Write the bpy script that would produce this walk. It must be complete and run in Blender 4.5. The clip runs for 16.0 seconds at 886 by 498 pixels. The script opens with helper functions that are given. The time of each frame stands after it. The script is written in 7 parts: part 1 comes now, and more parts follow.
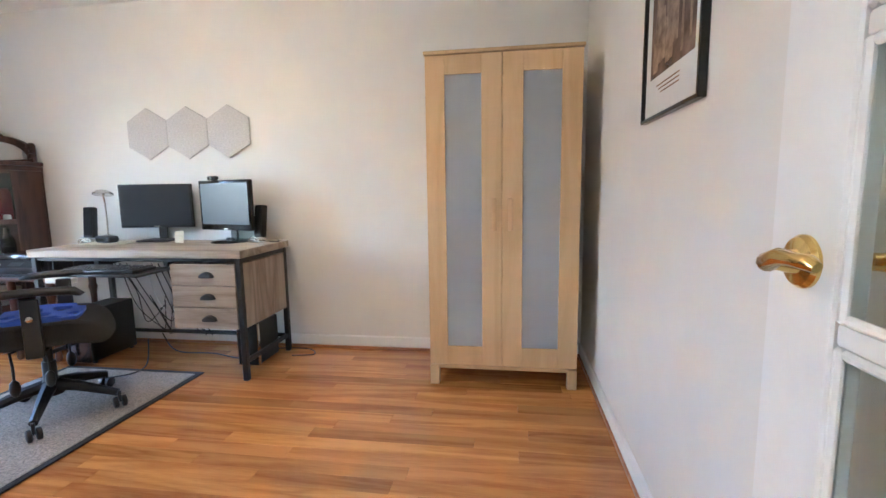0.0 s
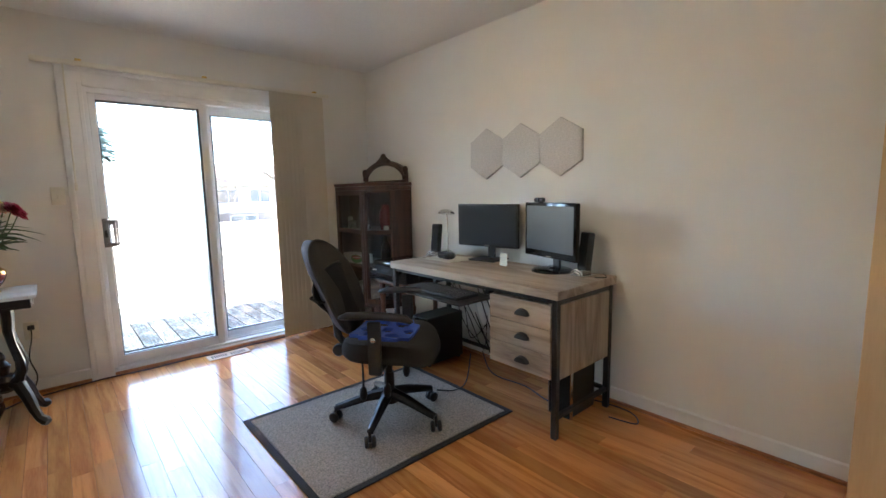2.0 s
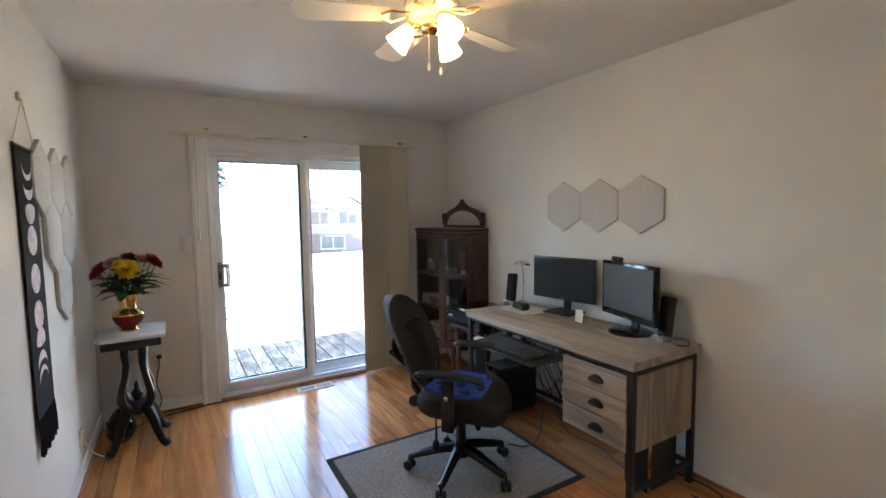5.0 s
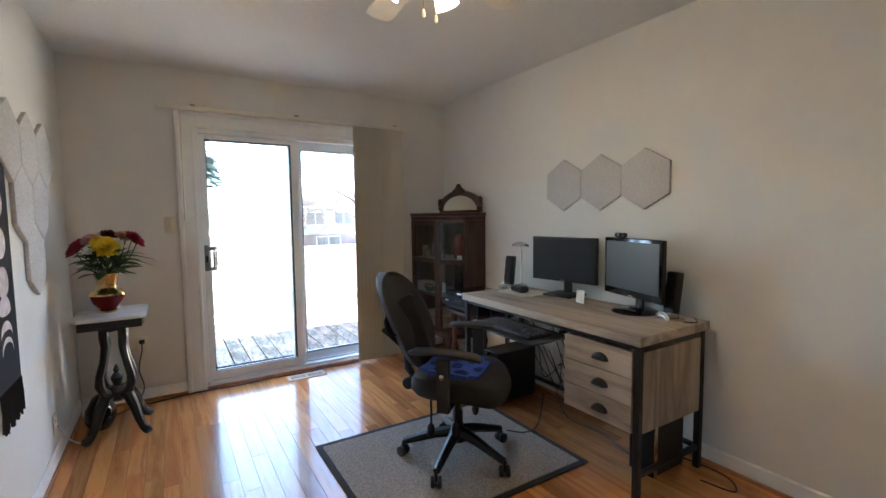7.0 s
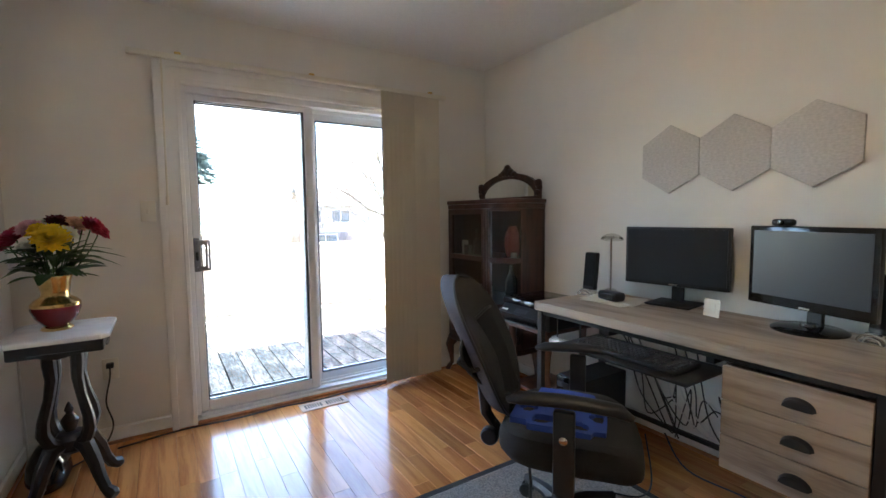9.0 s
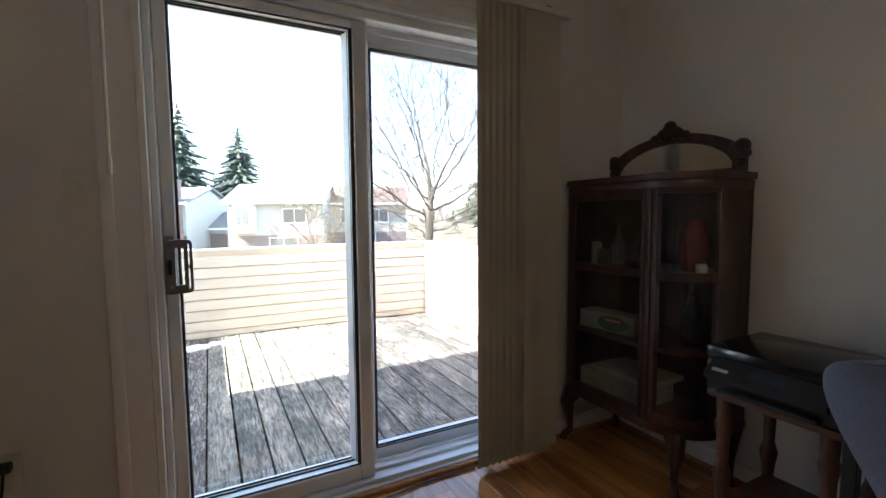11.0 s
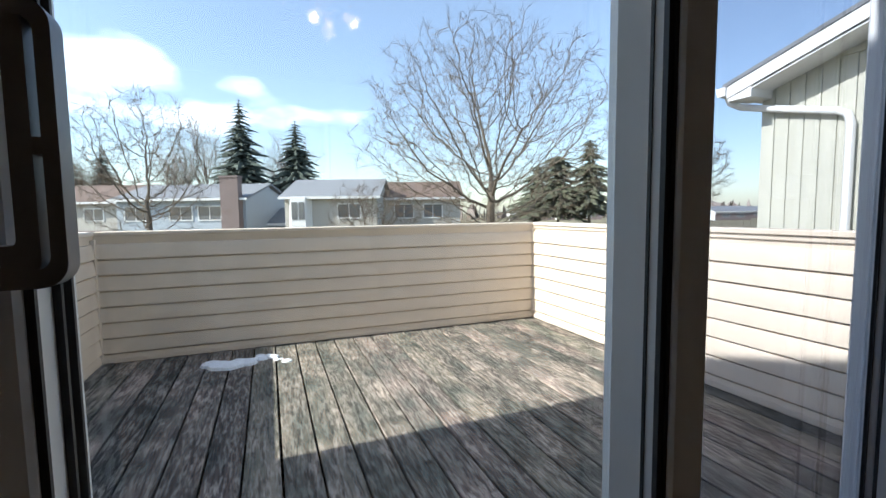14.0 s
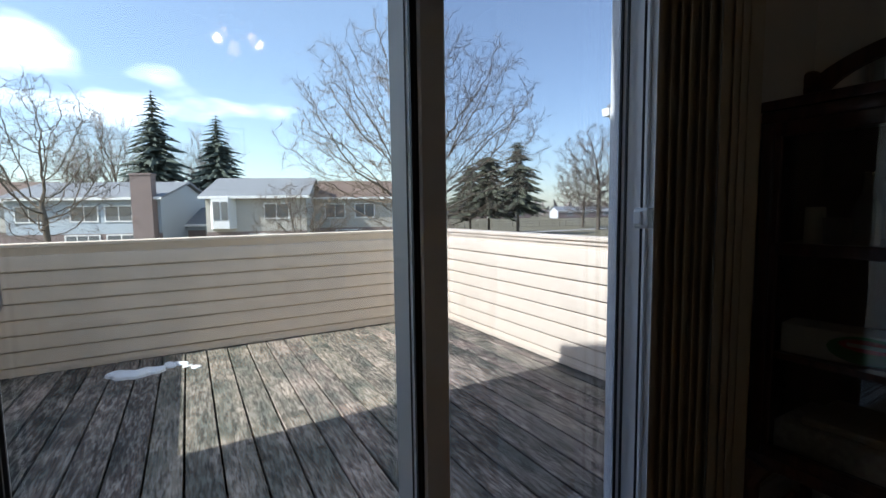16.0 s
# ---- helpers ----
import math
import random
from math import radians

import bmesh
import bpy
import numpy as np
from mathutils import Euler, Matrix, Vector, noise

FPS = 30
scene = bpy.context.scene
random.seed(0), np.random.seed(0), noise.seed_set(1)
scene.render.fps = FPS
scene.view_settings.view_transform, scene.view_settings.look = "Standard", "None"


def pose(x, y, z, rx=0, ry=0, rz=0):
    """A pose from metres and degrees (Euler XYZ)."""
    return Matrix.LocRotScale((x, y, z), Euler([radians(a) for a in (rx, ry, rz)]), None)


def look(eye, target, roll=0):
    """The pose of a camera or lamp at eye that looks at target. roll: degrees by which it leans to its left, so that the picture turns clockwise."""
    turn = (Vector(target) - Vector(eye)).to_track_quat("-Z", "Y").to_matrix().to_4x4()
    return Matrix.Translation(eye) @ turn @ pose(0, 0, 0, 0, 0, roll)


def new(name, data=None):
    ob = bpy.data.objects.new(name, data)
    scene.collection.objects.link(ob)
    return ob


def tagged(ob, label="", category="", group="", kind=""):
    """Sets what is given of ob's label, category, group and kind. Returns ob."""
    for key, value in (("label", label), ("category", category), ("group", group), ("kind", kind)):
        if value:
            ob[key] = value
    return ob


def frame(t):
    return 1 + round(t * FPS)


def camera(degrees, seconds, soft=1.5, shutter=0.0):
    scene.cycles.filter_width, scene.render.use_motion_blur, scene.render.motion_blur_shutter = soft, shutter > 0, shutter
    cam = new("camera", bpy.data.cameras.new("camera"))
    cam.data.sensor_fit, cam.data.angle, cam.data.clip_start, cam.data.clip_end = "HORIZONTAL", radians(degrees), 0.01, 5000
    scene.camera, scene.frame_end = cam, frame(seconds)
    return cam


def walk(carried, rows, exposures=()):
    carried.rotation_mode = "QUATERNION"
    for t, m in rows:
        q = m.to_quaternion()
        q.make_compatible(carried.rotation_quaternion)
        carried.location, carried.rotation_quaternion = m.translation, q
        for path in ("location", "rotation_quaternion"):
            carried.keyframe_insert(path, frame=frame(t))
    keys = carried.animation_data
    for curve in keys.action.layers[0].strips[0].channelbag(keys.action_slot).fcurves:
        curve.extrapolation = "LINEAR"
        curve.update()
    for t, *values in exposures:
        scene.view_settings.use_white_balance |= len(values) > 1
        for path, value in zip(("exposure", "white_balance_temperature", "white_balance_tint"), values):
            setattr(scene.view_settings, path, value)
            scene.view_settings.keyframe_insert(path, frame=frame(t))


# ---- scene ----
cam = camera(89.6, 16.0)
PATH = [
    (0, (0.206, 0.052, 1.086), (-0.088, 2.013, 0.83), -0.9),
    (0.5, (0.121, 0.203, 1.137), (-0.629, 2.036, 0.862), -1.3),
    (1, (0.033, 0.382, 1.156), (-1.066, 2.032, 0.889), -1.2),
    (1.5, (-0.041, 0.5, 1.199), (-1.375, 1.966, 0.938), -1.3),
    (2, (-0.08, 0.554, 1.261), (-1.574, 1.859, 1.004), -1.1),
    (2.5, (-0.058, 0.558, 1.34), (-1.654, 1.737, 1.093), -1.2),
    (3, (-0.028, 0.549, 1.409), (-1.689, 1.637, 1.168), -1.0),
    (3.5, (-0.011, 0.531, 1.464), (-1.703, 1.574, 1.241), -1.1),
    (4, (-0.004, 0.528, 1.494), (-1.705, 1.561, 1.296), -1.0),
    (6.5, (-0.05, 0.552, 1.383), (-1.759, 1.581, 1.243), -0.9),
    (7, (-0.101, 0.587, 1.322), (-1.8, 1.631, 1.172), -0.7),
    (7.5, (-0.219, 0.609, 1.293), (-1.905, 1.675, 1.146), -0.5),
    (8, (-0.417, 0.605, 1.285), (-2.092, 1.688, 1.133), -0.4),
    (10.5, (-1.88, 0.878, 1.182), (-3.623, 1.847, 1.024), -0.7),
    (11, (-2.19, 0.952, 1.181), (-3.957, 1.877, 1.028), -0.5),
    (11.5, (-2.521, 0.975, 1.143), (-4.314, 1.849, 1.0), -0.4),
    (12, (-2.82, 1.004, 1.123), (-4.633, 1.835, 0.975), -0.6),
    (12.5, (-3.098, 1.041, 1.07), (-4.932, 1.825, 0.923), -0.6),
    (13, (-3.346, 1.037, 1.014), (-5.199, 1.775, 0.867), -0.4),
    (13.5, (-3.521, 1.021, 0.981), (-5.377, 1.751, 0.822), -0.6),
    (14, (-3.572, 1.021, 0.968), (-5.429, 1.745, 0.805), -0.7),
    (14.5, (-3.566, 1.016, 0.973), (-5.421, 1.743, 0.803), -1.0),
    (15, (-3.506, 1.029, 0.999), (-5.36, 1.755, 0.814), -0.9),
    (15.5, (-3.395, 1.079, 1.006), (-5.227, 1.864, 0.831), -1.0),
    (16, (-3.216, 1.101, 1.045), (-4.947, 2.086, 0.873), -0.8),
]
EXPOSURES = [
    (0.0, 6.3, 5600, 12), (1.0, 6.2, 5750, 11), (1.8, 5.6, 5980, 10), (2.5, 4.78, 6080, 10), (4.2, 5.02, 5950, 10), (6.3, 5.03, 6000, 10), (8.2, 5.03, 6000, 10),
    (10.3, 4.98, 6300, 10), (11.0, 3.7, 6400, 11), (11.5, 3.15, 6450, 11), (12.0, 2.6, 6500, 12), (12.6, 2.12, 6450, 12), (13.2, 1.7, 6300, 12), (15.0, 1.55, 6250, 12), (16.0, 1.45, 6150, 12)]
walk(cam, [(t, look(eye, target, roll)) for t, eye, target, roll in PATH], EXPOSURES)

# ---- light ----
SUN_TRAVEL = Vector((0.05, 1.2, -1.0)).normalized()
world = bpy.data.worlds.new("sky")
scene.world = world
world.use_nodes = True
wn, wl = world.node_tree.nodes, world.node_tree.links
wn.clear()
sky = wn.new("ShaderNodeTexSky")
sky.sky_type, sky.sun_disc = "NISHITA", False
sky.sun_elevation = math.asin(-SUN_TRAVEL.z)
sky.sun_rotation = math.atan2(-SUN_TRAVEL.x, -SUN_TRAVEL.y)
sky.air_density, sky.dust_density, sky.ozone_density = 1.0, 0.8, 1.5
geo = wn.new("ShaderNodeTexCoord")
cmap = wn.new("ShaderNodeMapping")
cmap.inputs["Scale"].default_value = (1.6, 1.6, 4.5)
cmap.inputs["Location"].default_value = (0.35, 0.1, 0.62)
cn = wn.new("ShaderNodeTexNoise")
cn.inputs["Scale"].default_value, cn.inputs["Detail"].default_value, cn.inputs["Roughness"].default_value = 1.7, 7, 0.55
cr = wn.new("ShaderNodeValToRGB")
cr.color_ramp.elements[0].position, cr.color_ramp.elements[1].position = 0.55, 0.82
cr.color_ramp.elements[0].color = (0.045, 0.045, 0.045, 1)
mixc = wn.new("ShaderNodeMixRGB")
mixc.inputs["Color2"].default_value = (12.5, 13.2, 14.2, 1)
bg = wn.new("ShaderNodeBackground")
bg.inputs["Strength"].default_value = 0.095
out = wn.new("ShaderNodeOutputWorld")
wl.new(geo.outputs["Generated"], cmap.inputs["Vector"])
wl.new(cmap.outputs["Vector"], cn.inputs["Vector"])
# the cloud bank lies to the south-west; the north is clear
sep = wn.new("ShaderNodeSeparateXYZ")
north = wn.new("ShaderNodeMath")
north.operation = "MULTIPLY_ADD"
north.inputs[1].default_value = -0.06
wl.new(geo.outputs["Generated"], sep.inputs["Vector"])
wl.new(sep.outputs["Y"], north.inputs[0])
wl.new(cn.outputs["Fac"], north.inputs[2])
# broken heaps of cumulus low in the west
heap = north.outputs["Value"]
for d, size in (((-0.939, -0.22, 0.265), 0.14), ((-0.965, -0.02, 0.255), 0.12), ((-0.965, 0.16, 0.212), 0.15), ((-0.96, 0.03, 0.20), 0.12), ((-0.95, -0.10, 0.185), 0.12), ((-0.86, -0.45, 0.30), 0.16)):
    dist, fall, add = wn.new("ShaderNodeVectorMath"), wn.new("ShaderNodeMapRange"), wn.new("ShaderNodeMath")
    squash = wn.new("ShaderNodeVectorMath")
    squash.operation, dist.operation, fall.interpolation_type = "MULTIPLY", "DISTANCE", "SMOOTHSTEP"
    squash.inputs[1].default_value = (1, 1, 2.2)
    dist.inputs[1].default_value = (d[0], d[1], d[2] * 2.2)
    fall.inputs["From Min"].default_value, fall.inputs["From Max"].default_value = size, 0.0
    fall.inputs["To Min"].default_value, fall.inputs["To Max"].default_value = 0.0, 0.23
    wl.new(geo.outputs["Generated"], squash.inputs[0])
    wl.new(squash.outputs["Vector"], dist.inputs[0])
    wl.new(dist.outputs["Value"], fall.inputs["Value"])
    wl.new(heap, add.inputs[0])
    wl.new(fall.outputs["Result"], add.inputs[1])
    heap = add.outputs["Value"]
low = wn.new("ShaderNodeMath")
low.operation = "SUBTRACT"
low.inputs[1].default_value = 0.075
wl.new(heap, low.inputs[0])
wl.new(low.outputs["Value"], cr.inputs["Fac"])
wl.new(cr.outputs["Color"], mixc.inputs["Fac"])
wl.new(sky.outputs["Color"], mixc.inputs["Color1"])
wl.new(mixc.outputs["Color"], bg.inputs["Color"])
wl.new(bg.outputs["Background"], out.inputs["Surface"])
sun = new("sun", bpy.data.lights.new("sun", "SUN"))
sun.data.energy, sun.data.angle, sun.data.color = 3.4, radians(0.55), (1.0, 0.95, 0.87)
sun.rotation_mode = "QUATERNION"
sun.rotation_quaternion = SUN_TRAVEL.to_track_quat("-Z", "Y")
sun.location = (2, -8, 9)


# ---- building helpers ----
def B():
    return bmesh.new()


def bx(bm, x0, y0, z0, x1, y1, z1, bev=0.0, seg=1, m=None):
    g = bmesh.ops.create_cube(bm, size=1.0)["verts"]
    mat = Matrix.Translation(((x0 + x1) / 2, (y0 + y1) / 2, (z0 + z1) / 2)) @ Matrix.Diagonal((abs(x1 - x0), abs(y1 - y0), abs(z1 - z0), 1))
    bmesh.ops.transform(bm, matrix=(m @ mat) if m else mat, verts=g)
    if bev > 0:
        es = list({e for v in g for e in v.link_edges})
        bmesh.ops.bevel(bm, geom=es, offset=bev, segments=seg, profile=0.5, affect="EDGES")
    return bm


def tube(bm, pts, r, seg=8, caps=True):
    """A round rod through pts; r is one radius or one for each point."""
    pts = [Vector(p) for p in pts]
    rs = r if isinstance(r, (list, tuple)) else [r] * len(pts)
    rings, up = [], None
    for i, p in enumerate(pts):
        d = (pts[min(i + 1, len(pts) - 1)] - pts[max(i - 1, 0)]).normalized()
        if up is None:
            up = d.orthogonal().normalized()
        up = (up - d * up.dot(d))
        up = up.normalized() if up.length > 1e-6 else d.orthogonal().normalized()
        side = d.cross(up)
        rings.append([bm.verts.new(p + (up * math.cos(2 * math.pi * k / seg) + side * math.sin(2 * math.pi * k / seg)) * rs[i]) for k in range(seg)])
    for a, b in zip(rings, rings[1:]):
        for k in range(seg):
            bm.faces.new((a[k], a[(k + 1) % seg], b[(k + 1) % seg], b[k]))
    if caps:
        bm.faces.new(rings[0][::-1])
        bm.faces.new(rings[-1])
    return bm


def lathe(bm, prof, c=(0, 0, 0), seg=24, m=None, caps=True):
    """Turn a profile of (radius, height) about the z axis."""
    rings = []
    for r, z in prof:
        ring = []
        for k in range(seg):
            a = 2 * math.pi * k / seg
            v = Vector((max(r, 1e-4) * math.cos(a), max(r, 1e-4) * math.sin(a), z))
            v = (m @ v) if m else v
            ring.append(bm.verts.new(v + Vector(c)))
        rings.append(ring)
    for a, b in zip(rings, rings[1:]):
        for k in range(seg):
            bm.faces.new((a[k], a[(k + 1) % seg], b[(k + 1) % seg], b[k]))
    if caps:
        bm.faces.new(rings[0][::-1])
        bm.faces.new(rings[-1])
    return bm


def prism(bm, poly, lo, hi, axis="z", m=None, bev=0.0):
    """A polygon of (u, v) drawn out along an axis: z: (x, y), y: (x, z), x: (y, z)."""
    def at(u, v, w):
        p = {"z": (u, v, w), "y": (u, w, v), "x": (w, u, v)}[axis]
        return (m @ Vector(p)) if m else Vector(p)
    a = [bm.verts.new(at(u, v, lo)) for u, v in poly]
    b = [bm.verts.new(at(u, v, hi)) for u, v in poly]
    fs = [bm.faces.new(a[::-1]), bm.faces.new(b)]
    n = len(poly)
    for k in range(n):
        fs.append(bm.faces.new((a[k], a[(k + 1) % n], b[(k + 1) % n], b[k])))
    bmesh.ops.recalc_face_normals(bm, faces=fs)
    if bev > 0:
        es = list({e for f in fs[:2] for e in f.edges})
        bmesh.ops.bevel(bm, geom=es, offset=bev, segments=2, profile=0.5, affect="EDGES")
    return bm


def mesh_of(name, bm, material, smooth=35):
    bmesh.ops.recalc_face_normals(bm, faces=bm.faces[:])
    me = bpy.data.meshes.new(name)
    bm.to_mesh(me)
    bm.free()
    if material:
        me.materials.append(material)
    if smooth:
        me.polygons.foreach_set("use_smooth", [True] * len(me.polygons))
        me.set_sharp_from_angle(angle=radians(smooth))
    return me


def part(name, bm, material, parent, label="", smooth=35):
    ob = new(name, mesh_of(name, bm, material, smooth))
    ob.parent = parent
    if label:
        ob["label"] = label
    return ob


def thing(name, loc, label, category, group="", rz=0.0):
    ob = new(name)
    ob.empty_display_size = 0.1
    ob.location = loc
    ob.rotation_euler = (0, 0, radians(rz))
    return tagged(ob, label, category, group)


def solid(name, bm, material, label, category, group="", kind="", smooth=35):
    return tagged(new(name, mesh_of(name, bm, material, smooth)), label, category, group, kind)


def piece(name, me, parent, loc, rot=(0, 0, 0)):
    ob = new(name, me)
    ob.parent = parent
    ob.location, ob.rotation_euler = loc, rot
    return ob


# ---- materials ----
def mat(name, col, rough=0.6, metal=0.0, grain=0.0, scale=30.0, bump=0.0, bscale=200.0, vary=0.0, stretch=(1, 1, 1), wear=0.0, spec=0.5, coat=0.0, obj=0.0):
    """A painted or natural surface: base colour, two scales of variation and fine relief."""
    m = bpy.data.materials.new(name)
    m.use_nodes = True
    n, l = m.node_tree.nodes, m.node_tree.links
    p = n["Principled BSDF"]
    p.inputs["Roughness"].default_value, p.inputs["Metallic"].default_value = rough, metal
    p.inputs["Specular IOR Level"].default_value, p.inputs["Coat Weight"].default_value = spec, coat
    p.inputs["Coat Roughness"].default_value = 0.08
    tc = n.new("ShaderNodeTexCoord")
    mp = n.new("ShaderNodeMapping")
    mp.inputs["Scale"].default_value = stretch
    l.new(tc.outputs["Object"], mp.inputs["Vector"])
    rgb = n.new("ShaderNodeRGB")
    rgb.outputs[0].default_value = (*col, 1)
    c = rgb.outputs[0]

    def dim(c, fac, amount):
        mr = n.new("ShaderNodeMapRange")
        mr.inputs["From Min"].default_value, mr.inputs["From Max"].default_value = 0.25, 0.75
        mr.inputs["To Min"].default_value, mr.inputs["To Max"].default_value = 1 - amount, 1 + amount
        l.new(fac, mr.inputs["Value"])
        mx = n.new("ShaderNodeMixRGB")
        mx.blend_type = "MULTIPLY"
        mx.inputs["Fac"].default_value = 1
        l.new(c, mx.inputs["Color1"])
        l.new(mr.outputs["Result"], mx.inputs["Color2"])
        return mx.outputs["Color"]
    if grain:
        a = n.new("ShaderNodeTexNoise")
        a.inputs["Scale"].default_value, a.inputs["Detail"].default_value = scale, 6
        l.new(mp.outputs["Vector"], a.inputs["Vector"])
        c = dim(c, a.outputs["Fac"], grain)
    if wear:
        a = n.new("ShaderNodeTexNoise")
        a.inputs["Scale"].default_value, a.inputs["Detail"].default_value = 2.3, 4
        l.new(tc.outputs["Object"], a.inputs["Vector"])
        c = dim(c, a.outputs["Fac"], wear)
        mr = n.new("ShaderNodeMapRange")
        mr.inputs["To Min"].default_value, mr.inputs["To Max"].default_value = max(rough - 0.12, 0.02), min(rough + 0.12, 1)
        l.new(a.outputs["Fac"], mr.inputs["Value"])
        l.new(mr.outputs["Result"], p.inputs["Roughness"])
    if obj:
        oi = n.new("ShaderNodeObjectInfo")
        mr = n.new("ShaderNodeMapRange")
        mr.inputs["From Min"].default_value, mr.inputs["From Max"].default_value = 0, 1
        mr.inputs["To Min"].default_value, mr.inputs["To Max"].default_value = 0.25, 0.75
        l.new(oi.outputs["Random"], mr.inputs["Value"])
        c = dim(c, mr.outputs["Result"], obj)
    l.new(c, p.inputs["Base Color"])
    if bump:
        b = n.new("ShaderNodeTexNoise")
        b.inputs["Scale"].default_value, b.inputs["Detail"].default_value = bscale, 3
        l.new(mp.outputs["Vector"], b.inputs["Vector"])
        bp = n.new("ShaderNodeBump")
        bp.inputs["Strength"].default_value, bp.inputs["Distance"].default_value = bump, 0.004
        l.new(b.outputs["Fac"], bp.inputs["Height"])
        l.new(bp.outputs["Normal"], p.inputs["Normal"])
    return m


def wood(name, dark, light, axis="x", rough=0.35, ring=9.0, coat=0.0, bump=0.15, obj=0.25, hue=0.0, fine=1.0, worn=None):
    """Wood with its grain along one axis, each piece with its own tone and figure."""
    m = bpy.data.materials.new(name)
    m.use_nodes = True
    n, l = m.node_tree.nodes, m.node_tree.links
    p = n["Principled BSDF"]
    p.inputs["Roughness"].default_value, p.inputs["Coat Weight"].default_value, p.inputs["Coat Roughness"].default_value = rough, coat, 0.12
    tc, oi = n.new("ShaderNodeTexCoord"), n.new("ShaderNodeObjectInfo")
    sc = n.new("ShaderNodeVectorMath")
    sc.operation = "SCALE"
    sc.inputs[0].default_value = (17.3, 9.1, 23.7)
    l.new(oi.outputs["Random"], sc.inputs["Scale"])
    ad = n.new("ShaderNodeVectorMath")
    l.new(tc.outputs["Object"], ad.inputs[0])
    l.new(sc.outputs["Vector"], ad.inputs[1])
    mp = n.new("ShaderNodeMapping")
    k = {"x": (0.09, 1, 1), "y": (1, 0.09, 1), "z": (1, 1, 0.09)}[axis]
    mp.inputs["Scale"].default_value = k
    l.new(ad.outputs["Vector"], mp.inputs["Vector"])
    big = n.new("ShaderNodeTexNoise")
    big.inputs["Scale"].default_value, big.inputs["Detail"].default_value, big.inputs["Distortion"].default_value = ring, 3, 0.6
    l.new(mp.outputs["Vector"], big.inputs["Vector"])
    mul = n.new("ShaderNodeMath")
    mul.operation = "MULTIPLY"
    mul.inputs[1].default_value = 9.0
    l.new(big.outputs["Fac"], mul.inputs[0])
    fr = n.new("ShaderNodeMath")
    fr.operation = "PINGPONG"
    fr.inputs[1].default_value = 1.0
    l.new(mul.outputs[0], fr.inputs[0])
    fn = n.new("ShaderNodeTexNoise")
    fn.inputs["Scale"].default_value, fn.inputs["Detail"].default_value = 160.0 * fine, 4
    l.new(mp.outputs["Vector"], fn.inputs["Vector"])
    av = n.new("ShaderNodeMath")
    av.operation = "MULTIPLY_ADD"
    av.inputs[1].default_value = 0.55
    l.new(fr.outputs[0], av.inputs[0])
    hf = n.new("ShaderNodeMath")
    hf.operation = "MULTIPLY"
    hf.inputs[1].default_value = 0.55
    l.new(fn.outputs["Fac"], hf.inputs[0])
    l.new(hf.outputs[0], av.inputs[2])
    ramp = n.new("ShaderNodeValToRGB")
    ramp.color_ramp.elements[0].color, ramp.color_ramp.elements[1].color = (*dark, 1), (*light, 1)
    ramp.color_ramp.elements[0].position, ramp.color_ramp.elements[1].position = 0.12, 0.72
    l.new(av.outputs[0], ramp.inputs["Fac"])
    hsv = n.new("ShaderNodeHueSaturation")
    vr = n.new("ShaderNodeMapRange")
    vr.inputs["To Min"].default_value, vr.inputs["To Max"].default_value = 1 - obj, 1 + obj
    l.new(oi.outputs["Random"], vr.inputs["Value"])
    l.new(vr.outputs["Result"], hsv.inputs["Value"])
    if hue:
        hr = n.new("ShaderNodeMapRange")
        hr.inputs["To Min"].default_value, hr.inputs["To Max"].default_value = 0.5 - hue, 0.5 + hue
        wn2 = n.new("ShaderNodeTexWhiteNoise")
        wn2.noise_dimensions = "1D"
        l.new(oi.outputs["Random"], wn2.inputs["W"])
        l.new(wn2.outputs["Value"], hr.inputs["Value"])
        l.new(hr.outputs["Result"], hsv.inputs["Hue"])
    l.new(ramp.outputs["Color"], hsv.inputs["Color"])
    l.new(hsv.outputs["Color"], p.inputs["Base Color"])
    if worn:
        pn = n.new("ShaderNodeTexNoise")
        pn.inputs["Scale"].default_value, pn.inputs["Detail"].default_value, pn.inputs["Roughness"].default_value = 70.0, 8, 0.72
        along = n.new("ShaderNodeMapping")
        along.inputs["Scale"].default_value = (0.17, 1, 1)
        l.new(ad.outputs["Vector"], along.inputs["Vector"])
        l.new(along.outputs["Vector"], pn.inputs["Vector"])
        pr = n.new("ShaderNodeValToRGB")
        pr.color_ramp.elements[0].position, pr.color_ramp.elements[1].position = 0.48, 0.58
        pr.color_ramp.elements[1].color = (0.85, 0.85, 0.85, 1)
        l.new(pn.outputs["Fac"], pr.inputs["Fac"])
        pm = n.new("ShaderNodeMixRGB")
        pm.inputs["Color2"].default_value = (*worn, 1)
        l.new(pr.outputs["Color"], pm.inputs["Fac"])
        l.new(hsv.outputs["Color"], pm.inputs["Color1"])
        # broad blotches of damp and faded red stain, small dark knots
        wide = n.new("ShaderNodeTexNoise")
        wide.inputs["Scale"].default_value, wide.inputs["Detail"].default_value = 6.0, 7
        stretch = n.new("ShaderNodeMapping")
        stretch.inputs["Scale"].default_value = (0.55, 1, 1)
        l.new(ad.outputs["Vector"], stretch.inputs["Vector"])
        l.new(stretch.outputs["Vector"], wide.inputs["Vector"])
        tint = n.new("ShaderNodeValToRGB")
        tint.color_ramp.elements[0].position, tint.color_ramp.elements[1].position = 0.36, 0.70
        tint.color_ramp.elements[0].color, tint.color_ramp.elements[1].color = (0.42, 0.46, 0.44, 1), (1.5, 1.33, 1.25, 1)
        l.new(wide.outputs["Fac"], tint.inputs["Fac"])
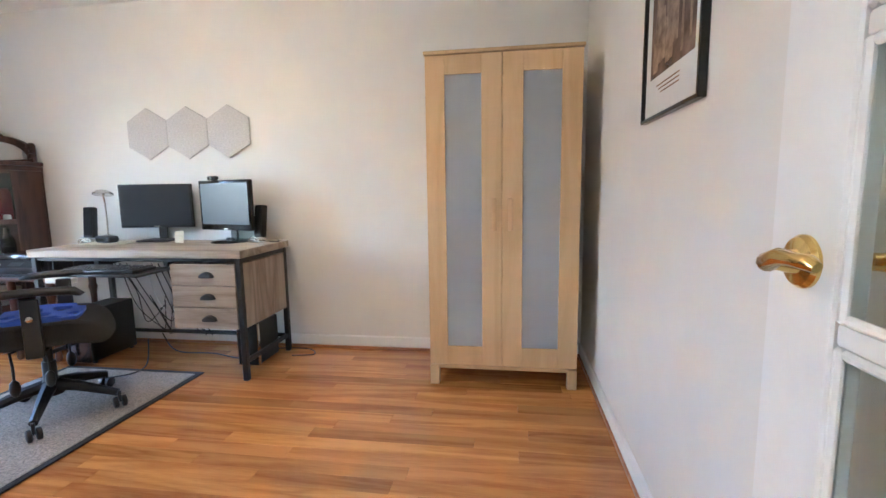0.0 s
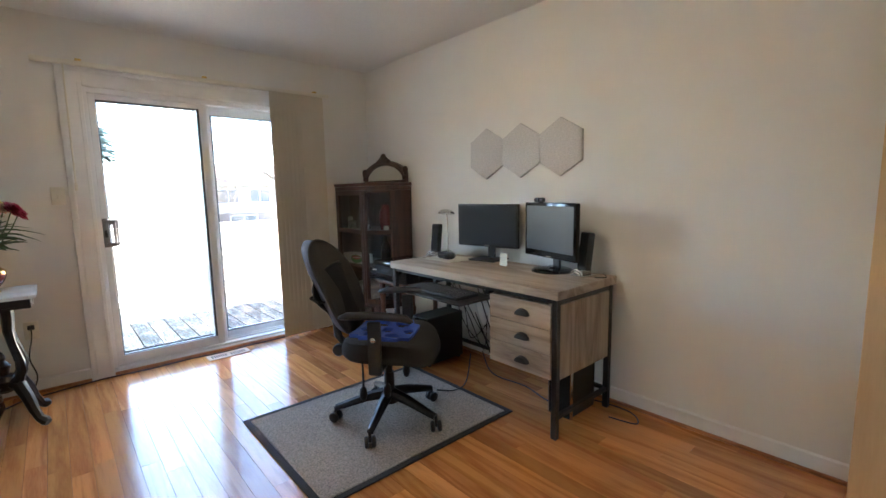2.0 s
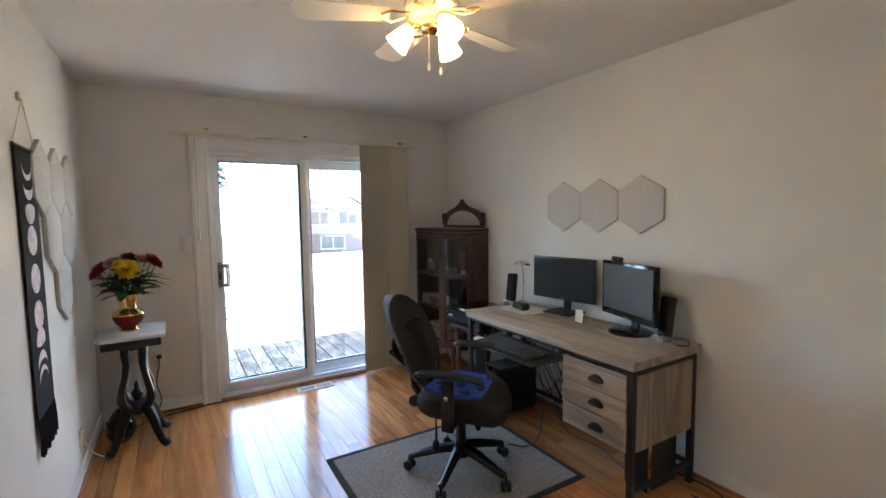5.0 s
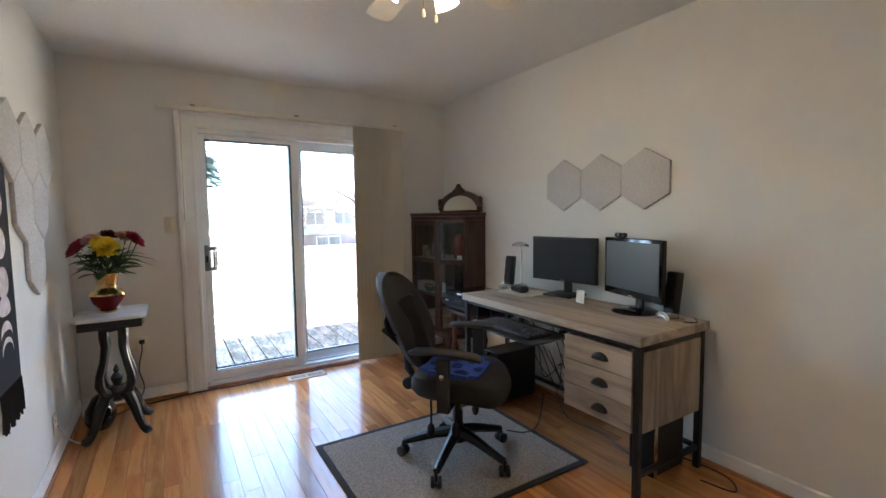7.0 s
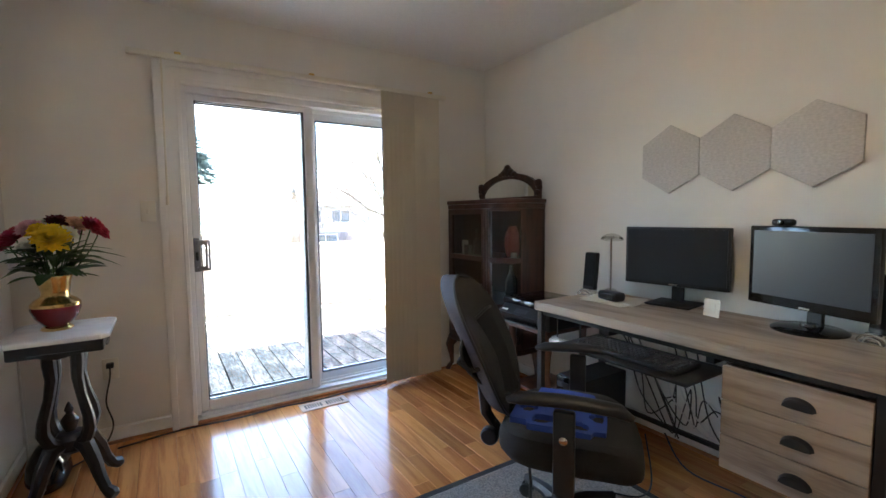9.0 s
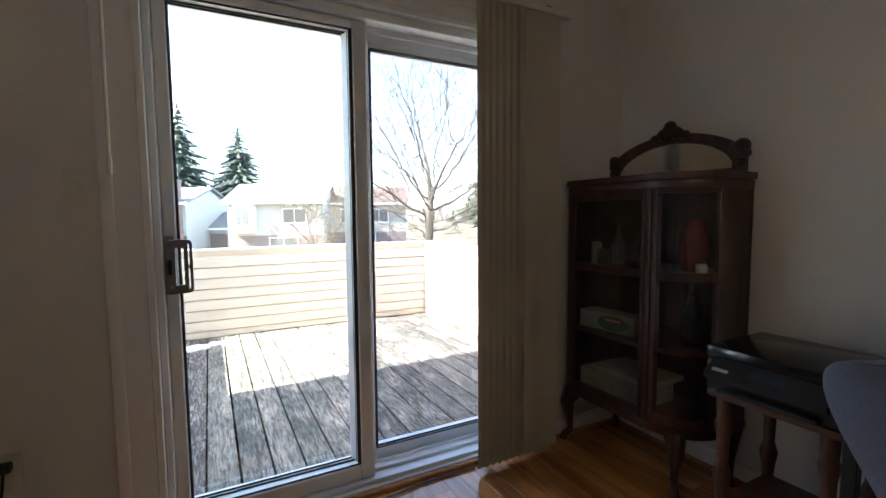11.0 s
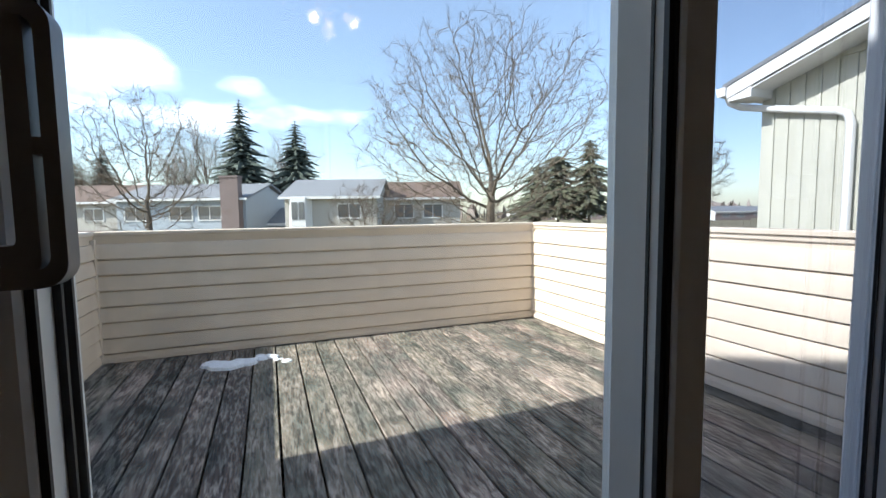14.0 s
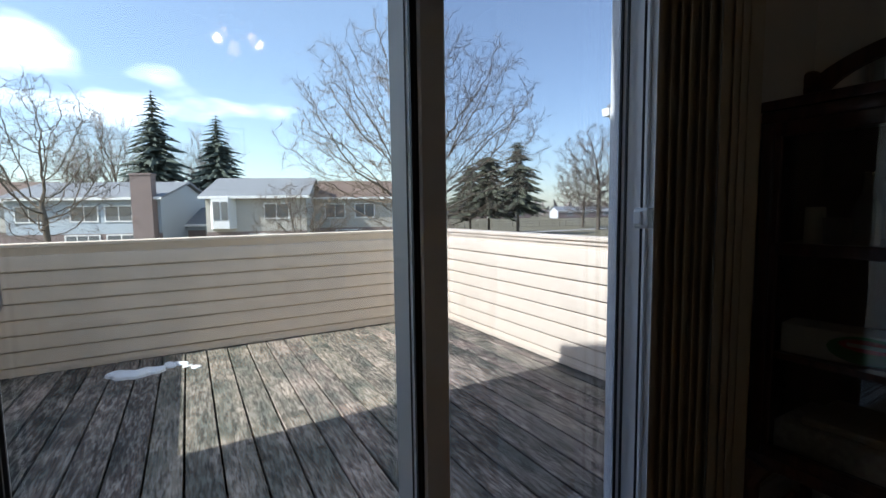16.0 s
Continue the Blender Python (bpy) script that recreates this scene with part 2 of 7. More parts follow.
        tm = n.new("ShaderNodeMixRGB")
        tm.blend_type = "MULTIPLY"
        tm.inputs["Fac"].default_value = 1.0
        l.new(pm.outputs["Color"], tm.inputs["Color1"])
        l.new(tint.outputs["Color"], tm.inputs["Color2"])
        vor = n.new("ShaderNodeTexVoronoi")
        vor.inputs["Scale"].default_value = 5.0
        l.new(ad.outputs["Vector"], vor.inputs["Vector"])
        kn = n.new("ShaderNodeValToRGB")
        kn.color_ramp.elements[0].position, kn.color_ramp.elements[1].position = 0.04, 0.10
        kn.color_ramp.elements[0].color, kn.color_ramp.elements[1].color = (0.3, 0.28, 0.26, 1), (1, 1, 1, 1)
        l.new(vor.outputs["Distance"], kn.inputs["Fac"])
        km = n.new("ShaderNodeMixRGB")
        km.blend_type = "MULTIPLY"
        km.inputs["Fac"].default_value = 1.0
        l.new(tm.outputs["Color"], km.inputs["Color1"])
        l.new(kn.outputs["Color"], km.inputs["Color2"])
        l.new(km.outputs["Color"], p.inputs["Base Color"])
    bp = n.new("ShaderNodeBump")
    bp.inputs["Strength"].default_value, bp.inputs["Distance"].default_value = bump, 0.002
    l.new(av.outputs[0], bp.inputs["Height"])
    l.new(bp.outputs["Normal"], p.inputs["Normal"])
    return m


def glass(name, tint=(0.93, 0.96, 0.95), gloss=1.0):
    m = bpy.data.materials.new(name)
    m.use_nodes = True
    n, l = m.node_tree.nodes, m.node_tree.links
    n.remove(n["Principled BSDF"])
    tr, gl, mx, fr = n.new("ShaderNodeBsdfTransparent"), n.new("ShaderNodeBsdfGlossy"), n.new("ShaderNodeMixShader"), n.new("ShaderNodeLayerWeight")
    tr.inputs["Color"].default_value = (*tint, 1)
    gl.inputs["Roughness"].default_value = 0.02
    fr.inputs["Blend"].default_value = 0.5
    pw, sc = n.new("ShaderNodeMath"), n.new("ShaderNodeMath")
    pw.operation, sc.operation = "POWER", "MULTIPLY_ADD"
    pw.inputs[1].default_value = 5.0
    sc.inputs[1].default_value, sc.inputs[2].default_value = 0.7 * gloss, 0.05 * gloss
    l.new(fr.outputs["Facing"], pw.inputs[0])
    l.new(pw.outputs[0], sc.inputs[0])
    l.new(sc.outputs[0], mx.inputs["Fac"])
    l.new(tr.outputs[0], mx.inputs[1])
    l.new(gl.outputs[0], mx.inputs[2])
    l.new(mx.outputs[0], n["Material Output"].inputs["Surface"])
    return m


def glow(name, col, strength):
    m = bpy.data.materials.new(name)
    m.use_nodes = True
    p = m.node_tree.nodes["Principled BSDF"]
    p.inputs["Base Color"].default_value = (*col, 1)
    p.inputs["Emission Color"].default_value = (*col, 1)
    p.inputs["Emission Strength"].default_value = strength
    return m


WALLPAINT = mat("wall paint", (0.745, 0.73, 0.695), 0.75, grain=0.015, scale=6, bump=0.12, bscale=260, wear=0.02)
CEILPAINT = mat("textured ceiling", (0.80, 0.79, 0.77), 0.9, grain=0.08, scale=160, bump=1.0, bscale=170)
WHITE = mat("white paint", (0.80, 0.80, 0.79), 0.4, grain=0.02, scale=20, wear=0.03, bump=0.04, bscale=90)
VINYL = mat("white vinyl", (0.78, 0.79, 0.80), 0.38, grain=0.02, scale=15, wear=0.04)
OAK = wood("varnished oak", (0.38, 0.130, 0.033), (0.60, 0.255, 0.075), "x", 0.22, 7, coat=0.6, bump=0.04, obj=0.26, hue=0.004)
OAKTRIM = wood("oak trim", (0.26, 0.10, 0.035), (0.42, 0.18, 0.07), "x", 0.35, 9)
CLEAR = glass("window glass")
TINTED = glass("window glass behind an insect screen", (0.74, 0.77, 0.80))
BLACK = mat("black plastic", (0.012, 0.012, 0.013), 0.45, grain=0.1, scale=60, bump=0.05, bscale=400, wear=0.1)
DECKWOOD = wood("weathered deck board", (0.014, 0.013, 0.012), (0.175, 0.155, 0.132), "x", 0.85, 34, bump=0.6, obj=0.55, hue=0.04, fine=0.9, worn=(0.38, 0.355, 0.315))
SIDING = mat("cream vinyl siding", (0.70, 0.60, 0.49), 0.5, grain=0.04, scale=9, wear=0.08, bump=0.1, bscale=120, stretch=(1, 1, 3))

# ---- the room ----
W, E, N, S, H = -3.94, 0.67, 2.965, 0.01, 2.41
DY0, DY1, DZ1 = 0.787, 2.31, 1.995      # opening of the patio door


def structure(name, bm, material, label, category, smooth=35):
    return solid(name, bm, material, label, category, "", "structure", smooth)


b = B()
bx(b, W - 0.22, N, -0.1, E + 0.12, N + 0.12, H + 0.1)
structure("wall_north", b, WALLPAINT, "plain off-white painted wall behind the desk", "wall")
b = B()
bx(b, E, S - 0.12, -0.1, E + 0.12, N, H + 0.1)
structure("wall_east", b, WALLPAINT, "plain off-white painted wall beside the wardrobe", "wall")
b = B()
bx(b, W - 0.22, S - 0.12, -0.1, -0.30, S, H + 0.1)
bx(b, -0.30, S - 0.12, 2.06, E, S, H + 0.1)
bx(b, 0.60, S - 0.12, -0.1, E, S, 2.06)
structure("wall_south", b, WALLPAINT, "plain off-white painted wall with a hanging banner", "wall")
b = B()
bx(b, W - 0.22, S, -0.1, W, DY0, H + 0.1)
bx(b, W - 0.22, DY1, -0.1, W, N, H + 0.1)
bx(b, W - 0.22, DY0, DZ1, W, DY1, H + 0.1)
structure("wall_west", b, WALLPAINT, "plain off-white painted wall around the patio door", "wall")
b = B()
bx(b, W, S, H, E, N, H + 0.1)
structure("ceiling", b, CEILPAINT, "white ceiling with a sprayed popcorn texture", "ceiling")
floor = thing("floor", (0, 0, 0), "glossy orange-brown oak strip floor", "floor")
floor["kind"] = "structure"
b = B()
bx(b, W - 0.05, -2.4, -0.1, E + 0.1, N, -0.014)
part("subfloor", b, OAKTRIM, floor)
# the hall behind the doorway
b = B()
bx(b, -1.6, -2.4, -0.1, -1.5, S - 0.12, H + 0.1)
bx(b, 1.5, -2.4, -0.1, 1.6, S - 0.12, H + 0.1)
bx(b, -1.6, -2.5, -0.1, 1.6, -2.4, H + 0.1)
structure("wall_hall", b, WALLPAINT, "plain off-white hall walls behind the doorway", "wall")
b = B()
bx(b, -1.5, -2.4, H, 1.5, S - 0.12, H + 0.1)
structure("ceiling_hall", b, CEILPAINT, "plain white hall ceiling", "ceiling")

# baseboards with an oak shoe moulding
def baseboard(name, axis, wall, a, c, inward):
    t = thing(name, (0, 0, 0), "low white baseboard with a reddish oak shoe strip", "baseboard")
    t["kind"] = "structure"
    for nm, z0, z1, d, mt in (("board", 0.018, 0.088, 0.012, WHITE), ("cap", 0.088, 0.094, 0.008, WHITE), ("shoe_moulding", 0.0, 0.018, 0.02, OAKTRIM)):
        b = B()
        if axis == "x":
            bx(b, a, wall, z0, c, wall + inward * d, z1, 0.003)
        else:
            bx(b, wall, a, z0, wall + inward * d, c, z1, 0.003)
        part(nm, b, mt, t)


baseboard("baseboard_north", "x", N, W, E, -1)
baseboard("baseboard_east", "y", E, S + 0.8, N - 0.02, -1)
baseboard("baseboard_south", "x", S, W, -0.38, 1)
baseboard("baseboard_west", "y", W, S + 0.02, 0.655, 1)
baseboard("baseboard_corner", "y", W, 2.45, N - 0.02, 1)

# ---- patio door ----
door = thing("door_1", (0, 0, 0), "white vinyl sliding patio door, closed, with two glazed panels", "patio door")
door["kind"] = "structure"
b = B()
for y0, y1, z0, z1 in ((0.655, 0.787, 0.0, 2.118), (2.31, 2.45, 0.0, 2.118), (0.787, 2.31, 1.995, 2.118)):
    bx(b, W, y0, z0, W + 0.014, y1, z1, 0.003)
for y0, y1, z0, z1 in ((0.655, 0.69, 0.0, 2.118), (2.415, 2.45, 0.0, 2.118), (0.69, 2.415, 2.083, 2.118)):
    bx(b, W + 0.0142, y0, z0, W + 0.024, y1, z1, 0.004, 2)
for y0, y1, z0, z1 in ((0.762, 0.787, 0.0, 2.02), (2.31, 2.335, 0.0, 2.02), (0.787, 2.31, 1.995, 2.02)):
    bx(b, W + 0.0142, y0, z0, W + 0.020, y1, z1, 0.003)
part("casing", b, WHITE, door, "white moulded wooden casing")
b = B()
bx(b, W - 0.2, 0.787, 0.05, W - 0.004, 0.81, 1.995, 0.002)
bx(b, W - 0.198, 2.226, 0.0505, W - 0.010, 2.309, 1.994, 0.002)
bx(b, W - 0.2, 0.81, 1.96, W - 0.012, 2.27, 1.995, 0.002)
bx(b, W - 0.09, 0.81, 1.935, W - 0.082, 2.27, 1.96)
bx(b, W - 0.165, 0.81, 1.93, W - 0.155, 2.27, 1.96)
bx(b, W - 0.092, 2.214, 0.08, W - 0.084, 2.226, 1.93)
bx(b, W - 0.05, 2.216, 0.08, W - 0.046, 2.226, 1.93)
part("door_frame", b, VINYL, door, "white vinyl frame with tracks")
b = B()
bx(b, W - 0.21, 0.787, 0.0, W + 0.004, 2.31, 0.03, 0.003)
bx(b, W - 0.2, 0.81, 0.03, W - 0.012, 2.27, 0.05, 0.002)
bx(b, W - 0.075, 0.81, 0.05, W - 0.069, 2.27, 0.065)
bx(b, W - 0.135, 0.81, 0.05, W - 0.129, 2.27, 0.065)
part("sill", b, VINYL, door, "white vinyl sill with rails")
SEAL = mat("dark pile seal", (0.03, 0.03, 0.034), 0.9, grain=0.3, scale=300)
b = B()
for gx in (W - 0.054, W - 0.096, W - 0.104):
    bx(b, gx - 0.002, 2.221, 0.08, gx + 0.002, 2.226, 1.93)
    bx(b, gx - 0.004, 0.81, 0.08, gx + 0.004, 0.8105, 1.93)
part("pile_seal", b, SEAL, door)
b = B()
bx(b, W + 0.004, 0.787, 0.0, W + 0.022, 2.31, 0.022, 0.005)
part("threshold", b, OAKTRIM, door, "reddish oak threshold strip")
GASKET = mat("black rubber gasket", (0.02, 0.02, 0.022), 0.6, grain=0.1)


def sash(name, x0, x1, y0, y1, z0, z1, st_l, st_r, top, bot, parent, xm, pane=CLEAR):
    b = B()
    bx(b, x0, y0, z0, x1, y0 + st_l, z1, 0.004)
    bx(b, x0, y1 - st_r, z0, x1, y1, z1, 0.004)
    bx(b, x0, y0 + st_l, z1 - top, x1, y1 - st_r, z1, 0.004)
    bx(b, x0, y0 + st_l, z0, x1, y1 - st_r, z0 + bot, 0.004)
    s = part(name, b, VINYL, parent)
    a0, a1, c0, c1 = y0 + st_l, y1 - st_r, z0 + bot, z1 - top
    b = B()
    for gx in (xm + 0.008, xm + 0.03, x1 - 0.012):
        for u0, u1, v0, v1 in ((a0, a0 + 0.006, c0, c1), (a1 - 0.006, a1, c0, c1), (a0 + 0.006, a1 - 0.006, c0, c0 + 0.006), (a0 + 0.006, a1 - 0.006, c1 - 0.006, c1)):
            bx(b, gx, u0, v0, gx + 0.005, u1, v1)
    part("gasket", b, GASKET, s)
    b = B()
    bx(b, xm - 0.002, a0, c0, xm + 0.002, a1, c1)
    g = part("pane", b, pane, s, smooth=0)
    g.visible_shadow = False
    return s


sl = sash("sliding_panel", -4.08, -3.975, 0.811, 1.545, 0.052, 1.958, 0.042, 0.058, 0.035, 0.066, door, -4.062)
fx = sash("fixed_panel", -4.152, -4.098, 1.53, 2.225, 0.051, 1.955, 0.064, 0.012, 0.055, 0.06, door, -4.12, TINTED)
b = B()
bx(b, -4.097, 1.50, 0.075, -4.081, 1.543, 1.94, 0.002)
part("interlock", b, GASKET, sl, "dark weather strip between the panels")
b = B()
prism(b, [(-4.058, 1.463), (-4.056, 1.4868), (-3.99, 1.4868), (-3.992, 1.480)], 0.119, 1.922, "z")
part("glazing_bead", b, VINYL, sl)
b = B()
for x, y0 in ((-3.989, 1.478), (-4.012, 1.4785)):
    bx(b, x - 0.004, y0 - 0.004, 0.119, x + 0.004, 1.4866, 1.922)
part("bead_seal", b, GASKET, sl)
PULL = mat("grey moulded plastic pull", (0.22, 0.22, 0.225), 0.4, grain=0.05, wear=0.05)


def rounded(y0, y1, z0, z1, r, n=6):
    """Corner points of a rounded rectangle, anticlockwise."""
    out = []
    for cy, cz, a0 in ((y1 - r, z1 - r, 0), (y0 + r, z1 - r, 90), (y0 + r, z0 + r, 180), (y1 - r, z0 + r, 270)):
        for k in range(n + 1):
            a = radians(a0 + 90 * k / n)
            out.append((cy + r * math.cos(a), cz + r * math.sin(a)))
    return out


def loop(b, outer, inner, x0, x1):
    """A flat closed loop between two outlines, with thickness."""
    n = len(outer)
    rows = [[b.verts.new((x, u, v)) for u, v in o] for x in (x0, x1) for o in (outer, inner)]
    for A, C in ((rows[0], rows[1]), (rows[2], rows[3]), (rows[0], rows[2]), (rows[1], rows[3])):
        for k in range(n):
            b.faces.new((A[k], A[(k + 1) % n], C[(k + 1) % n], C[k]))
    bmesh.ops.recalc_face_normals(b, faces=b.faces[:])


b = B()
bx(b, -3.9748, 0.814, 0.915, -3.966, 0.846, 1.117, 0.004, 2)
part("handle_plate", b, PULL, sl)
b = B()
loop(b, rounded(0.836, 0.898, 0.922, 1.105, 0.016), rounded(0.844, 0.889, 0.934, 1.093, 0.009), -3.952, -3.932)
loop(b, rounded(0.838, 0.884, 0.930, 1.097, 0.010), rounded(0.846, 0.872, 0.950, 1.077, 0.004), -3.9518, -3.9322)
bx(b, -3.9517, 0.878, 1.008, -3.9323, 0.892, 1.019)
for z in (0.924, 1.081):
    bx(b, -3.966, 0.826, z, -3.934, 0.852, z + 0.022, 0.004, 2)
part("handle", b, PULL, sl, "dark grey D-shaped pull with a slotted grip")
b = B()
bx(b, -3.966, 0.822, 0.985, -3.946, 0.838, 1.035, 0.003)
for k in range(6):
    bx(b, -3.946, 0.824, 0.989 + 0.008 * k, -3.943, 0.836, 0.993 + 0.008 * k)
part("thumb_latch", b, GASKET, sl)
b = B()
bx(b, -4.005, 2.135, 0.99, -3.958, 2.2265, 1.045, 0.008, 3)
bx(b, -3.999, 2.128, 1.0, -3.975, 2.136, 1.035, 0.003)
part("jamb_latch", b, VINYL, door, "small white plastic latch on the jamb")

# ---- outside: deck and its parapet ----
DK = 0.02
OUT = W - 0.22
deck = thing("deck", (0, 0, 0), "weathered grey wooden balcony deck with worn paint", "deck")
deck["kind"] = "structure"
b = B()
for k in range(5):
    x = OUT - 0.2 - 0.62 * k
    bx(b, x - 0.02, -0.02, DK - 0.2, x + 0.02, 3.22, DK - 0.028)
part("joists", b, DECKWOOD, deck)
# unseen sheet added under the joists, so the board gaps stay dark
b = B()
bx(b, -6.99, -0.02, DK - 0.24, OUT - 0.02, 3.22, DK - 0.21)
part("soffit", b, DECKWOOD, deck)
fence = {}
for nm, x0, y0, x1, y1 in (("west", -7.06, -0.03, -7.0, 3.23), ("north", -7.06, 3.23, OUT, 3.29), ("south", -7.06, -0.09, OUT, -0.03)):
    f = thing("parapet_" + nm, (0, 0, 0), "cream vinyl-sided balcony parapet with a flat white cap", "parapet")
    f["kind"] = "structure"
    fence[nm] = f
    b = B()
    bx(b, x0, y0, DK - 0.25, x1, y1, 0.845)
    part("core", b, SIDING, f)
    b = B()
    bx(b, x0 - 0.025, y0 - 0.025, 0.845, x1 + 0.025, y1 + 0.025, 0.872, 0.004)
    bx(b, x0 - 0.012, y0 - 0.012, 0.822, x1 + 0.012, y1 + 0.012, 0.845)
    part("cap", b, SIDING, f, "flat cream capping")

# siding courses on the parapets
LAP = 0.102
for nm, length in (("west", 3.26), ("north", 2.8), ("south", 2.8)):
    b = B()
    prism(b, [(0.001, 0.004), (0.021, 0.0), (0.024, 0.003), (0.022, 0.03), (0.018, 0.075), (0.012, LAP - 0.009), (0.001, LAP - 0.007)], 0, length, "x")
    me = mesh_of("siding_course", b, SIDING, 25)
    for k in range(8):
        z = -0.017 + LAP * k
        if nm == "west":
            piece("siding_course", me, fence[nm], (-7.0, 3.23, z), (0, 0, radians(-90)))
        elif nm == "north":
            piece("siding_course", me, fence[nm], (OUT - 0.02, 3.23, z), (0, 0, radians(180)))
        else:
            piece("siding_course", me, fence[nm], (OUT - 2.83, -0.03, z))
for nm, x, y in (("west", -6.985, 3.215), ("west", -6.985, -0.015)):
    b = B()
    bx(b, x - 0.014, y - 0.014, DK + 0.002, x + 0.014, y + 0.014, 0.822, 0.003)
    for k in range(7):
        bx(b, x + 0.0142, y - 0.008, DK + 0.05 + LAP * k, x + 0.018, y + 0.008, DK + 0.062 + LAP * k)
    part("corner_post", b, SIDING, fence[nm])
for nm, x0, y0, x1, y1 in (("west", -6.972, 0.0, -6.966, 3.2), ("north", -6.97, 3.196, OUT - 0.03, 3.202)):
    b = B()
    bx(b, x0, y0, DK + 0.004, x1, y1, DK + 0.036, 0.002)
    part("base_trim", b, SIDING, fence[nm], "pale trim strip at the foot of the siding")
# deck boards, each with its own length of wear
PITCH = 0.138
y = -0.0675
k = 0
while y < 3.22:
    b = B()
    w = min(PITCH - 0.009, 3.226 - y)
    bx(b, 0, max(0.0, -0.026 - y), -0.026, 2.85, w, 0, 0.003)
    piece("deck_board", mesh_of("deck_board", b, DECKWOOD, 30), deck, (-6.995, y, DK + random.uniform(-0.0015, 0.0015)), (0, 0, radians(random.uniform(-0.03, 0.03))))
    y += PITCH
    k += 1

# ---- ground and the neighbours, seen from the upper floor ----
GZ = -2.75
GRASS = mat("dormant lawn", (0.17, 0.145, 0.085), 0.95, grain=0.35, scale=0.9, wear=0.25, bump=0.4, bscale=9)
ROOFG = mat("grey shingle", (0.19, 0.20, 0.215), 0.9, grain=0.25, scale=6, wear=0.1, bump=0.5, bscale=14)
ROOFB = mat("brown shingle", (0.15, 0.105, 0.085), 0.9, grain=0.25, scale=6, wear=0.1, bump=0.5, bscale=14)
PALEBLUE = mat("pale blue clapboard", (0.38, 0.43, 0.48), 0.6, grain=0.08, scale=2, stretch=(1, 1, 6), wear=0.06)
BEIGE = mat("beige clapboard", (0.42, 0.40, 0.36), 0.6, grain=0.08, scale=2, stretch=(1, 1, 6), wear=0.06)
GREENSIDE = mat("pale green board siding", (0.50, 0.49, 0.41), 0.6, grain=0.05, scale=7, stretch=(2, 2, 0.4), wear=0.06)
BRICK = mat("brown brick", (0.20, 0.155, 0.145), 0.85, grain=0.35, scale=9, wear=0.12, bump=0.6, bscale=12)
FARTRIM = mat("white trim paint", (0.75, 0.75, 0.74), 0.5, grain=0.03)
FARGLASS = mat("dark window glass", (0.13, 0.14, 0.15), 0.08, grain=0.1, spec=0.8)
BARK = mat("grey-brown bark", (0.13, 0.105, 0.08), 0.9, grain=0.35, scale=8, bump=0.6, bscale=20, stretch=(3, 3, 0.6))
TWIG = mat("bare brown twigs", (0.15, 0.115, 0.085), 0.9, grain=0.3, scale=3)
PALETWIG = mat("pale birch twigs", (0.30, 0.25, 0.22), 0.9, grain=0.3, scale=3)
NEEDLE = mat("dark spruce needles", (0.06, 0.078, 0.064), 0.9, grain=0.5, scale=1.5, wear=0.3)
PINE = mat("olive pine needles", (0.075, 0.08, 0.05), 0.9, grain=0.5, scale=1.5, wear=0.3)
PATHM = mat("pale concrete path", (0.42, 0.40, 0.37), 0.9, grain=0.1, scale=3)

b = B()
bx(b, -900, -900, GZ - 1, 900, 900, GZ)
structure("ground", b, GRASS, "brownish early-spring lawn reaching to the horizon", "ground")
b = B()
bx(b, -62, 6, GZ, -59.5, 140, GZ + 0.02)
structure("pavement", b, PATHM, "pale concrete path across the park", "path")

# the house next door on the south side, whose eave shades the deck
b = B()
prism(b, [(-5.5, 2.80), (-5.5, 2.92), (1.2, 4.75), (1.2, 4.63)], -6.0, -0.12, "y")
prism(b, [(OUT, 2.52), (OUT, 2.62), (1.2, 4.0), (1.2, 3.9)], -0.118, N + 0.2, "y")
structure("roof", b, ROOFG, "low-pitched grey shingle roof with a wide eave", "roof")
b = B()
bx(b, -5.2, -6.0, GZ, -1.7, -0.14, 2.86)
structure("wall_next_house", b, GREENSIDE, "pale board-sided wall of the house next door", "wall")
b = B()
bx(b, OUT - 0.012, S, GZ, OUT, DY0 - 0.06, 2.5)
bx(b, OUT - 0.012, DY1 + 0.06, GZ, OUT, N + 0.2, 2.5)
bx(b, OUT - 0.012, DY0 - 0.06, DZ1 + 0.06, OUT, DY1 + 0.06, 2.5)
bx(b, OUT - 0.012, DY0 - 0.06, GZ, OUT, DY1 + 0.06, -0.02)
structure("wall_outside", b, GREENSIDE, "pale board siding on the outer wall", "wall")


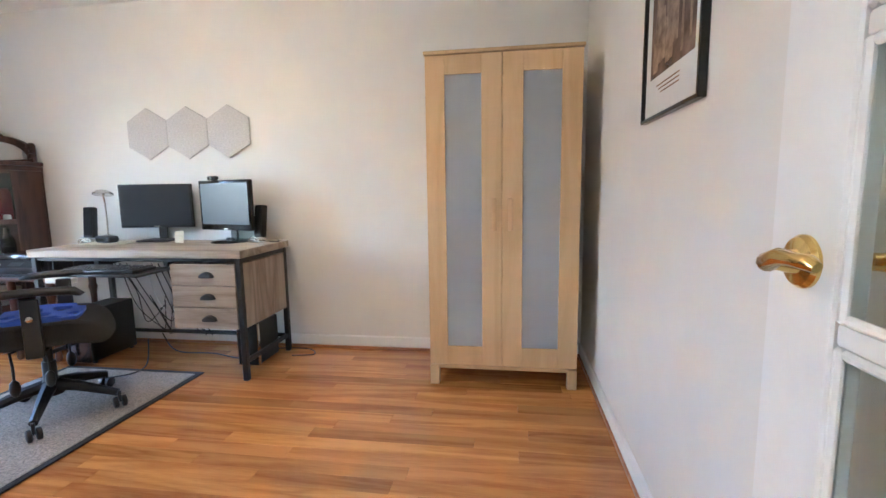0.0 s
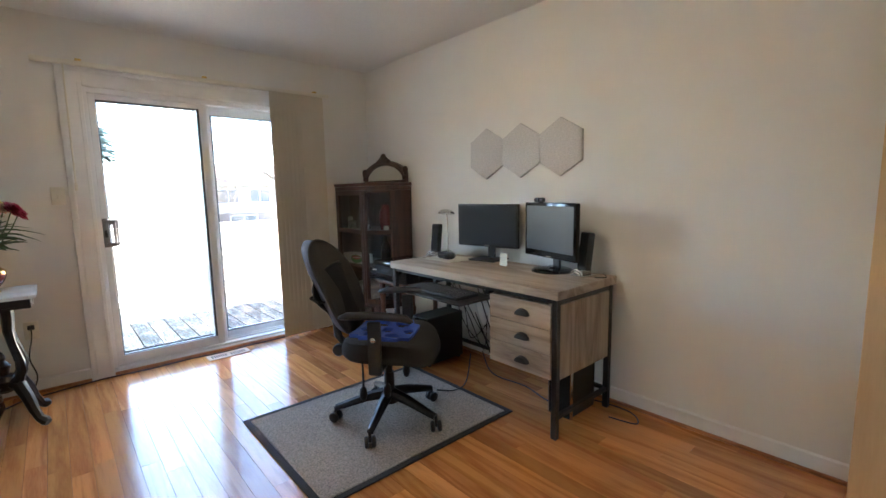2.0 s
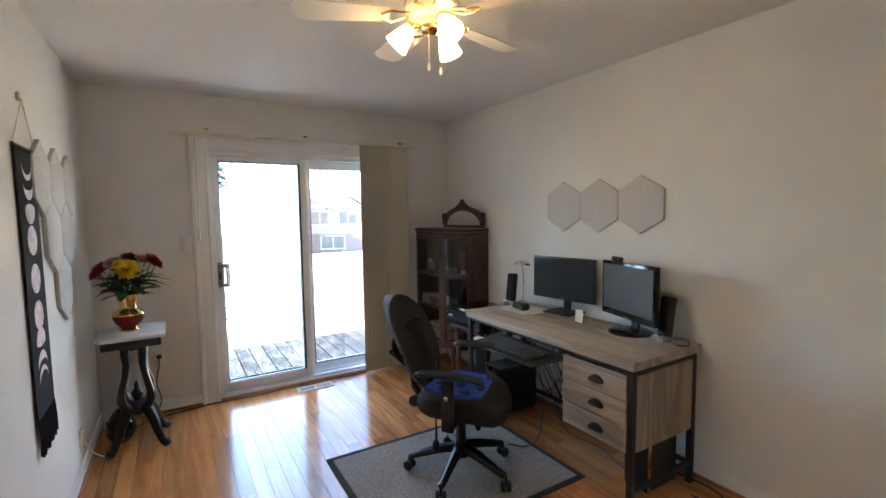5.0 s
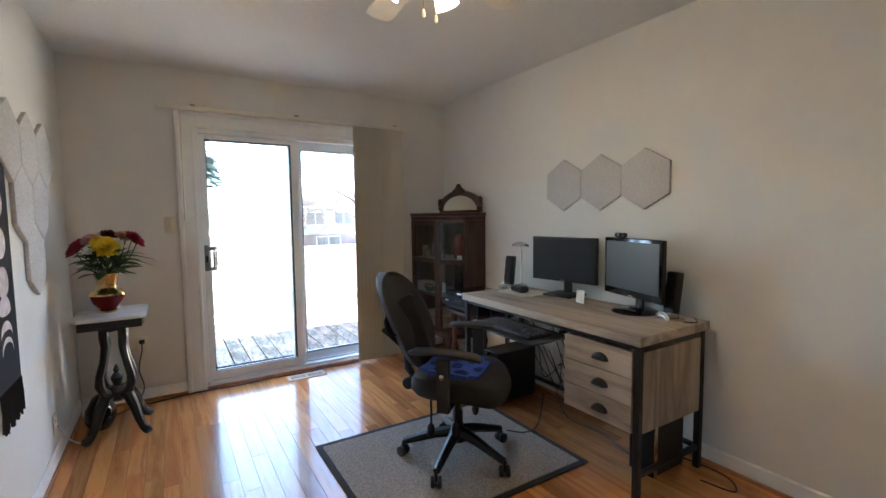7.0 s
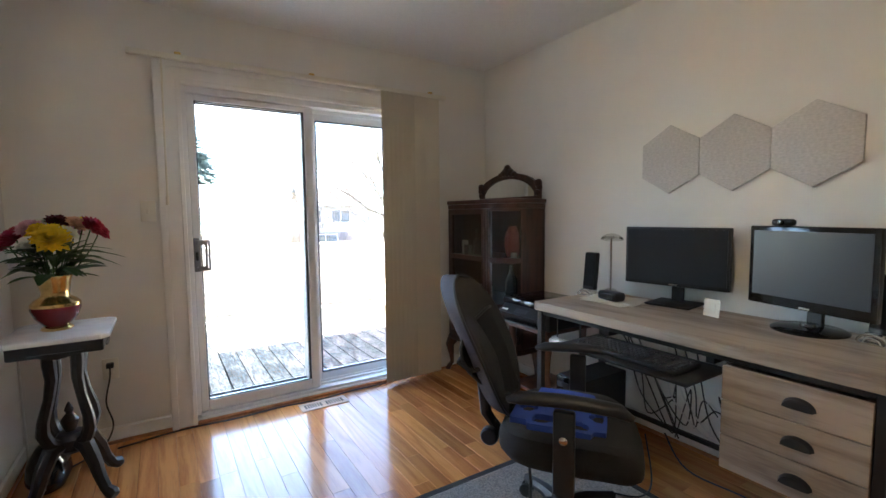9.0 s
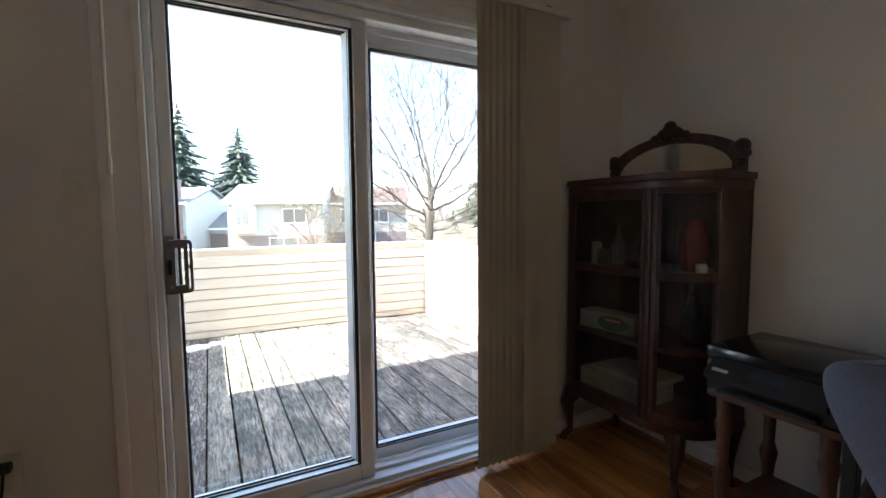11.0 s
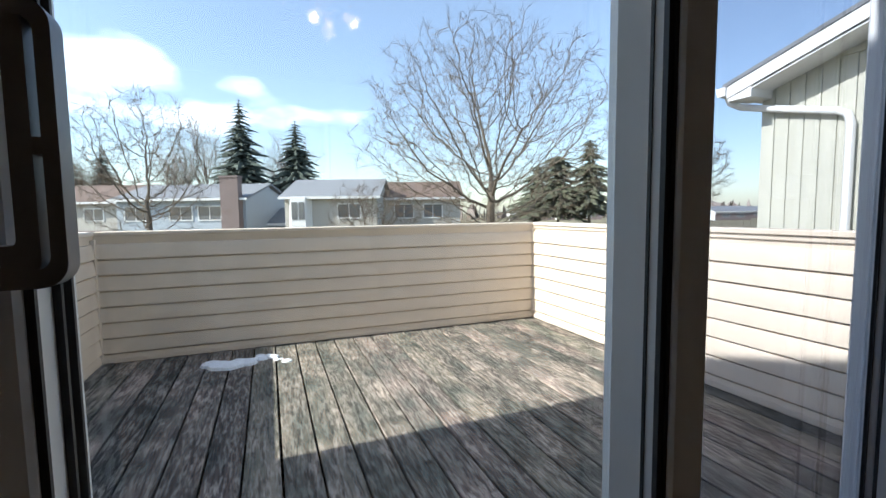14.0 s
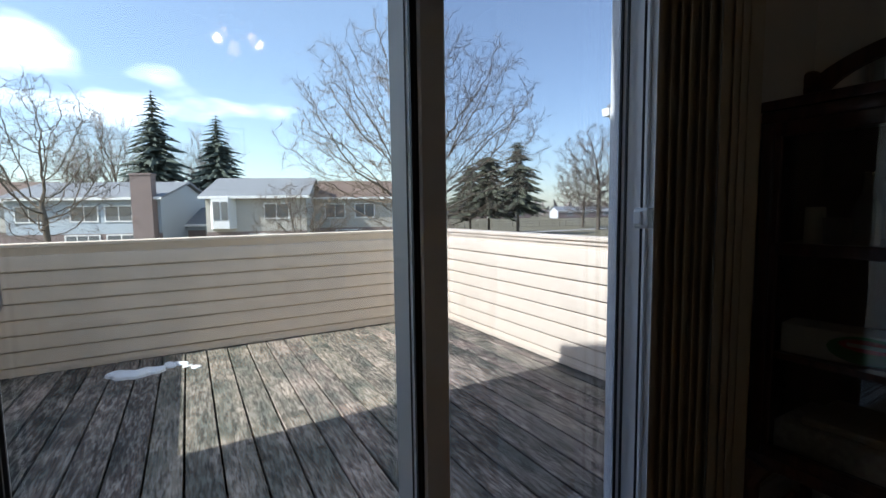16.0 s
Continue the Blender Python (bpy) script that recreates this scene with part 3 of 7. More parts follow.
def neighbour_house():
    t = thing("house", (-6.77, 5.85, GZ), "pale green grooved-board gable house with white gutter", "house", "neighbouring houses")
    z0, sl_ = 5.0, 0.307
    b = B()
    prism(b, [(0, 0), (4.6, 0), (4.6, z0 + sl_ * 4.6), (0, z0)], 0, 7.0, "y")
    w = part("wall", b, GREENSIDE, t)
    for k in range(34):
        x0 = 0.004 + 0.135 * k
        x1 = x0 + 0.125
        b = B()
        prism(b, [(x0, 0), (x1, 0), (x1, z0 + sl_ * x1 - 0.01), (x0, z0 + sl_ * x0 - 0.01)], -0.012, -0.001, "y", bev=0.002)
        part("board", b, GREENSIDE, w)
    # thin raised band across the boards, in the siding colour
    b = B()
    bx(b, 0.62, -0.026, 5.06, 4.6, -0.012, 5.11)
    part("belt_trim", b, GREENSIDE, w)
    b = B()
    prism(b, [(-0.19, z0 - 0.03), (-0.19, z0 + 0.01), (4.6, z0 + 0.01 + sl_ * 4.79), (4.6, z0 - 0.03 + sl_ * 4.79)], -0.35, 7.2, "y")
    part("roof", b, ROOFG, t)
    b = B()
    prism(b, [(-0.15, z0 - 0.14), (-0.15, z0 - 0.02), (4.6, z0 - 0.02 + sl_ * 4.75), (4.6, z0 - 0.14 + sl_ * 4.75)], -0.34, -0.315, "y")
    prism(b, [(-0.14, z0 - 0.17), (-0.14, z0 - 0.12), (0.10, z0 - 0.12 + sl_ * 0.24), (0.10, z0 - 0.17)], -0.33, -0.013, "y")
    bx(b, -0.15, -0.32, z0 - 0.15, 0.0, 7.0, z0 - 0.035)
    prism(b, [(0.10, z0 - 0.09), (0.10, z0 - 0.07), (4.6, z0 - 0.07 + sl_ * 4.5), (4.6, z0 - 0.09 + sl_ * 4.5)], -0.32, -0.013, "y")
    part("fascia", b, FARTRIM, t, "white rake board and soffit")
    b = B()
    prism(b, [(-0.26, z0 - 0.02), (-0.24, z0 - 0.11), (-0.152, z0 - 0.11), (-0.152, z0 - 0.02)], -0.36, 7.1, "y")
    part("gutter", b, FARTRIM, t)
    b = B()
    tube(b, [(-0.2, -0.25, z0 - 0.10), (-0.19, -0.22, z0 - 0.17), (-0.12, -0.16, z0 - 0.22), (0.0, -0.075, z0 - 0.25), (0.70, -0.055, z0 - 0.42), (0.77, -0.055, z0 - 0.46), (0.80, -0.055, z0 - 0.54), (0.80, -0.055, 0.1)], 0.036, 10)
    part("downspout", b, FARTRIM, t, "white downspout with an elbow")
    return t


neighbour_house()


def window(parent, x, z, w, h, n=2, y=0.0):
    b = B()
    bx(b, x - w / 2 - 0.09, y - 0.06, z - 0.09, x + w / 2 + 0.09, y, z)
    bx(b, x - w / 2 - 0.09, y - 0.06, z + h, x + w / 2 + 0.09, y, z + h + 0.09)
    bx(b, x - w / 2 - 0.09, y - 0.06, z, x - w / 2, y, z + h)
    bx(b, x + w / 2, y - 0.06, z, x + w / 2 + 0.09, y, z + h)
    for k in range(1, n):
        u = x - w / 2 + w * k / n
        bx(b, u - 0.035, y - 0.05, z, u + 0.035, y, z + h)
    f = part("window", b, FARTRIM, parent)
    for k in range(n):
        b = B()
        u = x - w / 2 + w * k / n
        bx(b, u + 0.03, y - 0.03, z + 0.02, u + w / n - 0.03, y - 0.012, z + h - 0.02)
        part("pane", b, FARGLASS, f)


def row_house(loc, rz, width, wallm, roofm, label, wins, eave=5.15, ridge=6.9, depth=9.0, chimney=None, bay=None, doors=()):
    t = thing("house", loc, label, "house", "houses across the lawn", rz)
    b = B()
    bx(b, 0, 0, 0, width, depth, eave)
    prism(b, [(0, eave), (depth / 2, ridge - 0.1), (depth, eave)], 0, width, "x")
    part("wall", b, wallm, t)
    b = B()
    bx(b, -0.02, -0.03, 0, width + 0.02, 0.0, 2.35)
    part("brick_base", b, BRICK, t)
    b = B()
    prism(b, [(-0.5, eave - 0.15), (depth / 2, ridge), (depth + 0.5, eave - 0.15), (depth + 0.5, eave), (depth / 2, ridge + 0.18), (-0.5, eave)], -0.35, width + 0.35, "x")
    r = part("roof", b, roofm, t)
    b = B()
    bx(b, -0.35, -0.58, eave - 0.2, width + 0.35, -0.5, eave)
    part("gutter", b, FARTRIM, r)
    for x, z, w, h, n in wins:
        window(t, x, z, w, h, n, 0.0 if z > 2.3 else -0.032)
    if chimney:
        b = B()
        bx(b, chimney - 0.75, -0.75, 0, chimney + 0.75, 0.0, ridge + 0.35)
        bx(b, chimney - 0.8, -0.8, ridge + 0.35, chimney + 0.8, 0.05, ridge + 0.5)
        part("chimney", b, BRICK, t)
    if bay:
        b = B()
        prism(b, [(bay - 0.95, 0.0), (bay - 0.6, -0.7), (bay + 0.6, -0.7), (bay + 0.95, 0.0)], 2.6, eave - 0.05, "z")
        p = part("bay", b, FARTRIM, t)
        b = B()
        for x0, x1 in ((-0.52, -0.06), (0.06, 0.52)):
            bx(b, bay + x0, -0.74, 3.3, bay + x1, -0.705, 4.7)
        part("pane", b, FARGLASS, p)
    return t


AZ = 68.5
def across(px, dist):
    """A ground spot by its sideways step from the line of view and its depth along it."""
    a = radians(AZ)
    f, r = Vector((-math.sin(a), math.cos(a), 0)), Vector((math.cos(a), math.sin(a), 0))
    p = Vector((-3.57, 1.02, GZ)) + f * dist + r * (px - 784) / 790 * dist
    return (p.x, p.y, GZ)


row_house(across(205, 38), AZ - 2, 11.2, PALEBLUE, ROOFG, "pale blue two-storey house with grey roof and brick chimney",
          [(1.7, 3.35, 1.9, 1.1, 2), (5.6, 3.35, 1.9, 1.1, 2), (8.1, 3.35, 1.9, 1.1, 2), (5.4, 0.9, 2.4, 1.3, 3), (8.2, 0.9, 2.0, 1.3, 2)], ridge=6.45, chimney=10.2)
row_house(across(60, 44), AZ - 2, 9.5, BEIGE, ROOFB, "beige two-storey house with brown roof behind branches", [(2.0, 3.35, 1.9, 1.1, 2), (6.0, 3.35, 1.9, 1.1, 2)], ridge=6.9)
row_house(across(437, 42), AZ, 3.4, PALEBLUE, ROOFG, "low grey-roofed garage between two houses", [], eave=2.9, ridge=4.2, depth=6)
row_house(across(503, 37), AZ + 1, 7.6, BEIGE, ROOFG, "beige two-storey house with a white bay window", [(5.3, 3.4, 1.8, 1.1, 2), (4.4, 0.9, 2.2, 1.2, 2)], ridge=6.7, bay=1.3)
row_house(across(672, 42), AZ + 3, 7.5, BEIGE, ROOFB, "beige two-storey house with a reddish-brown roof", [(2.2, 3.3, 1.7, 1.2, 2), (4.9, 3.3, 1.7, 1.2, 2), (3.4, 0.9, 2.2, 1.2, 2)], ridge=6.75)
# far rows beyond the park
for k, (px, d, wd) in enumerate(((1115, 170, 16), (1180, 175, 22), (1262, 150, 12), (1310, 180, 20), (900, 190, 24), (985, 185, 18))):
    row_house(across(px, d), AZ, wd, FARTRIM, ROOFG, "low white building far beyond the park", [(wd * 0.3, 1.0, 2.2, 1.2, 2), (wd * 0.7, 1.0, 2.2, 1.2, 2)], eave=3.0, ridge=4.6)


def limbs(rng, p, d, length, r, depth, segs, spread, upward):
    """Branch on from a point, collecting (points, radii) of every limb."""
    pts, rs = [p.copy()], [r]
    n = 5 if depth > 1 else 3
    for k in range(n):
        d = (d + Vector((rng.uniform(-1, 1), rng.uniform(-1, 1), rng.uniform(-0.6, 0.6) + upward)) * 0.16).normalized()
        p = p + d * length / n
        pts.append(p.copy())
        rs.append(r * (1 - 0.62 * (k + 1) / n))
    segs.append((depth, pts, rs))
    if depth == 0:
        return
    kids = 5
    for k in range(kids):
        i = rng.randint(1, n) if k else n
        q = pts[i]
        a = rng.uniform(0, 2 * math.pi)
        side = d.orthogonal().normalized()
        side = Matrix.Rotation(a, 3, d) @ side
        nd = (d * rng.uniform(0.7, 1.2) + side * spread * rng.uniform(0.6, 1.15) + Vector((0, 0, upward * 0.6))).normalized()
        limbs(rng, q, nd, length * rng.uniform(0.52, 0.76), max(rs[i] * 0.72, 0.006), depth - 1, segs, spread, upward)


def bare_tree(loc, height, trunk, seed, label, twig=TWIG, depth=5, spread=0.75, upward=0.22, fork=0.22, thin=1.0, starts=6, low=0.35, reach=0.33):
    rng = random.Random(seed)
    t = thing("tree", loc, label, "tree", "bare trees")
    segs = []
    top = Vector((rng.uniform(-0.2, 0.2), rng.uniform(-0.2, 0.2), height * fork))
    b = B()
    pts = [Vector((0, 0, -0.1)), Vector((0.02, 0, height * 0.05)), top * 0.5 + Vector((0.05, 0, 0)), top, top + Vector((0.1, 0.05, height * 0.2)), top + Vector((-0.1, 0, height * 0.42))]
    tube(b, pts, [trunk * 1.5, trunk, trunk * 0.9, trunk * 0.8, trunk * 0.5, trunk * 0.2], 9)
    part("trunk", b, BARK, t)
    for k in range(starts):
        a = 2 * math.pi * k / starts + rng.uniform(-0.4, 0.4)
        f = rng.uniform(0.0, 1.0)
        base = pts[3].lerp(pts[5], f * 0.85)
        el = rng.uniform(low, low + 0.65) + f * 0.55
        d = Vector((math.cos(a) * math.cos(el), math.sin(a) * math.cos(el), math.sin(el)))
        limbs(rng, base, d, height * reach * rng.uniform(0.9, 1.1) * (1.1 - 0.45 * f), trunk * 0.42 * (1 - 0.4 * f), depth - 1, segs, spread, upward)
    big, small = B(), B()
    for dep, p, r in segs:
        if dep >= depth - 2:
            tube(big, p, [x * thin for x in r], 6, False)
        else:
            tube(small, p, [max(x * thin, 0.0045 * thin) for x in r], 3, False)
    part("limbs", big, BARK, t)
    part("twigs", small, twig, t)
    return t


def grown_tree(loc, trunk_top, centre, half, seed, label, count, reach, tip=0.006, twig=TWIG, power=2.25, sprigs=2, lift=0.10):
    """A bare tree whose limbs grow towards points scattered through its crown; sizes in metres above the ground."""
    g = np.random.default_rng(seed)
    pts = g.normal(size=(count, 3))
    pts /= np.linalg.norm(pts, axis=1)[:, None]
    pts *= (g.uniform(0.02, 1, count) ** 0.42)[:, None] * g.uniform(0.86, 1.08, count)[:, None]
    pts = pts * np.array(half) + np.array(centre)
    pts = pts[pts[:, 2] > 1.2]
    step = reach / 7
    nodes = [np.array((0.0, 0.0, -0.1))]
    parent = [-1]
    top = np.array(trunk_top)
    m = max(3, int(top[2] / step))
    for k in range(1, m + 1):
        nodes.append(top * k / m + g.normal(size=3) * np.array((0.0025, 0.0025, 0)) * top[2])
        parent.append(k - 1)
    near = np.full(len(pts), 1e9)
    who = np.zeros(len(pts), int)

    def update(k):
        d = np.linalg.norm(pts - nodes[k], axis=1)
        hit = d < near
        near[hit], who[hit] = d[hit], k
    for k in range(max(1, m // 3), m + 1):
        update(k)
    for turn in range(160):
        grown = {}
        for i in np.nonzero(near < reach * 4)[0]:
            v = pts[i] - nodes[who[i]]
            grown.setdefault(who[i], []).append(v / (np.linalg.norm(v) + 1e-6))
        if not grown:
            break
        first = len(nodes)
        for k, vs in grown.items():
            d = np.mean(vs, axis=0) + g.normal(size=3) * 0.11 + np.array((0, 0, lift))
            q = nodes[k] + d / (np.linalg.norm(d) + 1e-6) * step
            if min(np.linalg.norm(q - nodes[c]) for c in range(max(0, k), min(k + 3, len(nodes)))) < step * 0.2:
                continue
            nodes.append(q)
            parent.append(k)
        if len(nodes) == first or len(nodes) > 6500:
            break
        for k in range(first, len(nodes)):
            update(k)
        keep = near > step * 1.35
        pts, near, who = pts[keep], near[keep], who[keep]
        if not len(pts):
            break
    n = len(nodes)
    load = np.zeros(n)
    kids = [[] for _ in range(n)]
    for k in range(n - 1, 0, -1):
        load[k] = max(load[k], 1.0)
        load[parent[k]] += load[k]
        kids[parent[k]].append(k)
    rad = tip * load ** (1 / power)
    t = thing("tree", loc, label, "tree", "bare trees")
    trunk, big, small = B(), B(), B()
    starts = [(0, 0)]
    while starts:
        base, k = starts.pop()
        chain = [base, k] if base != k else [k]
        while kids[k]:
            order = sorted(kids[k], key=lambda c: -load[c])
            starts += [(k, c) for c in order[1:]]
            k = order[0]
            chain.append(k)
        p = [Vector(nodes[c]) for c in chain]
        r = [float(rad[c]) for c in chain]
        if base != chain[1] and len(chain) > 1 and base:
            r[0] = min(r[0], r[1] * 1.25)
        if len(p) < 2:
            continue
        cut = next((i for i, x in enumerate(r) if x < tip * 3.2), len(r) - 1)
        thick = trunk if base == 0 else big
        if cut >= 1:
            tube(thick, p[:cut + 1], r[:cut + 1], 9 if base == 0 else 6, False)
        if cut < len(p) - 1:
            tube(small, p[cut:], r[cut:], 4, False)
        for i in range(max(1, cut), len(p)):
            for _ in range(sprigs):
                d = (p[i] - p[i - 1]).normalized() * 0.8 + Vector(g.normal(size=3)) * 0.6 + Vector((0, 0, 0.18))
                d.normalize()
                ln = step * g.uniform(0.8, 2.2)
                bend = Vector(g.normal(size=3)) * ln * 0.12
                tube(small, [p[i], p[i] + d * ln * 0.5 + bend, p[i] + d * ln], [tip * 0.8, tip * 0.65, tip * 0.4], 3, False)
    part("trunk", trunk, BARK, t)
    part("limbs", big, BARK, t)
    part("twigs", small, twig, t)
    return t


grown_tree(across(862, 21), (0.12, 0.1, 4.5), (0.0, 0.0, 7.3), (6.2, 6.2, 5.2), 8, "large bare deciduous tree with spreading limbs on the lawn", 3600, 1.9, tip=0.0066, power=2.0, sprigs=3, lift=0.02)
grown_tree(across(262, 19), (0.05, 0.0, 3.9), (-0.1, -0.1, 5.9), (3.3, 3.3, 3.4), 11, "slender bare deciduous tree near the houses", 900, 1.5, tip=0.0072, power=2.1, sprigs=3, lift=0.06)
grown_tree(across(655, 27), (0.1, 0.0, 1.6), (0.0, 0.0, 3.2), (3.0, 3.0, 2.5), 41, "low bare shrub-like tree on the lawn", 700, 1.1, tip=0.008, sprigs=3)
grown_tree(across(1196, 75), (0.2, 0.0, 8.0), (0.0, 0.0, 10.6), (8.2, 8.2, 8.0), 43, "bare round-crowned tree in the park", 1600, 3.0, tip=0.022, sprigs=3)
grown_tree(across(1165, 84), (0.2, 0.0, 5.0), (0.0, 0.0, 7.4), (6.0, 6.0, 5.4), 47, "smaller bare tree in the park", 700, 2.8, tip=0.024, sprigs=3)
bare_tree(across(366, 62), 17.5, 0.16, 23, "pale bare birch tree behind the houses", PALETWIG, depth=4, spread=0.5, upward=0.35, thin=1.5, starts=12)
bare_tree(across(325, 60), 13.5, 0.2, 31, "bare reddish tree behind the houses", PALETWIG, depth=4, spread=0.7, thin=1.6, starts=11)
bare_tree(across(505, 63), 14.5, 0.2, 37, "bare tree beside the spruces", PALETWIG, depth=4, spread=0.6, thin=1.6, starts=11)
bare_tree(across(150, 60), 12.0, 0.2, 53, "bare tree beyond the houses", depth=4, spread=0.7, thin=1.6, starts=11)


def conifer(loc, height, radius, seed, label, needle, ragged=0.3, base=0.08, power=0.85):
    rng = random.Random(seed)
    t = thing("tree", loc, label, "conifer", "evergreen trees")
    b = B()
    tube(b, [(0, 0, -0.1), (0, 0, height * 0.5), (0, 0, height * 0.98)], [height * 0.018, height * 0.011, 0.02], 7)
    part("trunk", b, BARK, t)
    b = B()
    z = height * base
    while z < height * 0.985:
        f = (z - height * base) / (height * (1 - base))
        rr = radius * (1 - f) ** power * rng.uniform(1 - ragged, 1.1) + 0.12
        n = max(5, int(11 * (1 - f)) + 3)
        a0 = rng.uniform(0, 6.28)
        for k in range(n):
            a = a0 + 2 * math.pi * k / n + rng.uniform(-0.2, 0.2)
            ln = rr * rng.uniform(0.75, 1.15)
            droop = rng.uniform(0.15, 0.42) * ln
            ux, uy = math.cos(a), math.sin(a)
            for j in range(5):
                s0, s1 = j / 5, (j + 1) / 5
                c = Vector((ux * ln * (s0 + s1) / 2, uy * ln * (s0 + s1) / 2, z - droop * ((s0 + s1) / 2) ** 1.5 + 0.05 * ln))
                w = ln * rng.uniform(0.16, 0.30) * (1.15 - s0)
                out = Vector((ux, uy, -0.25)) * ln * 0.17
                sd = Vector((-uy, ux, 0)) * w
                up = Vector((0, 0, w * 0.5))
                vs = [bm_v for bm_v in (b.verts.new(c - out), b.verts.new(c + sd - up), b.verts.new(c + out * 1.4 - up * 0.6), b.verts.new(c - sd - up), b.verts.new(c + up * 0.6))]
                b.faces.new((vs[0], vs[1], vs[4]))
                b.faces.new((vs[1], vs[2], vs[4]))
                b.faces.new((vs[2], vs[3], vs[4]))
                b.faces.new((vs[3], vs[0], vs[4]))
        z += height * rng.uniform(0.016, 0.026)
    part("crown", b, needle, t, smooth=0)
    return t


conifer(across(430, 56), 18.3, 5.9, 3, "tall dark pointed spruce behind the houses", NEEDLE)
conifer(across(526, 58), 15.9, 6.4, 7, "broad dark spruce behind the houses", NEEDLE)
conifer(across(128, 62), 13.0, 4.2, 9, "dark spruce at the edge of the houses", NEEDLE)
conifer(across(185, 66), 14.5, 4.6, 12, "small dark spruce behind the houses", NEEDLE)
conifer(across(1040, 62), 13.5, 4.4, 17, "open-crowned olive pine in the park", PINE, 0.7, 0.3, 0.45)
conifer(across(985, 64), 11.5, 5.4, 19, "broad olive pine in the park", PINE, 0.75, 0.32, 0.3)
conifer(across(950, 70), 10.8, 4.8, 21, "olive pine in the park", PINE, 0.75, 0.32, 0.3)

# the far tree line, too far to count
rng = random.Random(77)
b = B()
for k in range(900):
    p = Vector(across(-1500 + k * 5.2 + rng.uniform(-8, 8), rng.uniform(210, 260)))
    h, w = rng.uniform(3.5, 9.5), rng.uniform(1.6, 3.6)
    vs = [b.verts.new(p + Vector((rng.uniform(-w, w), rng.uniform(-w, w), z))) for z in (0, 0, h * 0.5, h * 0.7, h)]
    for f in ((0, 2, 3), (1, 2, 4), (0, 3, 4), (2, 3, 4), (0, 1, 2)):
        b.faces.new([vs[i] for i in f])
solid("treeline", b, PALETWIG, "hazy line of bare trees along the far edge of the park", "trees", kind="stuff", smooth=0)


def mesh_fence():
    t = thing("fence", across(900, 92), "low dark chain-link park fence on thin posts", "fence", rz=AZ)
    for k in range(40):
        b = B()
        tube(b, [(k * 1.5, 0, 0), (k * 1.5, 0, 1.3)], 0.045, 5)
        part("post", b, BARK, t)
    b = B()
    for z in (0.15, 0.75, 1.28):
        tube(b, [(0, 0, z), (58.5, 0, z)], 0.03, 4)
    part("rail", b, BARK, t)


mesh_fence()
SNOW = mat("melting snow", (0.85, 0.87, 0.9), 0.7, grain=0.06, scale=30, bump=0.5, bscale=60)
rng = random.Random(4)
b = B()
for k in range(26):
    u = k / 25
    c = Vector((-6.66 + 0.10 * math.sin(u * 7) * u + rng.uniform(-0.03, 0.05), 0.66 + 0.42 * u + rng.uniform(-0.02, 0.02), DK))
    r = rng.uniform(0.03, 0.07) * (1.3 - 0.8 * u)
    lathe(b, [(r, 0.0), (r * 0.9, r * 0.25), (r * 0.5, r * 0.42), (0.001, r * 0.46)], c, 9)
solid("snow_patch", b, SNOW, "small patch of melting snow on the deck boards", "snow")

# ---- materials of the furnishings ----
BIRCH = wood("pale birch veneer", (0.58, 0.38, 0.19), (0.655, 0.45, 0.24), "z", 0.45, 5, bump=0.04, obj=0.05)
FROST = mat("frosted glass", (0.66, 0.69, 0.73), 0.38, grain=0.05, scale=3, spec=0.6)
FROST.node_tree.nodes["Principled BSDF"].inputs["Transmission Weight"].default_value = 0.55
GREYOAK = wood("grey-washed oak laminate", (0.20, 0.15, 0.11), (0.42, 0.34, 0.265), "x", 0.5, 6, bump=0.08, obj=0.08)
GREYOAKY = wood("grey-washed oak end panel", (0.20, 0.15, 0.11), (0.42, 0.34, 0.265), "z", 0.5, 6, bump=0.08, obj=0.08)
STEEL = mat("black powder-coated steel", (0.014, 0.014, 0.015), 0.42, grain=0.15, scale=80, bump=0.1, bscale=500, wear=0.1)
SCREEN = mat("dark matte screen", (0.016, 0.018, 0.021), 0.28, grain=0.05, scale=5)
SCREEN2 = mat("grey matte screen", (0.03, 0.034, 0.04), 0.3, grain=0.05, scale=5)
GLOSSBLACK = mat("glossy black plastic", (0.01, 0.01, 0.011), 0.12, grain=0.1)
CHROME = mat("brushed nickel", (0.62, 0.60, 0.56), 0.25, 1.0, grain=0.1, scale=60, stretch=(1, 1, 12))
BRASS = mat("polished brass", (0.80, 0.56, 0.20), 0.16, 1.0, grain=0.08, scale=14, wear=0.05)
GREYFAB = mat("charcoal woven upholstery", (0.030, 0.028, 0.028), 0.95, grain=0.4, scale=420, bump=0.6, bscale=700, wear=0.15)
GREYSHELL = mat("grey back upholstery", (0.085, 0.09, 0.125), 0.7, grain=0.3, scale=420, bump=0.6, bscale=700, wear=0.1)
MESHFAB = mat("black mesh", (0.008, 0.008, 0.009), 0.9, grain=0.5, scale=500, bump=0.6, bscale=700)
BLUE = mat("blue moulded foam", (0.035, 0.085, 0.42), 0.6, grain=0.1, scale=30, bump=0.15, bscale=200)
RUGM = mat("grey-beige looped rug", (0.29, 0.245, 0.205), 0.98, grain=0.5, scale=120, bump=1.0, bscale=190, wear=0.08)
RUGEDGE = mat("dark woven rug border", (0.03, 0.026, 0.024), 0.95, grain=0.4, scale=400, bump=0.7, bscale=500)
MAHOG = wood("dark mahogany", (0.020, 0.008, 0.006), (0.068, 0.026, 0.018), "z", 0.3, 8, coat=0.25, bump=0.1, obj=0.1)
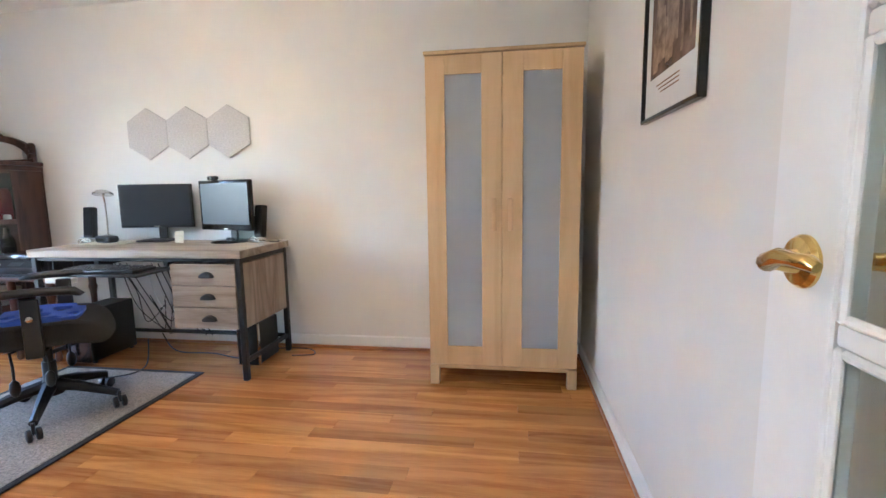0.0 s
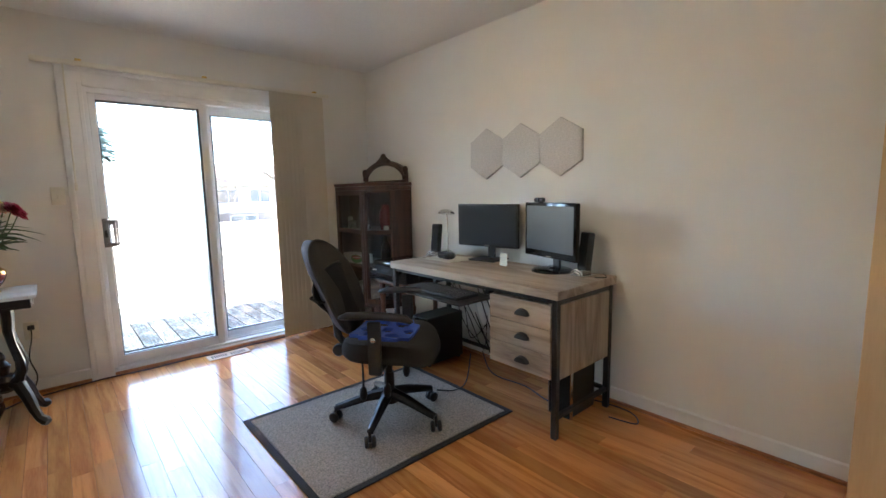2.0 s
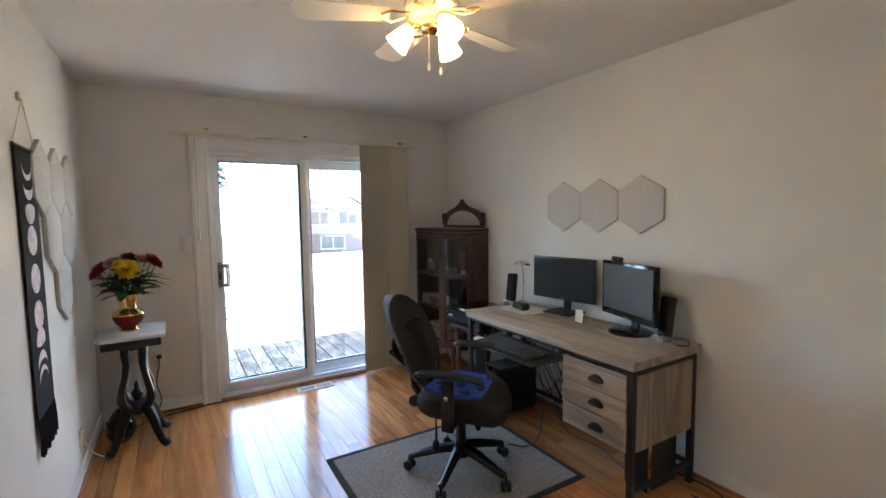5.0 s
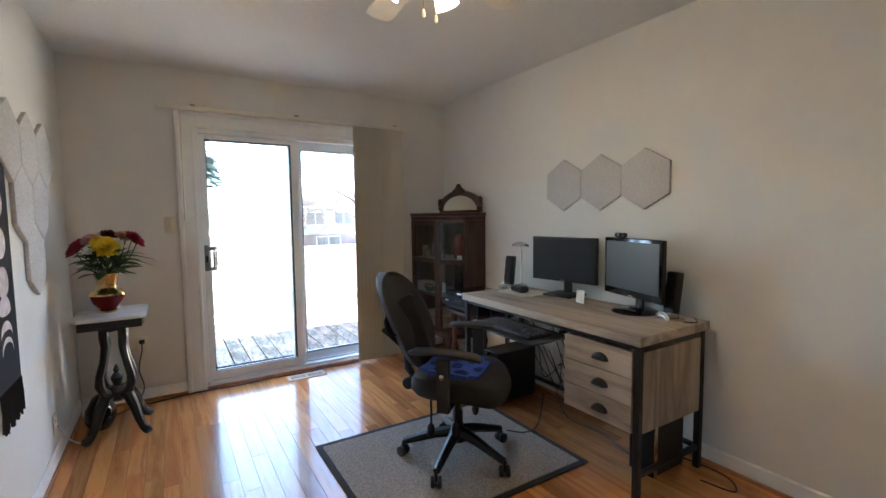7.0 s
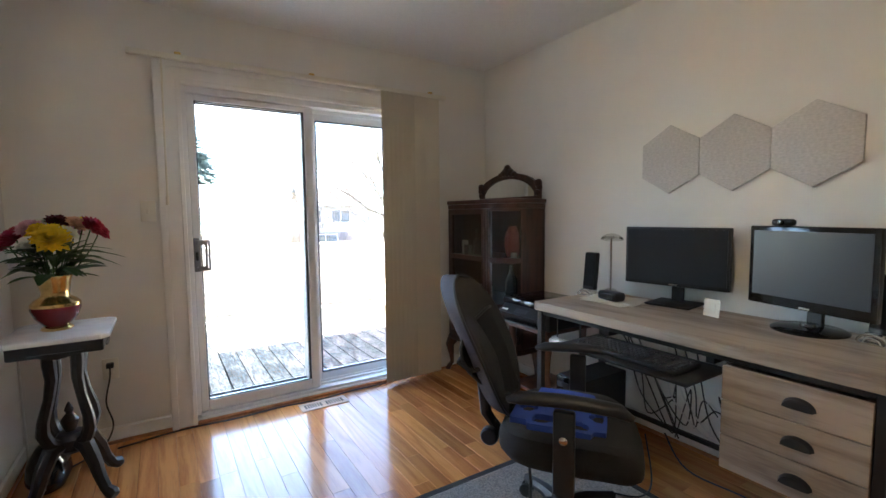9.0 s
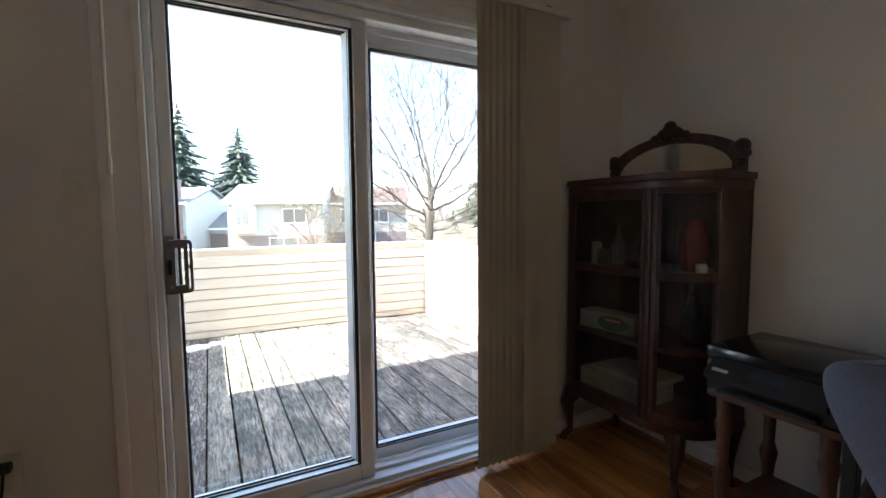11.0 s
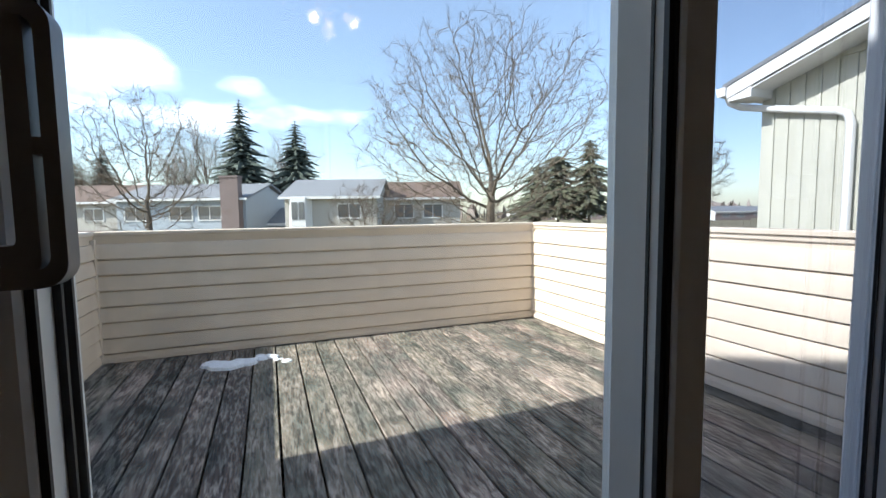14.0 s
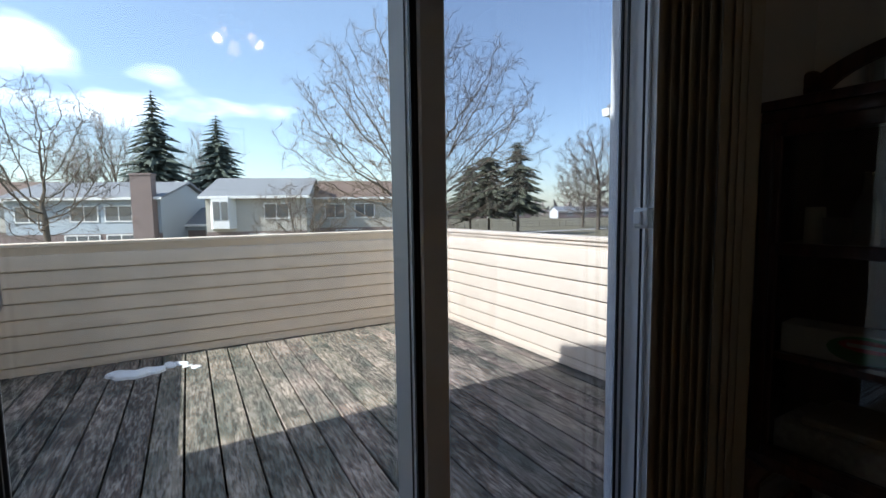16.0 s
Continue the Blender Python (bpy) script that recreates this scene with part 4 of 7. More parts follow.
EBONY = mat("ebonised wood", (0.012, 0.010, 0.010), 0.35, grain=0.3, scale=30, bump=0.1, bscale=90, wear=0.15)
MARBLE = mat("white marble", (0.72, 0.72, 0.73), 0.25, grain=0.1, scale=9, wear=0.08)
MIRROR = mat("old mirror glass", (0.85, 0.86, 0.86), 0.03, 1.0, grain=0.02)
FELT = mat("pale grey pressed felt", (0.56, 0.54, 0.53), 0.95, grain=0.16, scale=70, bump=0.5, bscale=300, wear=0.06, stretch=(1, 1, 2))
BANNER = mat("black cotton cloth", (0.020, 0.018, 0.022), 0.95, grain=0.3, scale=350, bump=0.5, bscale=600)
MOONP = mat("blotched pinkish-white print", (0.70, 0.62, 0.64), 0.9, grain=0.28, scale=26, wear=0.1)
BLINDM = mat("cream fabric vane", (0.61, 0.56, 0.46), 0.85, grain=0.06, scale=200, bump=0.2, bscale=500, wear=0.04)
IVORY = mat("ivory plastic", (0.74, 0.71, 0.62), 0.4, grain=0.02, wear=0.03)
FANWHITE = mat("off-white enamelled blade", (0.74, 0.70, 0.60), 0.4, grain=0.03, scale=10, wear=0.04)
PAPER = mat("paper", (0.72, 0.68, 0.58), 0.8, grain=0.05, scale=20)
CARD = mat("white card box", (0.70, 0.70, 0.68), 0.7, grain=0.1, scale=12, wear=0.08)
GREENC = mat("green printed card", (0.05, 0.25, 0.09), 0.6, grain=0.1)
REDC = mat("red printed card", (0.45, 0.03, 0.03), 0.5, grain=0.1)
BLACKRUB = mat("black cable", (0.012, 0.012, 0.012), 0.5, grain=0.1)
WHITECAB = mat("white cable", (0.65, 0.65, 0.63), 0.5, grain=0.05)
VENTM = mat("beige painted vent", (0.60, 0.46, 0.36), 0.8, grain=0.1, wear=0.1)
WALNUT = wood("reddish turned wood", (0.05, 0.018, 0.010), (0.12, 0.047, 0.026), "z", 0.35, 9, coat=0.2, bump=0.08)


# ---- wardrobe ----
def wardrobe():
    w, d, h = 0.805, 0.50, 1.805
    t = thing("wardrobe", (-0.235, 2.435, 0), "pale birch wardrobe with two frosted glass doors", "wardrobe")
    for x in (0.0, w - 0.018):
        b = B()
        bx(b, x, 0.02, 0.115, x + 0.018, d, h - 0.018, 0.002)
        part("side_panel", b, BIRCH, t)
    b = B()
    bx(b, -0.006, -0.006, h - 0.018, w + 0.006, d, h, 0.003)
    part("top", b, BIRCH, t)
    b = B()
    bx(b, 0.018, 0.02, 0.115, w - 0.018, d, 0.133)
    part("bottom", b, BIRCH, t)
    b = B()
    bx(b, 0.018, d - 0.006, 0.133, w - 0.018, d, h - 0.018)
    part("back", b, BIRCH, t)
    b = B()
    bx(b, 0.018, 0.06, 1.475, w - 0.018, d - 0.006, 1.493)
    part("shelf", b, BIRCH, t)
    for x in (0.0, w - 0.05):
        for y in (0.004, d - 0.05):
            b = B()
            bx(b, x, y, 0.0, x + 0.05, y + 0.046, 0.113, 0.003)
            part("leg", b, BIRCH, t)
    b = B()
    bx(b, 0.05, 0.012, 0.095, w - 0.05, 0.03, 0.113)
    part("apron", b, BIRCH, t)
    for i, x0 in enumerate((0.002, w / 2 + 0.0015)):
        x1 = x0 + w / 2 - 0.0035
        z0, z1 = 0.122, h - 0.022
        sl_, sr_ = (0.102, 0.106) if i == 0 else (0.106, 0.102)
        b = B()
        bx(b, x0, 0, z0, x0 + sl_, 0.019, z1, 0.002)
        bx(b, x1 - sr_, 0, z0, x1, 0.019, z1, 0.002)
        bx(b, x0 + sl_, 0, z1 - 0.098, x1 - sr_, 0.019, z1, 0.002)
        bx(b, x0 + sl_, 0, z0, x1 - sr_, 0.019, z0 + 0.107, 0.002)
        dr = part("door", b, BIRCH, t)
        b = B()
        bx(b, x0 + sl_ - 0.004, 0.008, z0 + 0.103, x1 - sr_ + 0.004, 0.013, z1 - 0.094)
        g = part("pane", b, FROST, dr, "frosted glass pane")
        b = B()
        hx = x1 - 0.052 if i == 0 else x0 + 0.03
        bx(b, hx, -0.034, 0.875, hx + 0.024, -0.016, 1.045, 0.005, 2)
        bx(b, hx + 0.005, -0.018, 0.885, hx + 0.019, 0.0, 0.905)
        bx(b, hx + 0.005, -0.018, 1.015, hx + 0.019, 0.0, 1.035)
        part("handle", b, BIRCH, dr, "birch bar handle")
    b = B()
    bx(b, 0.55, 0.06, 0.134, 0.70, 0.3, 0.335, 0.02, 2)
    o = solid("folded_linen", b, CARD, "white folded linen behind the wardrobe glass", "linen")
    o.location = t.location
    return t


# ---- desk and what stands on it ----
DX0, DX1, DYF, DYB, DT = -2.70, -1.292, 2.338, 2.905, 0.772


def desk():
    t = thing("desk", (0, 0, 0), "grey-washed oak desk with black steel frame and three drawers", "desk")
    b = B()
    bx(b, DX0, DYF, DT - 0.045, DX1, DYB, DT, 0.003)
    part("desktop", b, GREYOAK, t)
    for x in (DX0 + 0.012, DX1 - 0.044):
        for y in (DYF + 0.012, DYB - 0.05):
            b = B()
            bx(b, x, y, 0, x + 0.032, y + 0.032, DT - 0.046, 0.003)
            part("leg", b, STEEL, t)
        for z in (0.10, DT - 0.075):
            b = B()
            bx(b, x + 0.004, DYF + 0.044, z, x + 0.028, DYB - 0.05, z + 0.025, 0.002)
            part("side_rail", b, STEEL, t)
    for y, z in ((DYB - 0.046, 0.10), (DYB - 0.046, DT - 0.075), (DYF + 0.018, DT - 0.068)):
        b = B()
        bx(b, DX0 + 0.044, y, z, DX1 - 0.044, y + 0.022, z + 0.022, 0.002)
        part("long_rail", b, STEEL, t)
    ux0, ux1 = -1.745, DX1 - 0.05
    b = B()
    bx(b, ux0, DYF + 0.03, 0.31, ux0 + 0.016, DYB - 0.02, 0.695)
    bx(b, ux1 - 0.016, DYF + 0.03, 0.31, ux1, DYB - 0.02, 0.695)
    bx(b, ux0 + 0.016, DYF + 0.03, 0.31, ux1 - 0.016, DYB - 0.02, 0.325)
    bx(b, ux0 + 0.016, DYB - 0.035, 0.325, ux1 - 0.016, DYB - 0.02, 0.695)
    part("drawer_case", b, GREYOAKY, t)
    b = B()
    bx(b, DX1 - 0.028, DYF + 0.046, 0.312, DX1 - 0.014, DYB - 0.052, DT - 0.078, 0.002)
    part("end_panel", b, GREYOAKY, t)
    for k in range(3):
        z0 = 0.312 + 0.128 * k
        b = B()
        bx(b, ux0, DYF + 0.008, z0, ux1 + 0.004, DYF + 0.027, z0 + 0.124, 0.002)
        dr = part("drawer", b, GREYOAK, t)
        b = B()
        cx, cz = -1.513, z0 + 0.062
        n = 10
        prof = [(cx + 0.046 * math.cos(math.pi * i / n), cz - 0.014 + 0.034 * math.sin(math.pi * i / n)) for i in range(n + 1)]
        inner = [(cx + (u - cx) * 0.6, cz - 0.014 + (v - cz + 0.014) * 0.7) for u, v in prof]
        y0, y1 = DYF + 0.008, DYF - 0.016
        A = [b.verts.new((u, y0, v)) for u, v in prof]
        C = [b.verts.new((u, y1 + 0.004, v)) for u, v in [(cx + (u - cx) * 0.88, cz - 0.014 + (v - cz + 0.014) * 0.86) for u, v in prof]]
        D = [b.verts.new((u, y1, v)) for u, v in inner]
        for P, Q in ((A, C), (C, D)):
            for i in range(n):
                b.faces.new((P[i], P[i + 1], Q[i + 1], Q[i]))
        b.faces.new(D)
        b.faces.new((A[0], C[0], D[0], D[-1], C[-1], A[-1]))
        part("cup_pull", b, STEEL, dr, "black cup pull")
    b = B()
    bx(b, -2.33, 2.115, 0.655, -1.745, 2.40, 0.668, 0.004, 2)
    bx(b, -2.30, 2.40, 0.668, -2.27, 2.80, 0.71)
    bx(b, -1.83, 2.40, 0.668, -1.80, 2.80, 0.71)
    part("keyboard_tray", b, BLACK, t, "black pull-out keyboard tray")
    return t


def keyboard():
    t = thing("keyboard", (-2.03, 2.235, 0.669), "black computer keyboard on the tray", "keyboard")
    b = B()
    bx(b, -0.225, -0.085, 0.0, 0.225, 0.085, 0.018, 0.005, 2)
    part("case", b, BLACK, t)
    KEY = mat("dark keycap", (0.035, 0.035, 0.038), 0.5, grain=0.1)
    b = B()
    bx(b, -0.0075, -0.0075, 0, 0.0075, 0.0075, 0.008, 0.002)
    me = mesh_of("key", b, KEY, 30)
    for r in range(6):
        for c in range(22):
            if c in (15, 19) or (r in (3,) and 15 < c < 19):
                continue
            piece("key", me, t, (-0.21 + c * 0.02, -0.066 + r * 0.0235 + (0.006 if r == 5 else 0), 0.018))
    return t


def monitor(name_label, loc, rz, w, h, zc, screen, bezel, basew, curved=False):
    t = thing("monitor", loc, name_label, "monitor", "desk monitors", rz)
    b = B()
    bx(b, -w / 2, -0.012, zc - h / 2, w / 2, 0.016, zc + h / 2, 0.005, 2)
    bx(b, -w * 0.32, 0.016, zc - h * 0.33, w * 0.32, 0.045, zc + h * 0.33, 0.008, 2)
    part("housing", b, GLOSSBLACK if curved else BLACK, t)
    b = B()
    bx(b, -w / 2 + bezel, -0.0145, zc - h / 2 + bezel * (2.0 if curved else 1.5), w / 2 - bezel, -0.0122, zc + h / 2 - bezel)
    part("screen", b, screen, t, "switched-off screen")
    b = B()
    bx(b, -0.03, 0.045, 0.012, 0.03, 0.062, zc, 0.004)
    part("neck", b, BLACK, t)
    b = B()
    if basew:
        bx(b, -basew / 2, -0.09, 0, basew / 2, 0.11, 0.012, 0.006, 2)
    else:
        lathe(b, [(0.125, 0.0), (0.125, 0.006), (0.11, 0.014), (0.03, 0.02), (0.028, 0.03)], (0, 0.02, 0), 32)
    part("base", b, GLOSSBLACK if curved else BLACK, t)
    b = B()
    bx(b, -0.02, -0.0138, zc - h / 2 + 0.006, 0.02, -0.0121, zc - h / 2 + 0.013)
    part("badge", b, CHROME, t, "small plain maker's badge")
    return t


def webcam():
    t = thing("webcam", (-1.745, 2.80, 1.183), "small black webcam clipped on a monitor", "webcam", rz=-16)
    b = B()
    bx(b, -0.045, -0.018, 0.0, 0.045, 0.012, 0.028, 0.012, 3)
    part("body", b, BLACK, t)
    b = B()
    lathe(b, [(0.012, 0), (0.012, 0.006), (0.009, 0.007)], (0, 0, 0), 16, Matrix.Translation((0, -0.018, 0.014)) @ Matrix.Rotation(radians(90), 4, "X"))
    part("lens", b, GLOSSBLACK, t)
    b = B()
    bx(b, -0.02, 0.0, -0.012, 0.02, 0.01, 0.002)
    part("clip", b, BLACK, t)


def desk_speaker(loc, rz):
    t = thing("speaker", loc, "slim black desktop speaker on a silver wire foot", "speaker", "desk speakers", rz)
    lean = Matrix.Rotation(radians(-7), 4, "X")
    b = B()
    bx(b, -0.036, -0.026, 0.03, 0.036, 0.018, 0.245, 0.008, 2, lean)
    part("cabinet", b, BLACK, t)
    b = B()
    bx(b, -0.031, -0.030, 0.05, 0.031, -0.0255, 0.238, 0.002, 1, lean)
    part("grille", b, MESHFAB, t)
    b = B()
    n = 12
    tube(b, [(0.045 * math.cos(math.pi * i / n), -0.055, 0.005 + 0.032 * math.sin(math.pi * i / n)) for i in range(n + 1)], 0.0045, 8)
    tube(b, [(0.026 * math.cos(math.pi * i / n), -0.056, 0.005 + 0.018 * math.sin(math.pi * i / n)) for i in range(n + 1)], 0.004, 8)
    bx(b, -0.048, -0.058, 0.0, 0.048, 0.05, 0.008, 0.003)
    bx(b, -0.03, -0.05, 0.008, 0.03, 0.03, 0.04, 0.004)
    part("foot", b, CHROME, t, "silver arched foot")
    return t


def desk_lamp():
    t = thing("desk_lamp", (-2.515, 2.73, DT + 0.008), "brushed metal gooseneck desk lamp with oval head", "desk lamp", rz=120)
    b = B()
    lathe(b, [(0.06, 0.0), (0.06, 0.012), (0.05, 0.03), (0.025, 0.045), (0.012, 0.05)], (0, 0, 0), 28)
    part("base", b, CHROME, t)
    b = B()
    tube(b, [(0, 0, 0.045), (0.005, 0, 0.16), (0.0, 0, 0.26), (-0.01, 0, 0.30), (-0.035, -0.005, 0.33), (-0.07, -0.01, 0.335)], 0.005, 8)
    part("gooseneck", b, CHROME, t)
    b = B()
    lathe(b, [(0.076, 0.0), (0.072, 0.012), (0.05, 0.026), (0.018, 0.034)], (0, 0, 0), 28, Matrix.Translation((-0.05, -0.01, 0.318)) @ Matrix.Rotation(radians(8), 4, "Y") @ Matrix.Diagonal((1.15, 0.75, 1, 1)))
    part("head", b, CHROME, t)


def desk_clutter():
    b = B()
    for k in range(4):
        m = Matrix.Translation((-2.46, 2.69, DT + 0.001 + 0.002 * k)) @ Matrix.Rotation(radians((-8, 12, -3, 20)[k]), 4, "Z")
        bx(b, -0.145, -0.105, 0, 0.145, 0.105, 0.0015, m=m)
    solid("paper_stack", b, PAPER, "loose stack of cream papers on the desk", "paper")
    t = thing("clock_radio", (-2.455, 2.655, DT + 0.009), "small black rounded clock radio on the papers", "clock", rz=-10)
    b = B()
    bx(b, -0.07, -0.035, 0.0, 0.07, 0.04, 0.048, 0.018, 3)
    part("case", b, BLACK, t)
    b = B()
    bx(b, -0.05, -0.037, 0.012, 0.05, -0.0345, 0.036)
    part("display", b, GLOSSBLACK, t)
    b = B()
    bx(b, -0.038, -0.002, 0.0, 0.038, 0.002, 0.078, m=Matrix.Translation((-1.985, 2.735, DT)) @ Matrix.Rotation(radians(-12), 4, "Z") @ Matrix.Rotation(radians(-6), 4, "X"))
    bx(b, -0.03, -0.006, 0.015, 0.02, -0.003, 0.06, m=Matrix.Translation((-1.985, 2.735, DT)) @ Matrix.Rotation(radians(-12), 4, "Z") @ Matrix.Rotation(radians(-6), 4, "X"))
    solid("note_pad", b, PAPER, "cream sticky-note pad leaning at the monitor stand", "note pad")
    b = B()
    strip = Matrix.Translation((-2.49, 2.35, 0.57)) @ Matrix.Rotation(radians(4), 4, "Z")
    bx(b, -0.085, -0.025, 0, 0.085, 0.025, 0.032, 0.006, 2, strip)
    for k in range(5):
        bx(b, -0.075 + 0.03 * k, -0.01, 0.032, -0.057 + 0.03 * k, 0.01, 0.0335, 0, 1, strip)
    ps = thing("power_strip", (0, 0, 0), "white power strip hung under the desk", "power strip")
    part("body", b, WHITECAB, ps)
    for k in (-0.07, 0.07):
        b = B()
        bx(b, k - 0.003, 0.0254, 0.01, k + 0.003, 0.029, DT - 0.046 - 0.57, 0, 1, strip)
        part("hanger", b, BLACK, ps, "black metal hanger")


def pc_tower():
    t = thing("computer_tower", (-2.565, 2.47, 0), "black desktop computer tower under the desk", "computer")
    b = B()
    bx(b, -0.09, 0.012, 0.015, 0.09, 0.36, 0.36, 0.004)
    part("case", b, BLACK, t)
    b = B()
    bx(b, -0.09, -0.01, 0.015, 0.09, 0.0118, 0.36, 0.01, 2)
    f = part("front_panel", b, GLOSSBLACK, t)
    b = B()
    bx(b, -0.075, -0.0125, 0.30, 0.075, -0.0102, 0.33)
    bx(b, -0.075, -0.0125, 0.25, 0.075, -0.0102, 0.28)
    part("drive_bay", b, BLACK, f)
    for x in (-0.08, 0.06):
        for y in (0.03, 0.32):
            b = B()
            bx(b, x, y, 0, x + 0.02, y + 0.02, 0.0148)
            part("foot", b, BLACKRUB, t)


def subwoofer():
    t = thing("subwoofer", (-1.43, 2.60, 0), "small black subwoofer with a silver edge on the floor", "speaker")
    b = B()
    bx(b, -0.075, -0.0, 0.0, 0.055, 0.24, 0.27, 0.005)
    part("cabinet", b, BLACK, t)
    b = B()
    bx(b, -0.077, -0.02, 0.0, 0.057, -0.0005, 0.272, 0.006, 2)
    part("front_panel", b, MESHFAB, t)
    b = B()
    for x in (-0.083, 0.0572):
        bx(b, x, -0.021, 0.0, x + 0.006, 0.004, 0.272, 0.002)
    part("trim", b, CHROME, t, "silver edge trim")


# ---- office chair ----
def office_chair():
    t = thing("office_chair", (-2.06, 1.87, 0.012), "charcoal swivel office chair with padded arms and mesh lumbar rest", "chair", rz=37)
    # local +x is the way the chair faces
    for k in range(5):
        a = radians(18 - 37 + 72 * k)
        c, s_ = math.cos(a), math.sin(a)
        b = B()
        pts = [(0.03 * c, 0.03 * s_, 0.145), (0.12 * c, 0.12 * s_, 0.13), (0.22 * c, 0.22 * s_, 0.10), (0.295 * c, 0.295 * s_, 0.078)]
        tube(b, pts, [0.032, 0.027, 0.022, 0.018], 8)
        leg = part("base_arm", b, BLACK, t)
        b = B()
        side = Vector((-s_, c, 0))
        ctr = Vector((0.30 * c, 0.30 * s_, 0.028))
        sw = Matrix.Rotation(radians(25 * ((k * 2) % 5 - 2)), 3, "Z")
        side = sw @ side
        for d in (-0.018, 0.018):
            p0, p1 = ctr + side * (d - 0.010), ctr + side * (d + 0.010)
            tube(b, [p0, p0.lerp(p1, 0.15), p0.lerp(p1, 0.85), p1], [0.022, 0.028, 0.028, 0.022], 18)
        tube(b, [ctr, ctr + Vector((0, 0, 0.055))], 0.008, 8)
        part("caster", b, BLACK, leg)
    b = B()
    lathe(b, [(0.05, 0.10), (0.05, 0.16), (0.03, 0.17), (0.028, 0.27), (0.02, 0.27), (0.02, 0.37)], (0, 0, 0), 18)
    part("gas_lift", b, BLACK, t)
    b = B()
    bx(b, -0.13, -0.08, 0.36, 0.10, 0.08, 0.395, 0.01, 2)
    bx(b, -0.22, -0.03, 0.365, -0.12, 0.03, 0.39, 0.006)
    part("mechanism", b, BLACK, t)
    for y, x, ln in ((-0.10, 0.02, 0.16), (-0.13, -0.10, 0.17), (0.11, 0.05, 0.15)):
        b = B()
        tube(b, [(x * 0.5, y * 0.5, 0.375), (x, y, 0.365), (x + 0.01, y * 1.15, 0.30), (x + 0.01, y * 1.2, 0.37 - ln)], 0.006, 7)
        lv = part("lever", b, BLACK, t)
        b = B()
        lathe(b, [(0.006, 0.045), (0.018, 0.03), (0.022, 0.0), (0.016, -0.025), (0.006, -0.035)], (x + 0.01, y * 1.2, 0.37 - ln), 12)
        part("knob", b, BLACK, lv)
    # seat: a rounded cushion with a waterfall front
    b = B()
    n, rings = 40, []
    for z, f in ((0.395, 0.80), (0.40, 0.93), (0.425, 1.0), (0.455, 1.0), (0.48, 0.95), (0.49, 0.82), (0.487, 0.45), (0.484, 0.08)):
        ring = []
        for k in range(n):
            a = 2 * math.pi * k / n
            cx, sy = math.cos(a), math.sin(a)
            ex = 0.245 * math.copysign(abs(cx) ** 0.6, cx)
            ey = 0.25 * math.copysign(abs(sy) ** 0.6, sy)
            x, y = 0.03 + ex * f, ey * f
            zz = z - 0.06 * max(0, (x - 0.12) / 0.16) ** 2 + 0.02 * (abs(y) / 0.25) ** 2 * (1 if z > 0.46 else 0)
            ring.append(b.verts.new((x, y, zz)))
        rings.append(ring)
    for A, C in zip(rings, rings[1:]):
        for k in range(n):
            b.faces.new((A[k], A[(k + 1) % n], C[(k + 1) % n], C[k]))
    b.faces.new(rings[0][::-1])
    b.faces.new(rings[-1])
    part("seat", b, GREYFAB, t, "charcoal upholstered seat", 50)
    # back: shell leaning back, wider at the shoulders
    def back(front, rear, grow):
        b = B()
        nv, nu = 28, 16
        F, K = [], []
        for i in range(nv + 1):
            v = 0.5 - 0.5 * math.cos(math.pi * i / nv)
            c = 2 * v - 1
            half = (0.222 + grow) * (1 - abs(c) ** 2.6) ** 0.55 * (0.84 + 0.16 * v) + 0.002
            z = 0.475 + 0.52 * v
            xb = -0.225 - 0.225 * v + 0.035 * math.sin(v * math.pi)
            fr, kr = [], []
            for j in range(nu + 1):
                u = -math.cos(math.pi * j / nu)
                th = max(0.0, 1 - u * u) ** 0.55 * max(0.0, 1 - c ** 4) ** 0.5
                x = xb + 0.05 * u * u
                fr.append(b.verts.new((x + front * th, u * half, z)))
                kr.append(b.verts.new((x - rear * th, u * half, z)))
            F.append(fr)
            K.append(kr)
        for G in (F, K):
            for i in range(nv):
                for j in range(nu):
                    b.faces.new((G[i][j], G[i][j + 1], G[i + 1][j + 1], G[i + 1][j]))
        bmesh.ops.remove_doubles(b, verts=b.verts, dist=0.0008)
        return b
    bk = part("backrest", back(0.056, 0.0, 0.0), GREYFAB, t, "charcoal padded backrest", 75)
    part("back_shell", back(-0.003, 0.062, 0.004), GREYSHELL, t, "grey rear upholstery", 75)
    b = B()
    for sgn in (-1, 1):
        rim = []
        for i in range(25):
            v = 0.5 - 0.5 * math.cos(math.pi * i / 24)
            c = 2 * v - 1
            half = 0.222 * (1 - abs(c) ** 2.6) ** 0.55 * (0.84 + 0.16 * v) + 0.004
            rim.append((-0.225 - 0.225 * v + 0.035 * math.sin(v * math.pi) + 0.052, sgn * half, 0.475 + 0.52 * v))
        tube(b, rim, 0.005, 6)
    part("piping", b, BLACK, t, "dark seam piping")
    b = B()
    tube(b, [(-0.10, 0, 0.38), (-0.24, 0, 0.40), (-0.29, 0, 0.46), (-0.31, 0, 0.62)], [0.02, 0.022, 0.022, 0.02], 8)
    part("back_stem", b, BLACK, t)
    b = B()
    lathe(b, [(0.028, -0.02), (0.034, -0.012), (0.034, 0.012), (0.028, 0.02)], (0, 0, 0), 16, Matrix.Translation((-0.26, -0.06, 0.40)) @ Matrix.Rotation(radians(90), 4, "X"))
    tube(b, [(-0.26, -0.06, 0.40), (-0.26, 0.0, 0.40)], 0.01, 8)
    part("tilt_knob", b, BLACK, t)
    # lumbar rest: a bowed mesh panel in a wire hoop
    b = B()
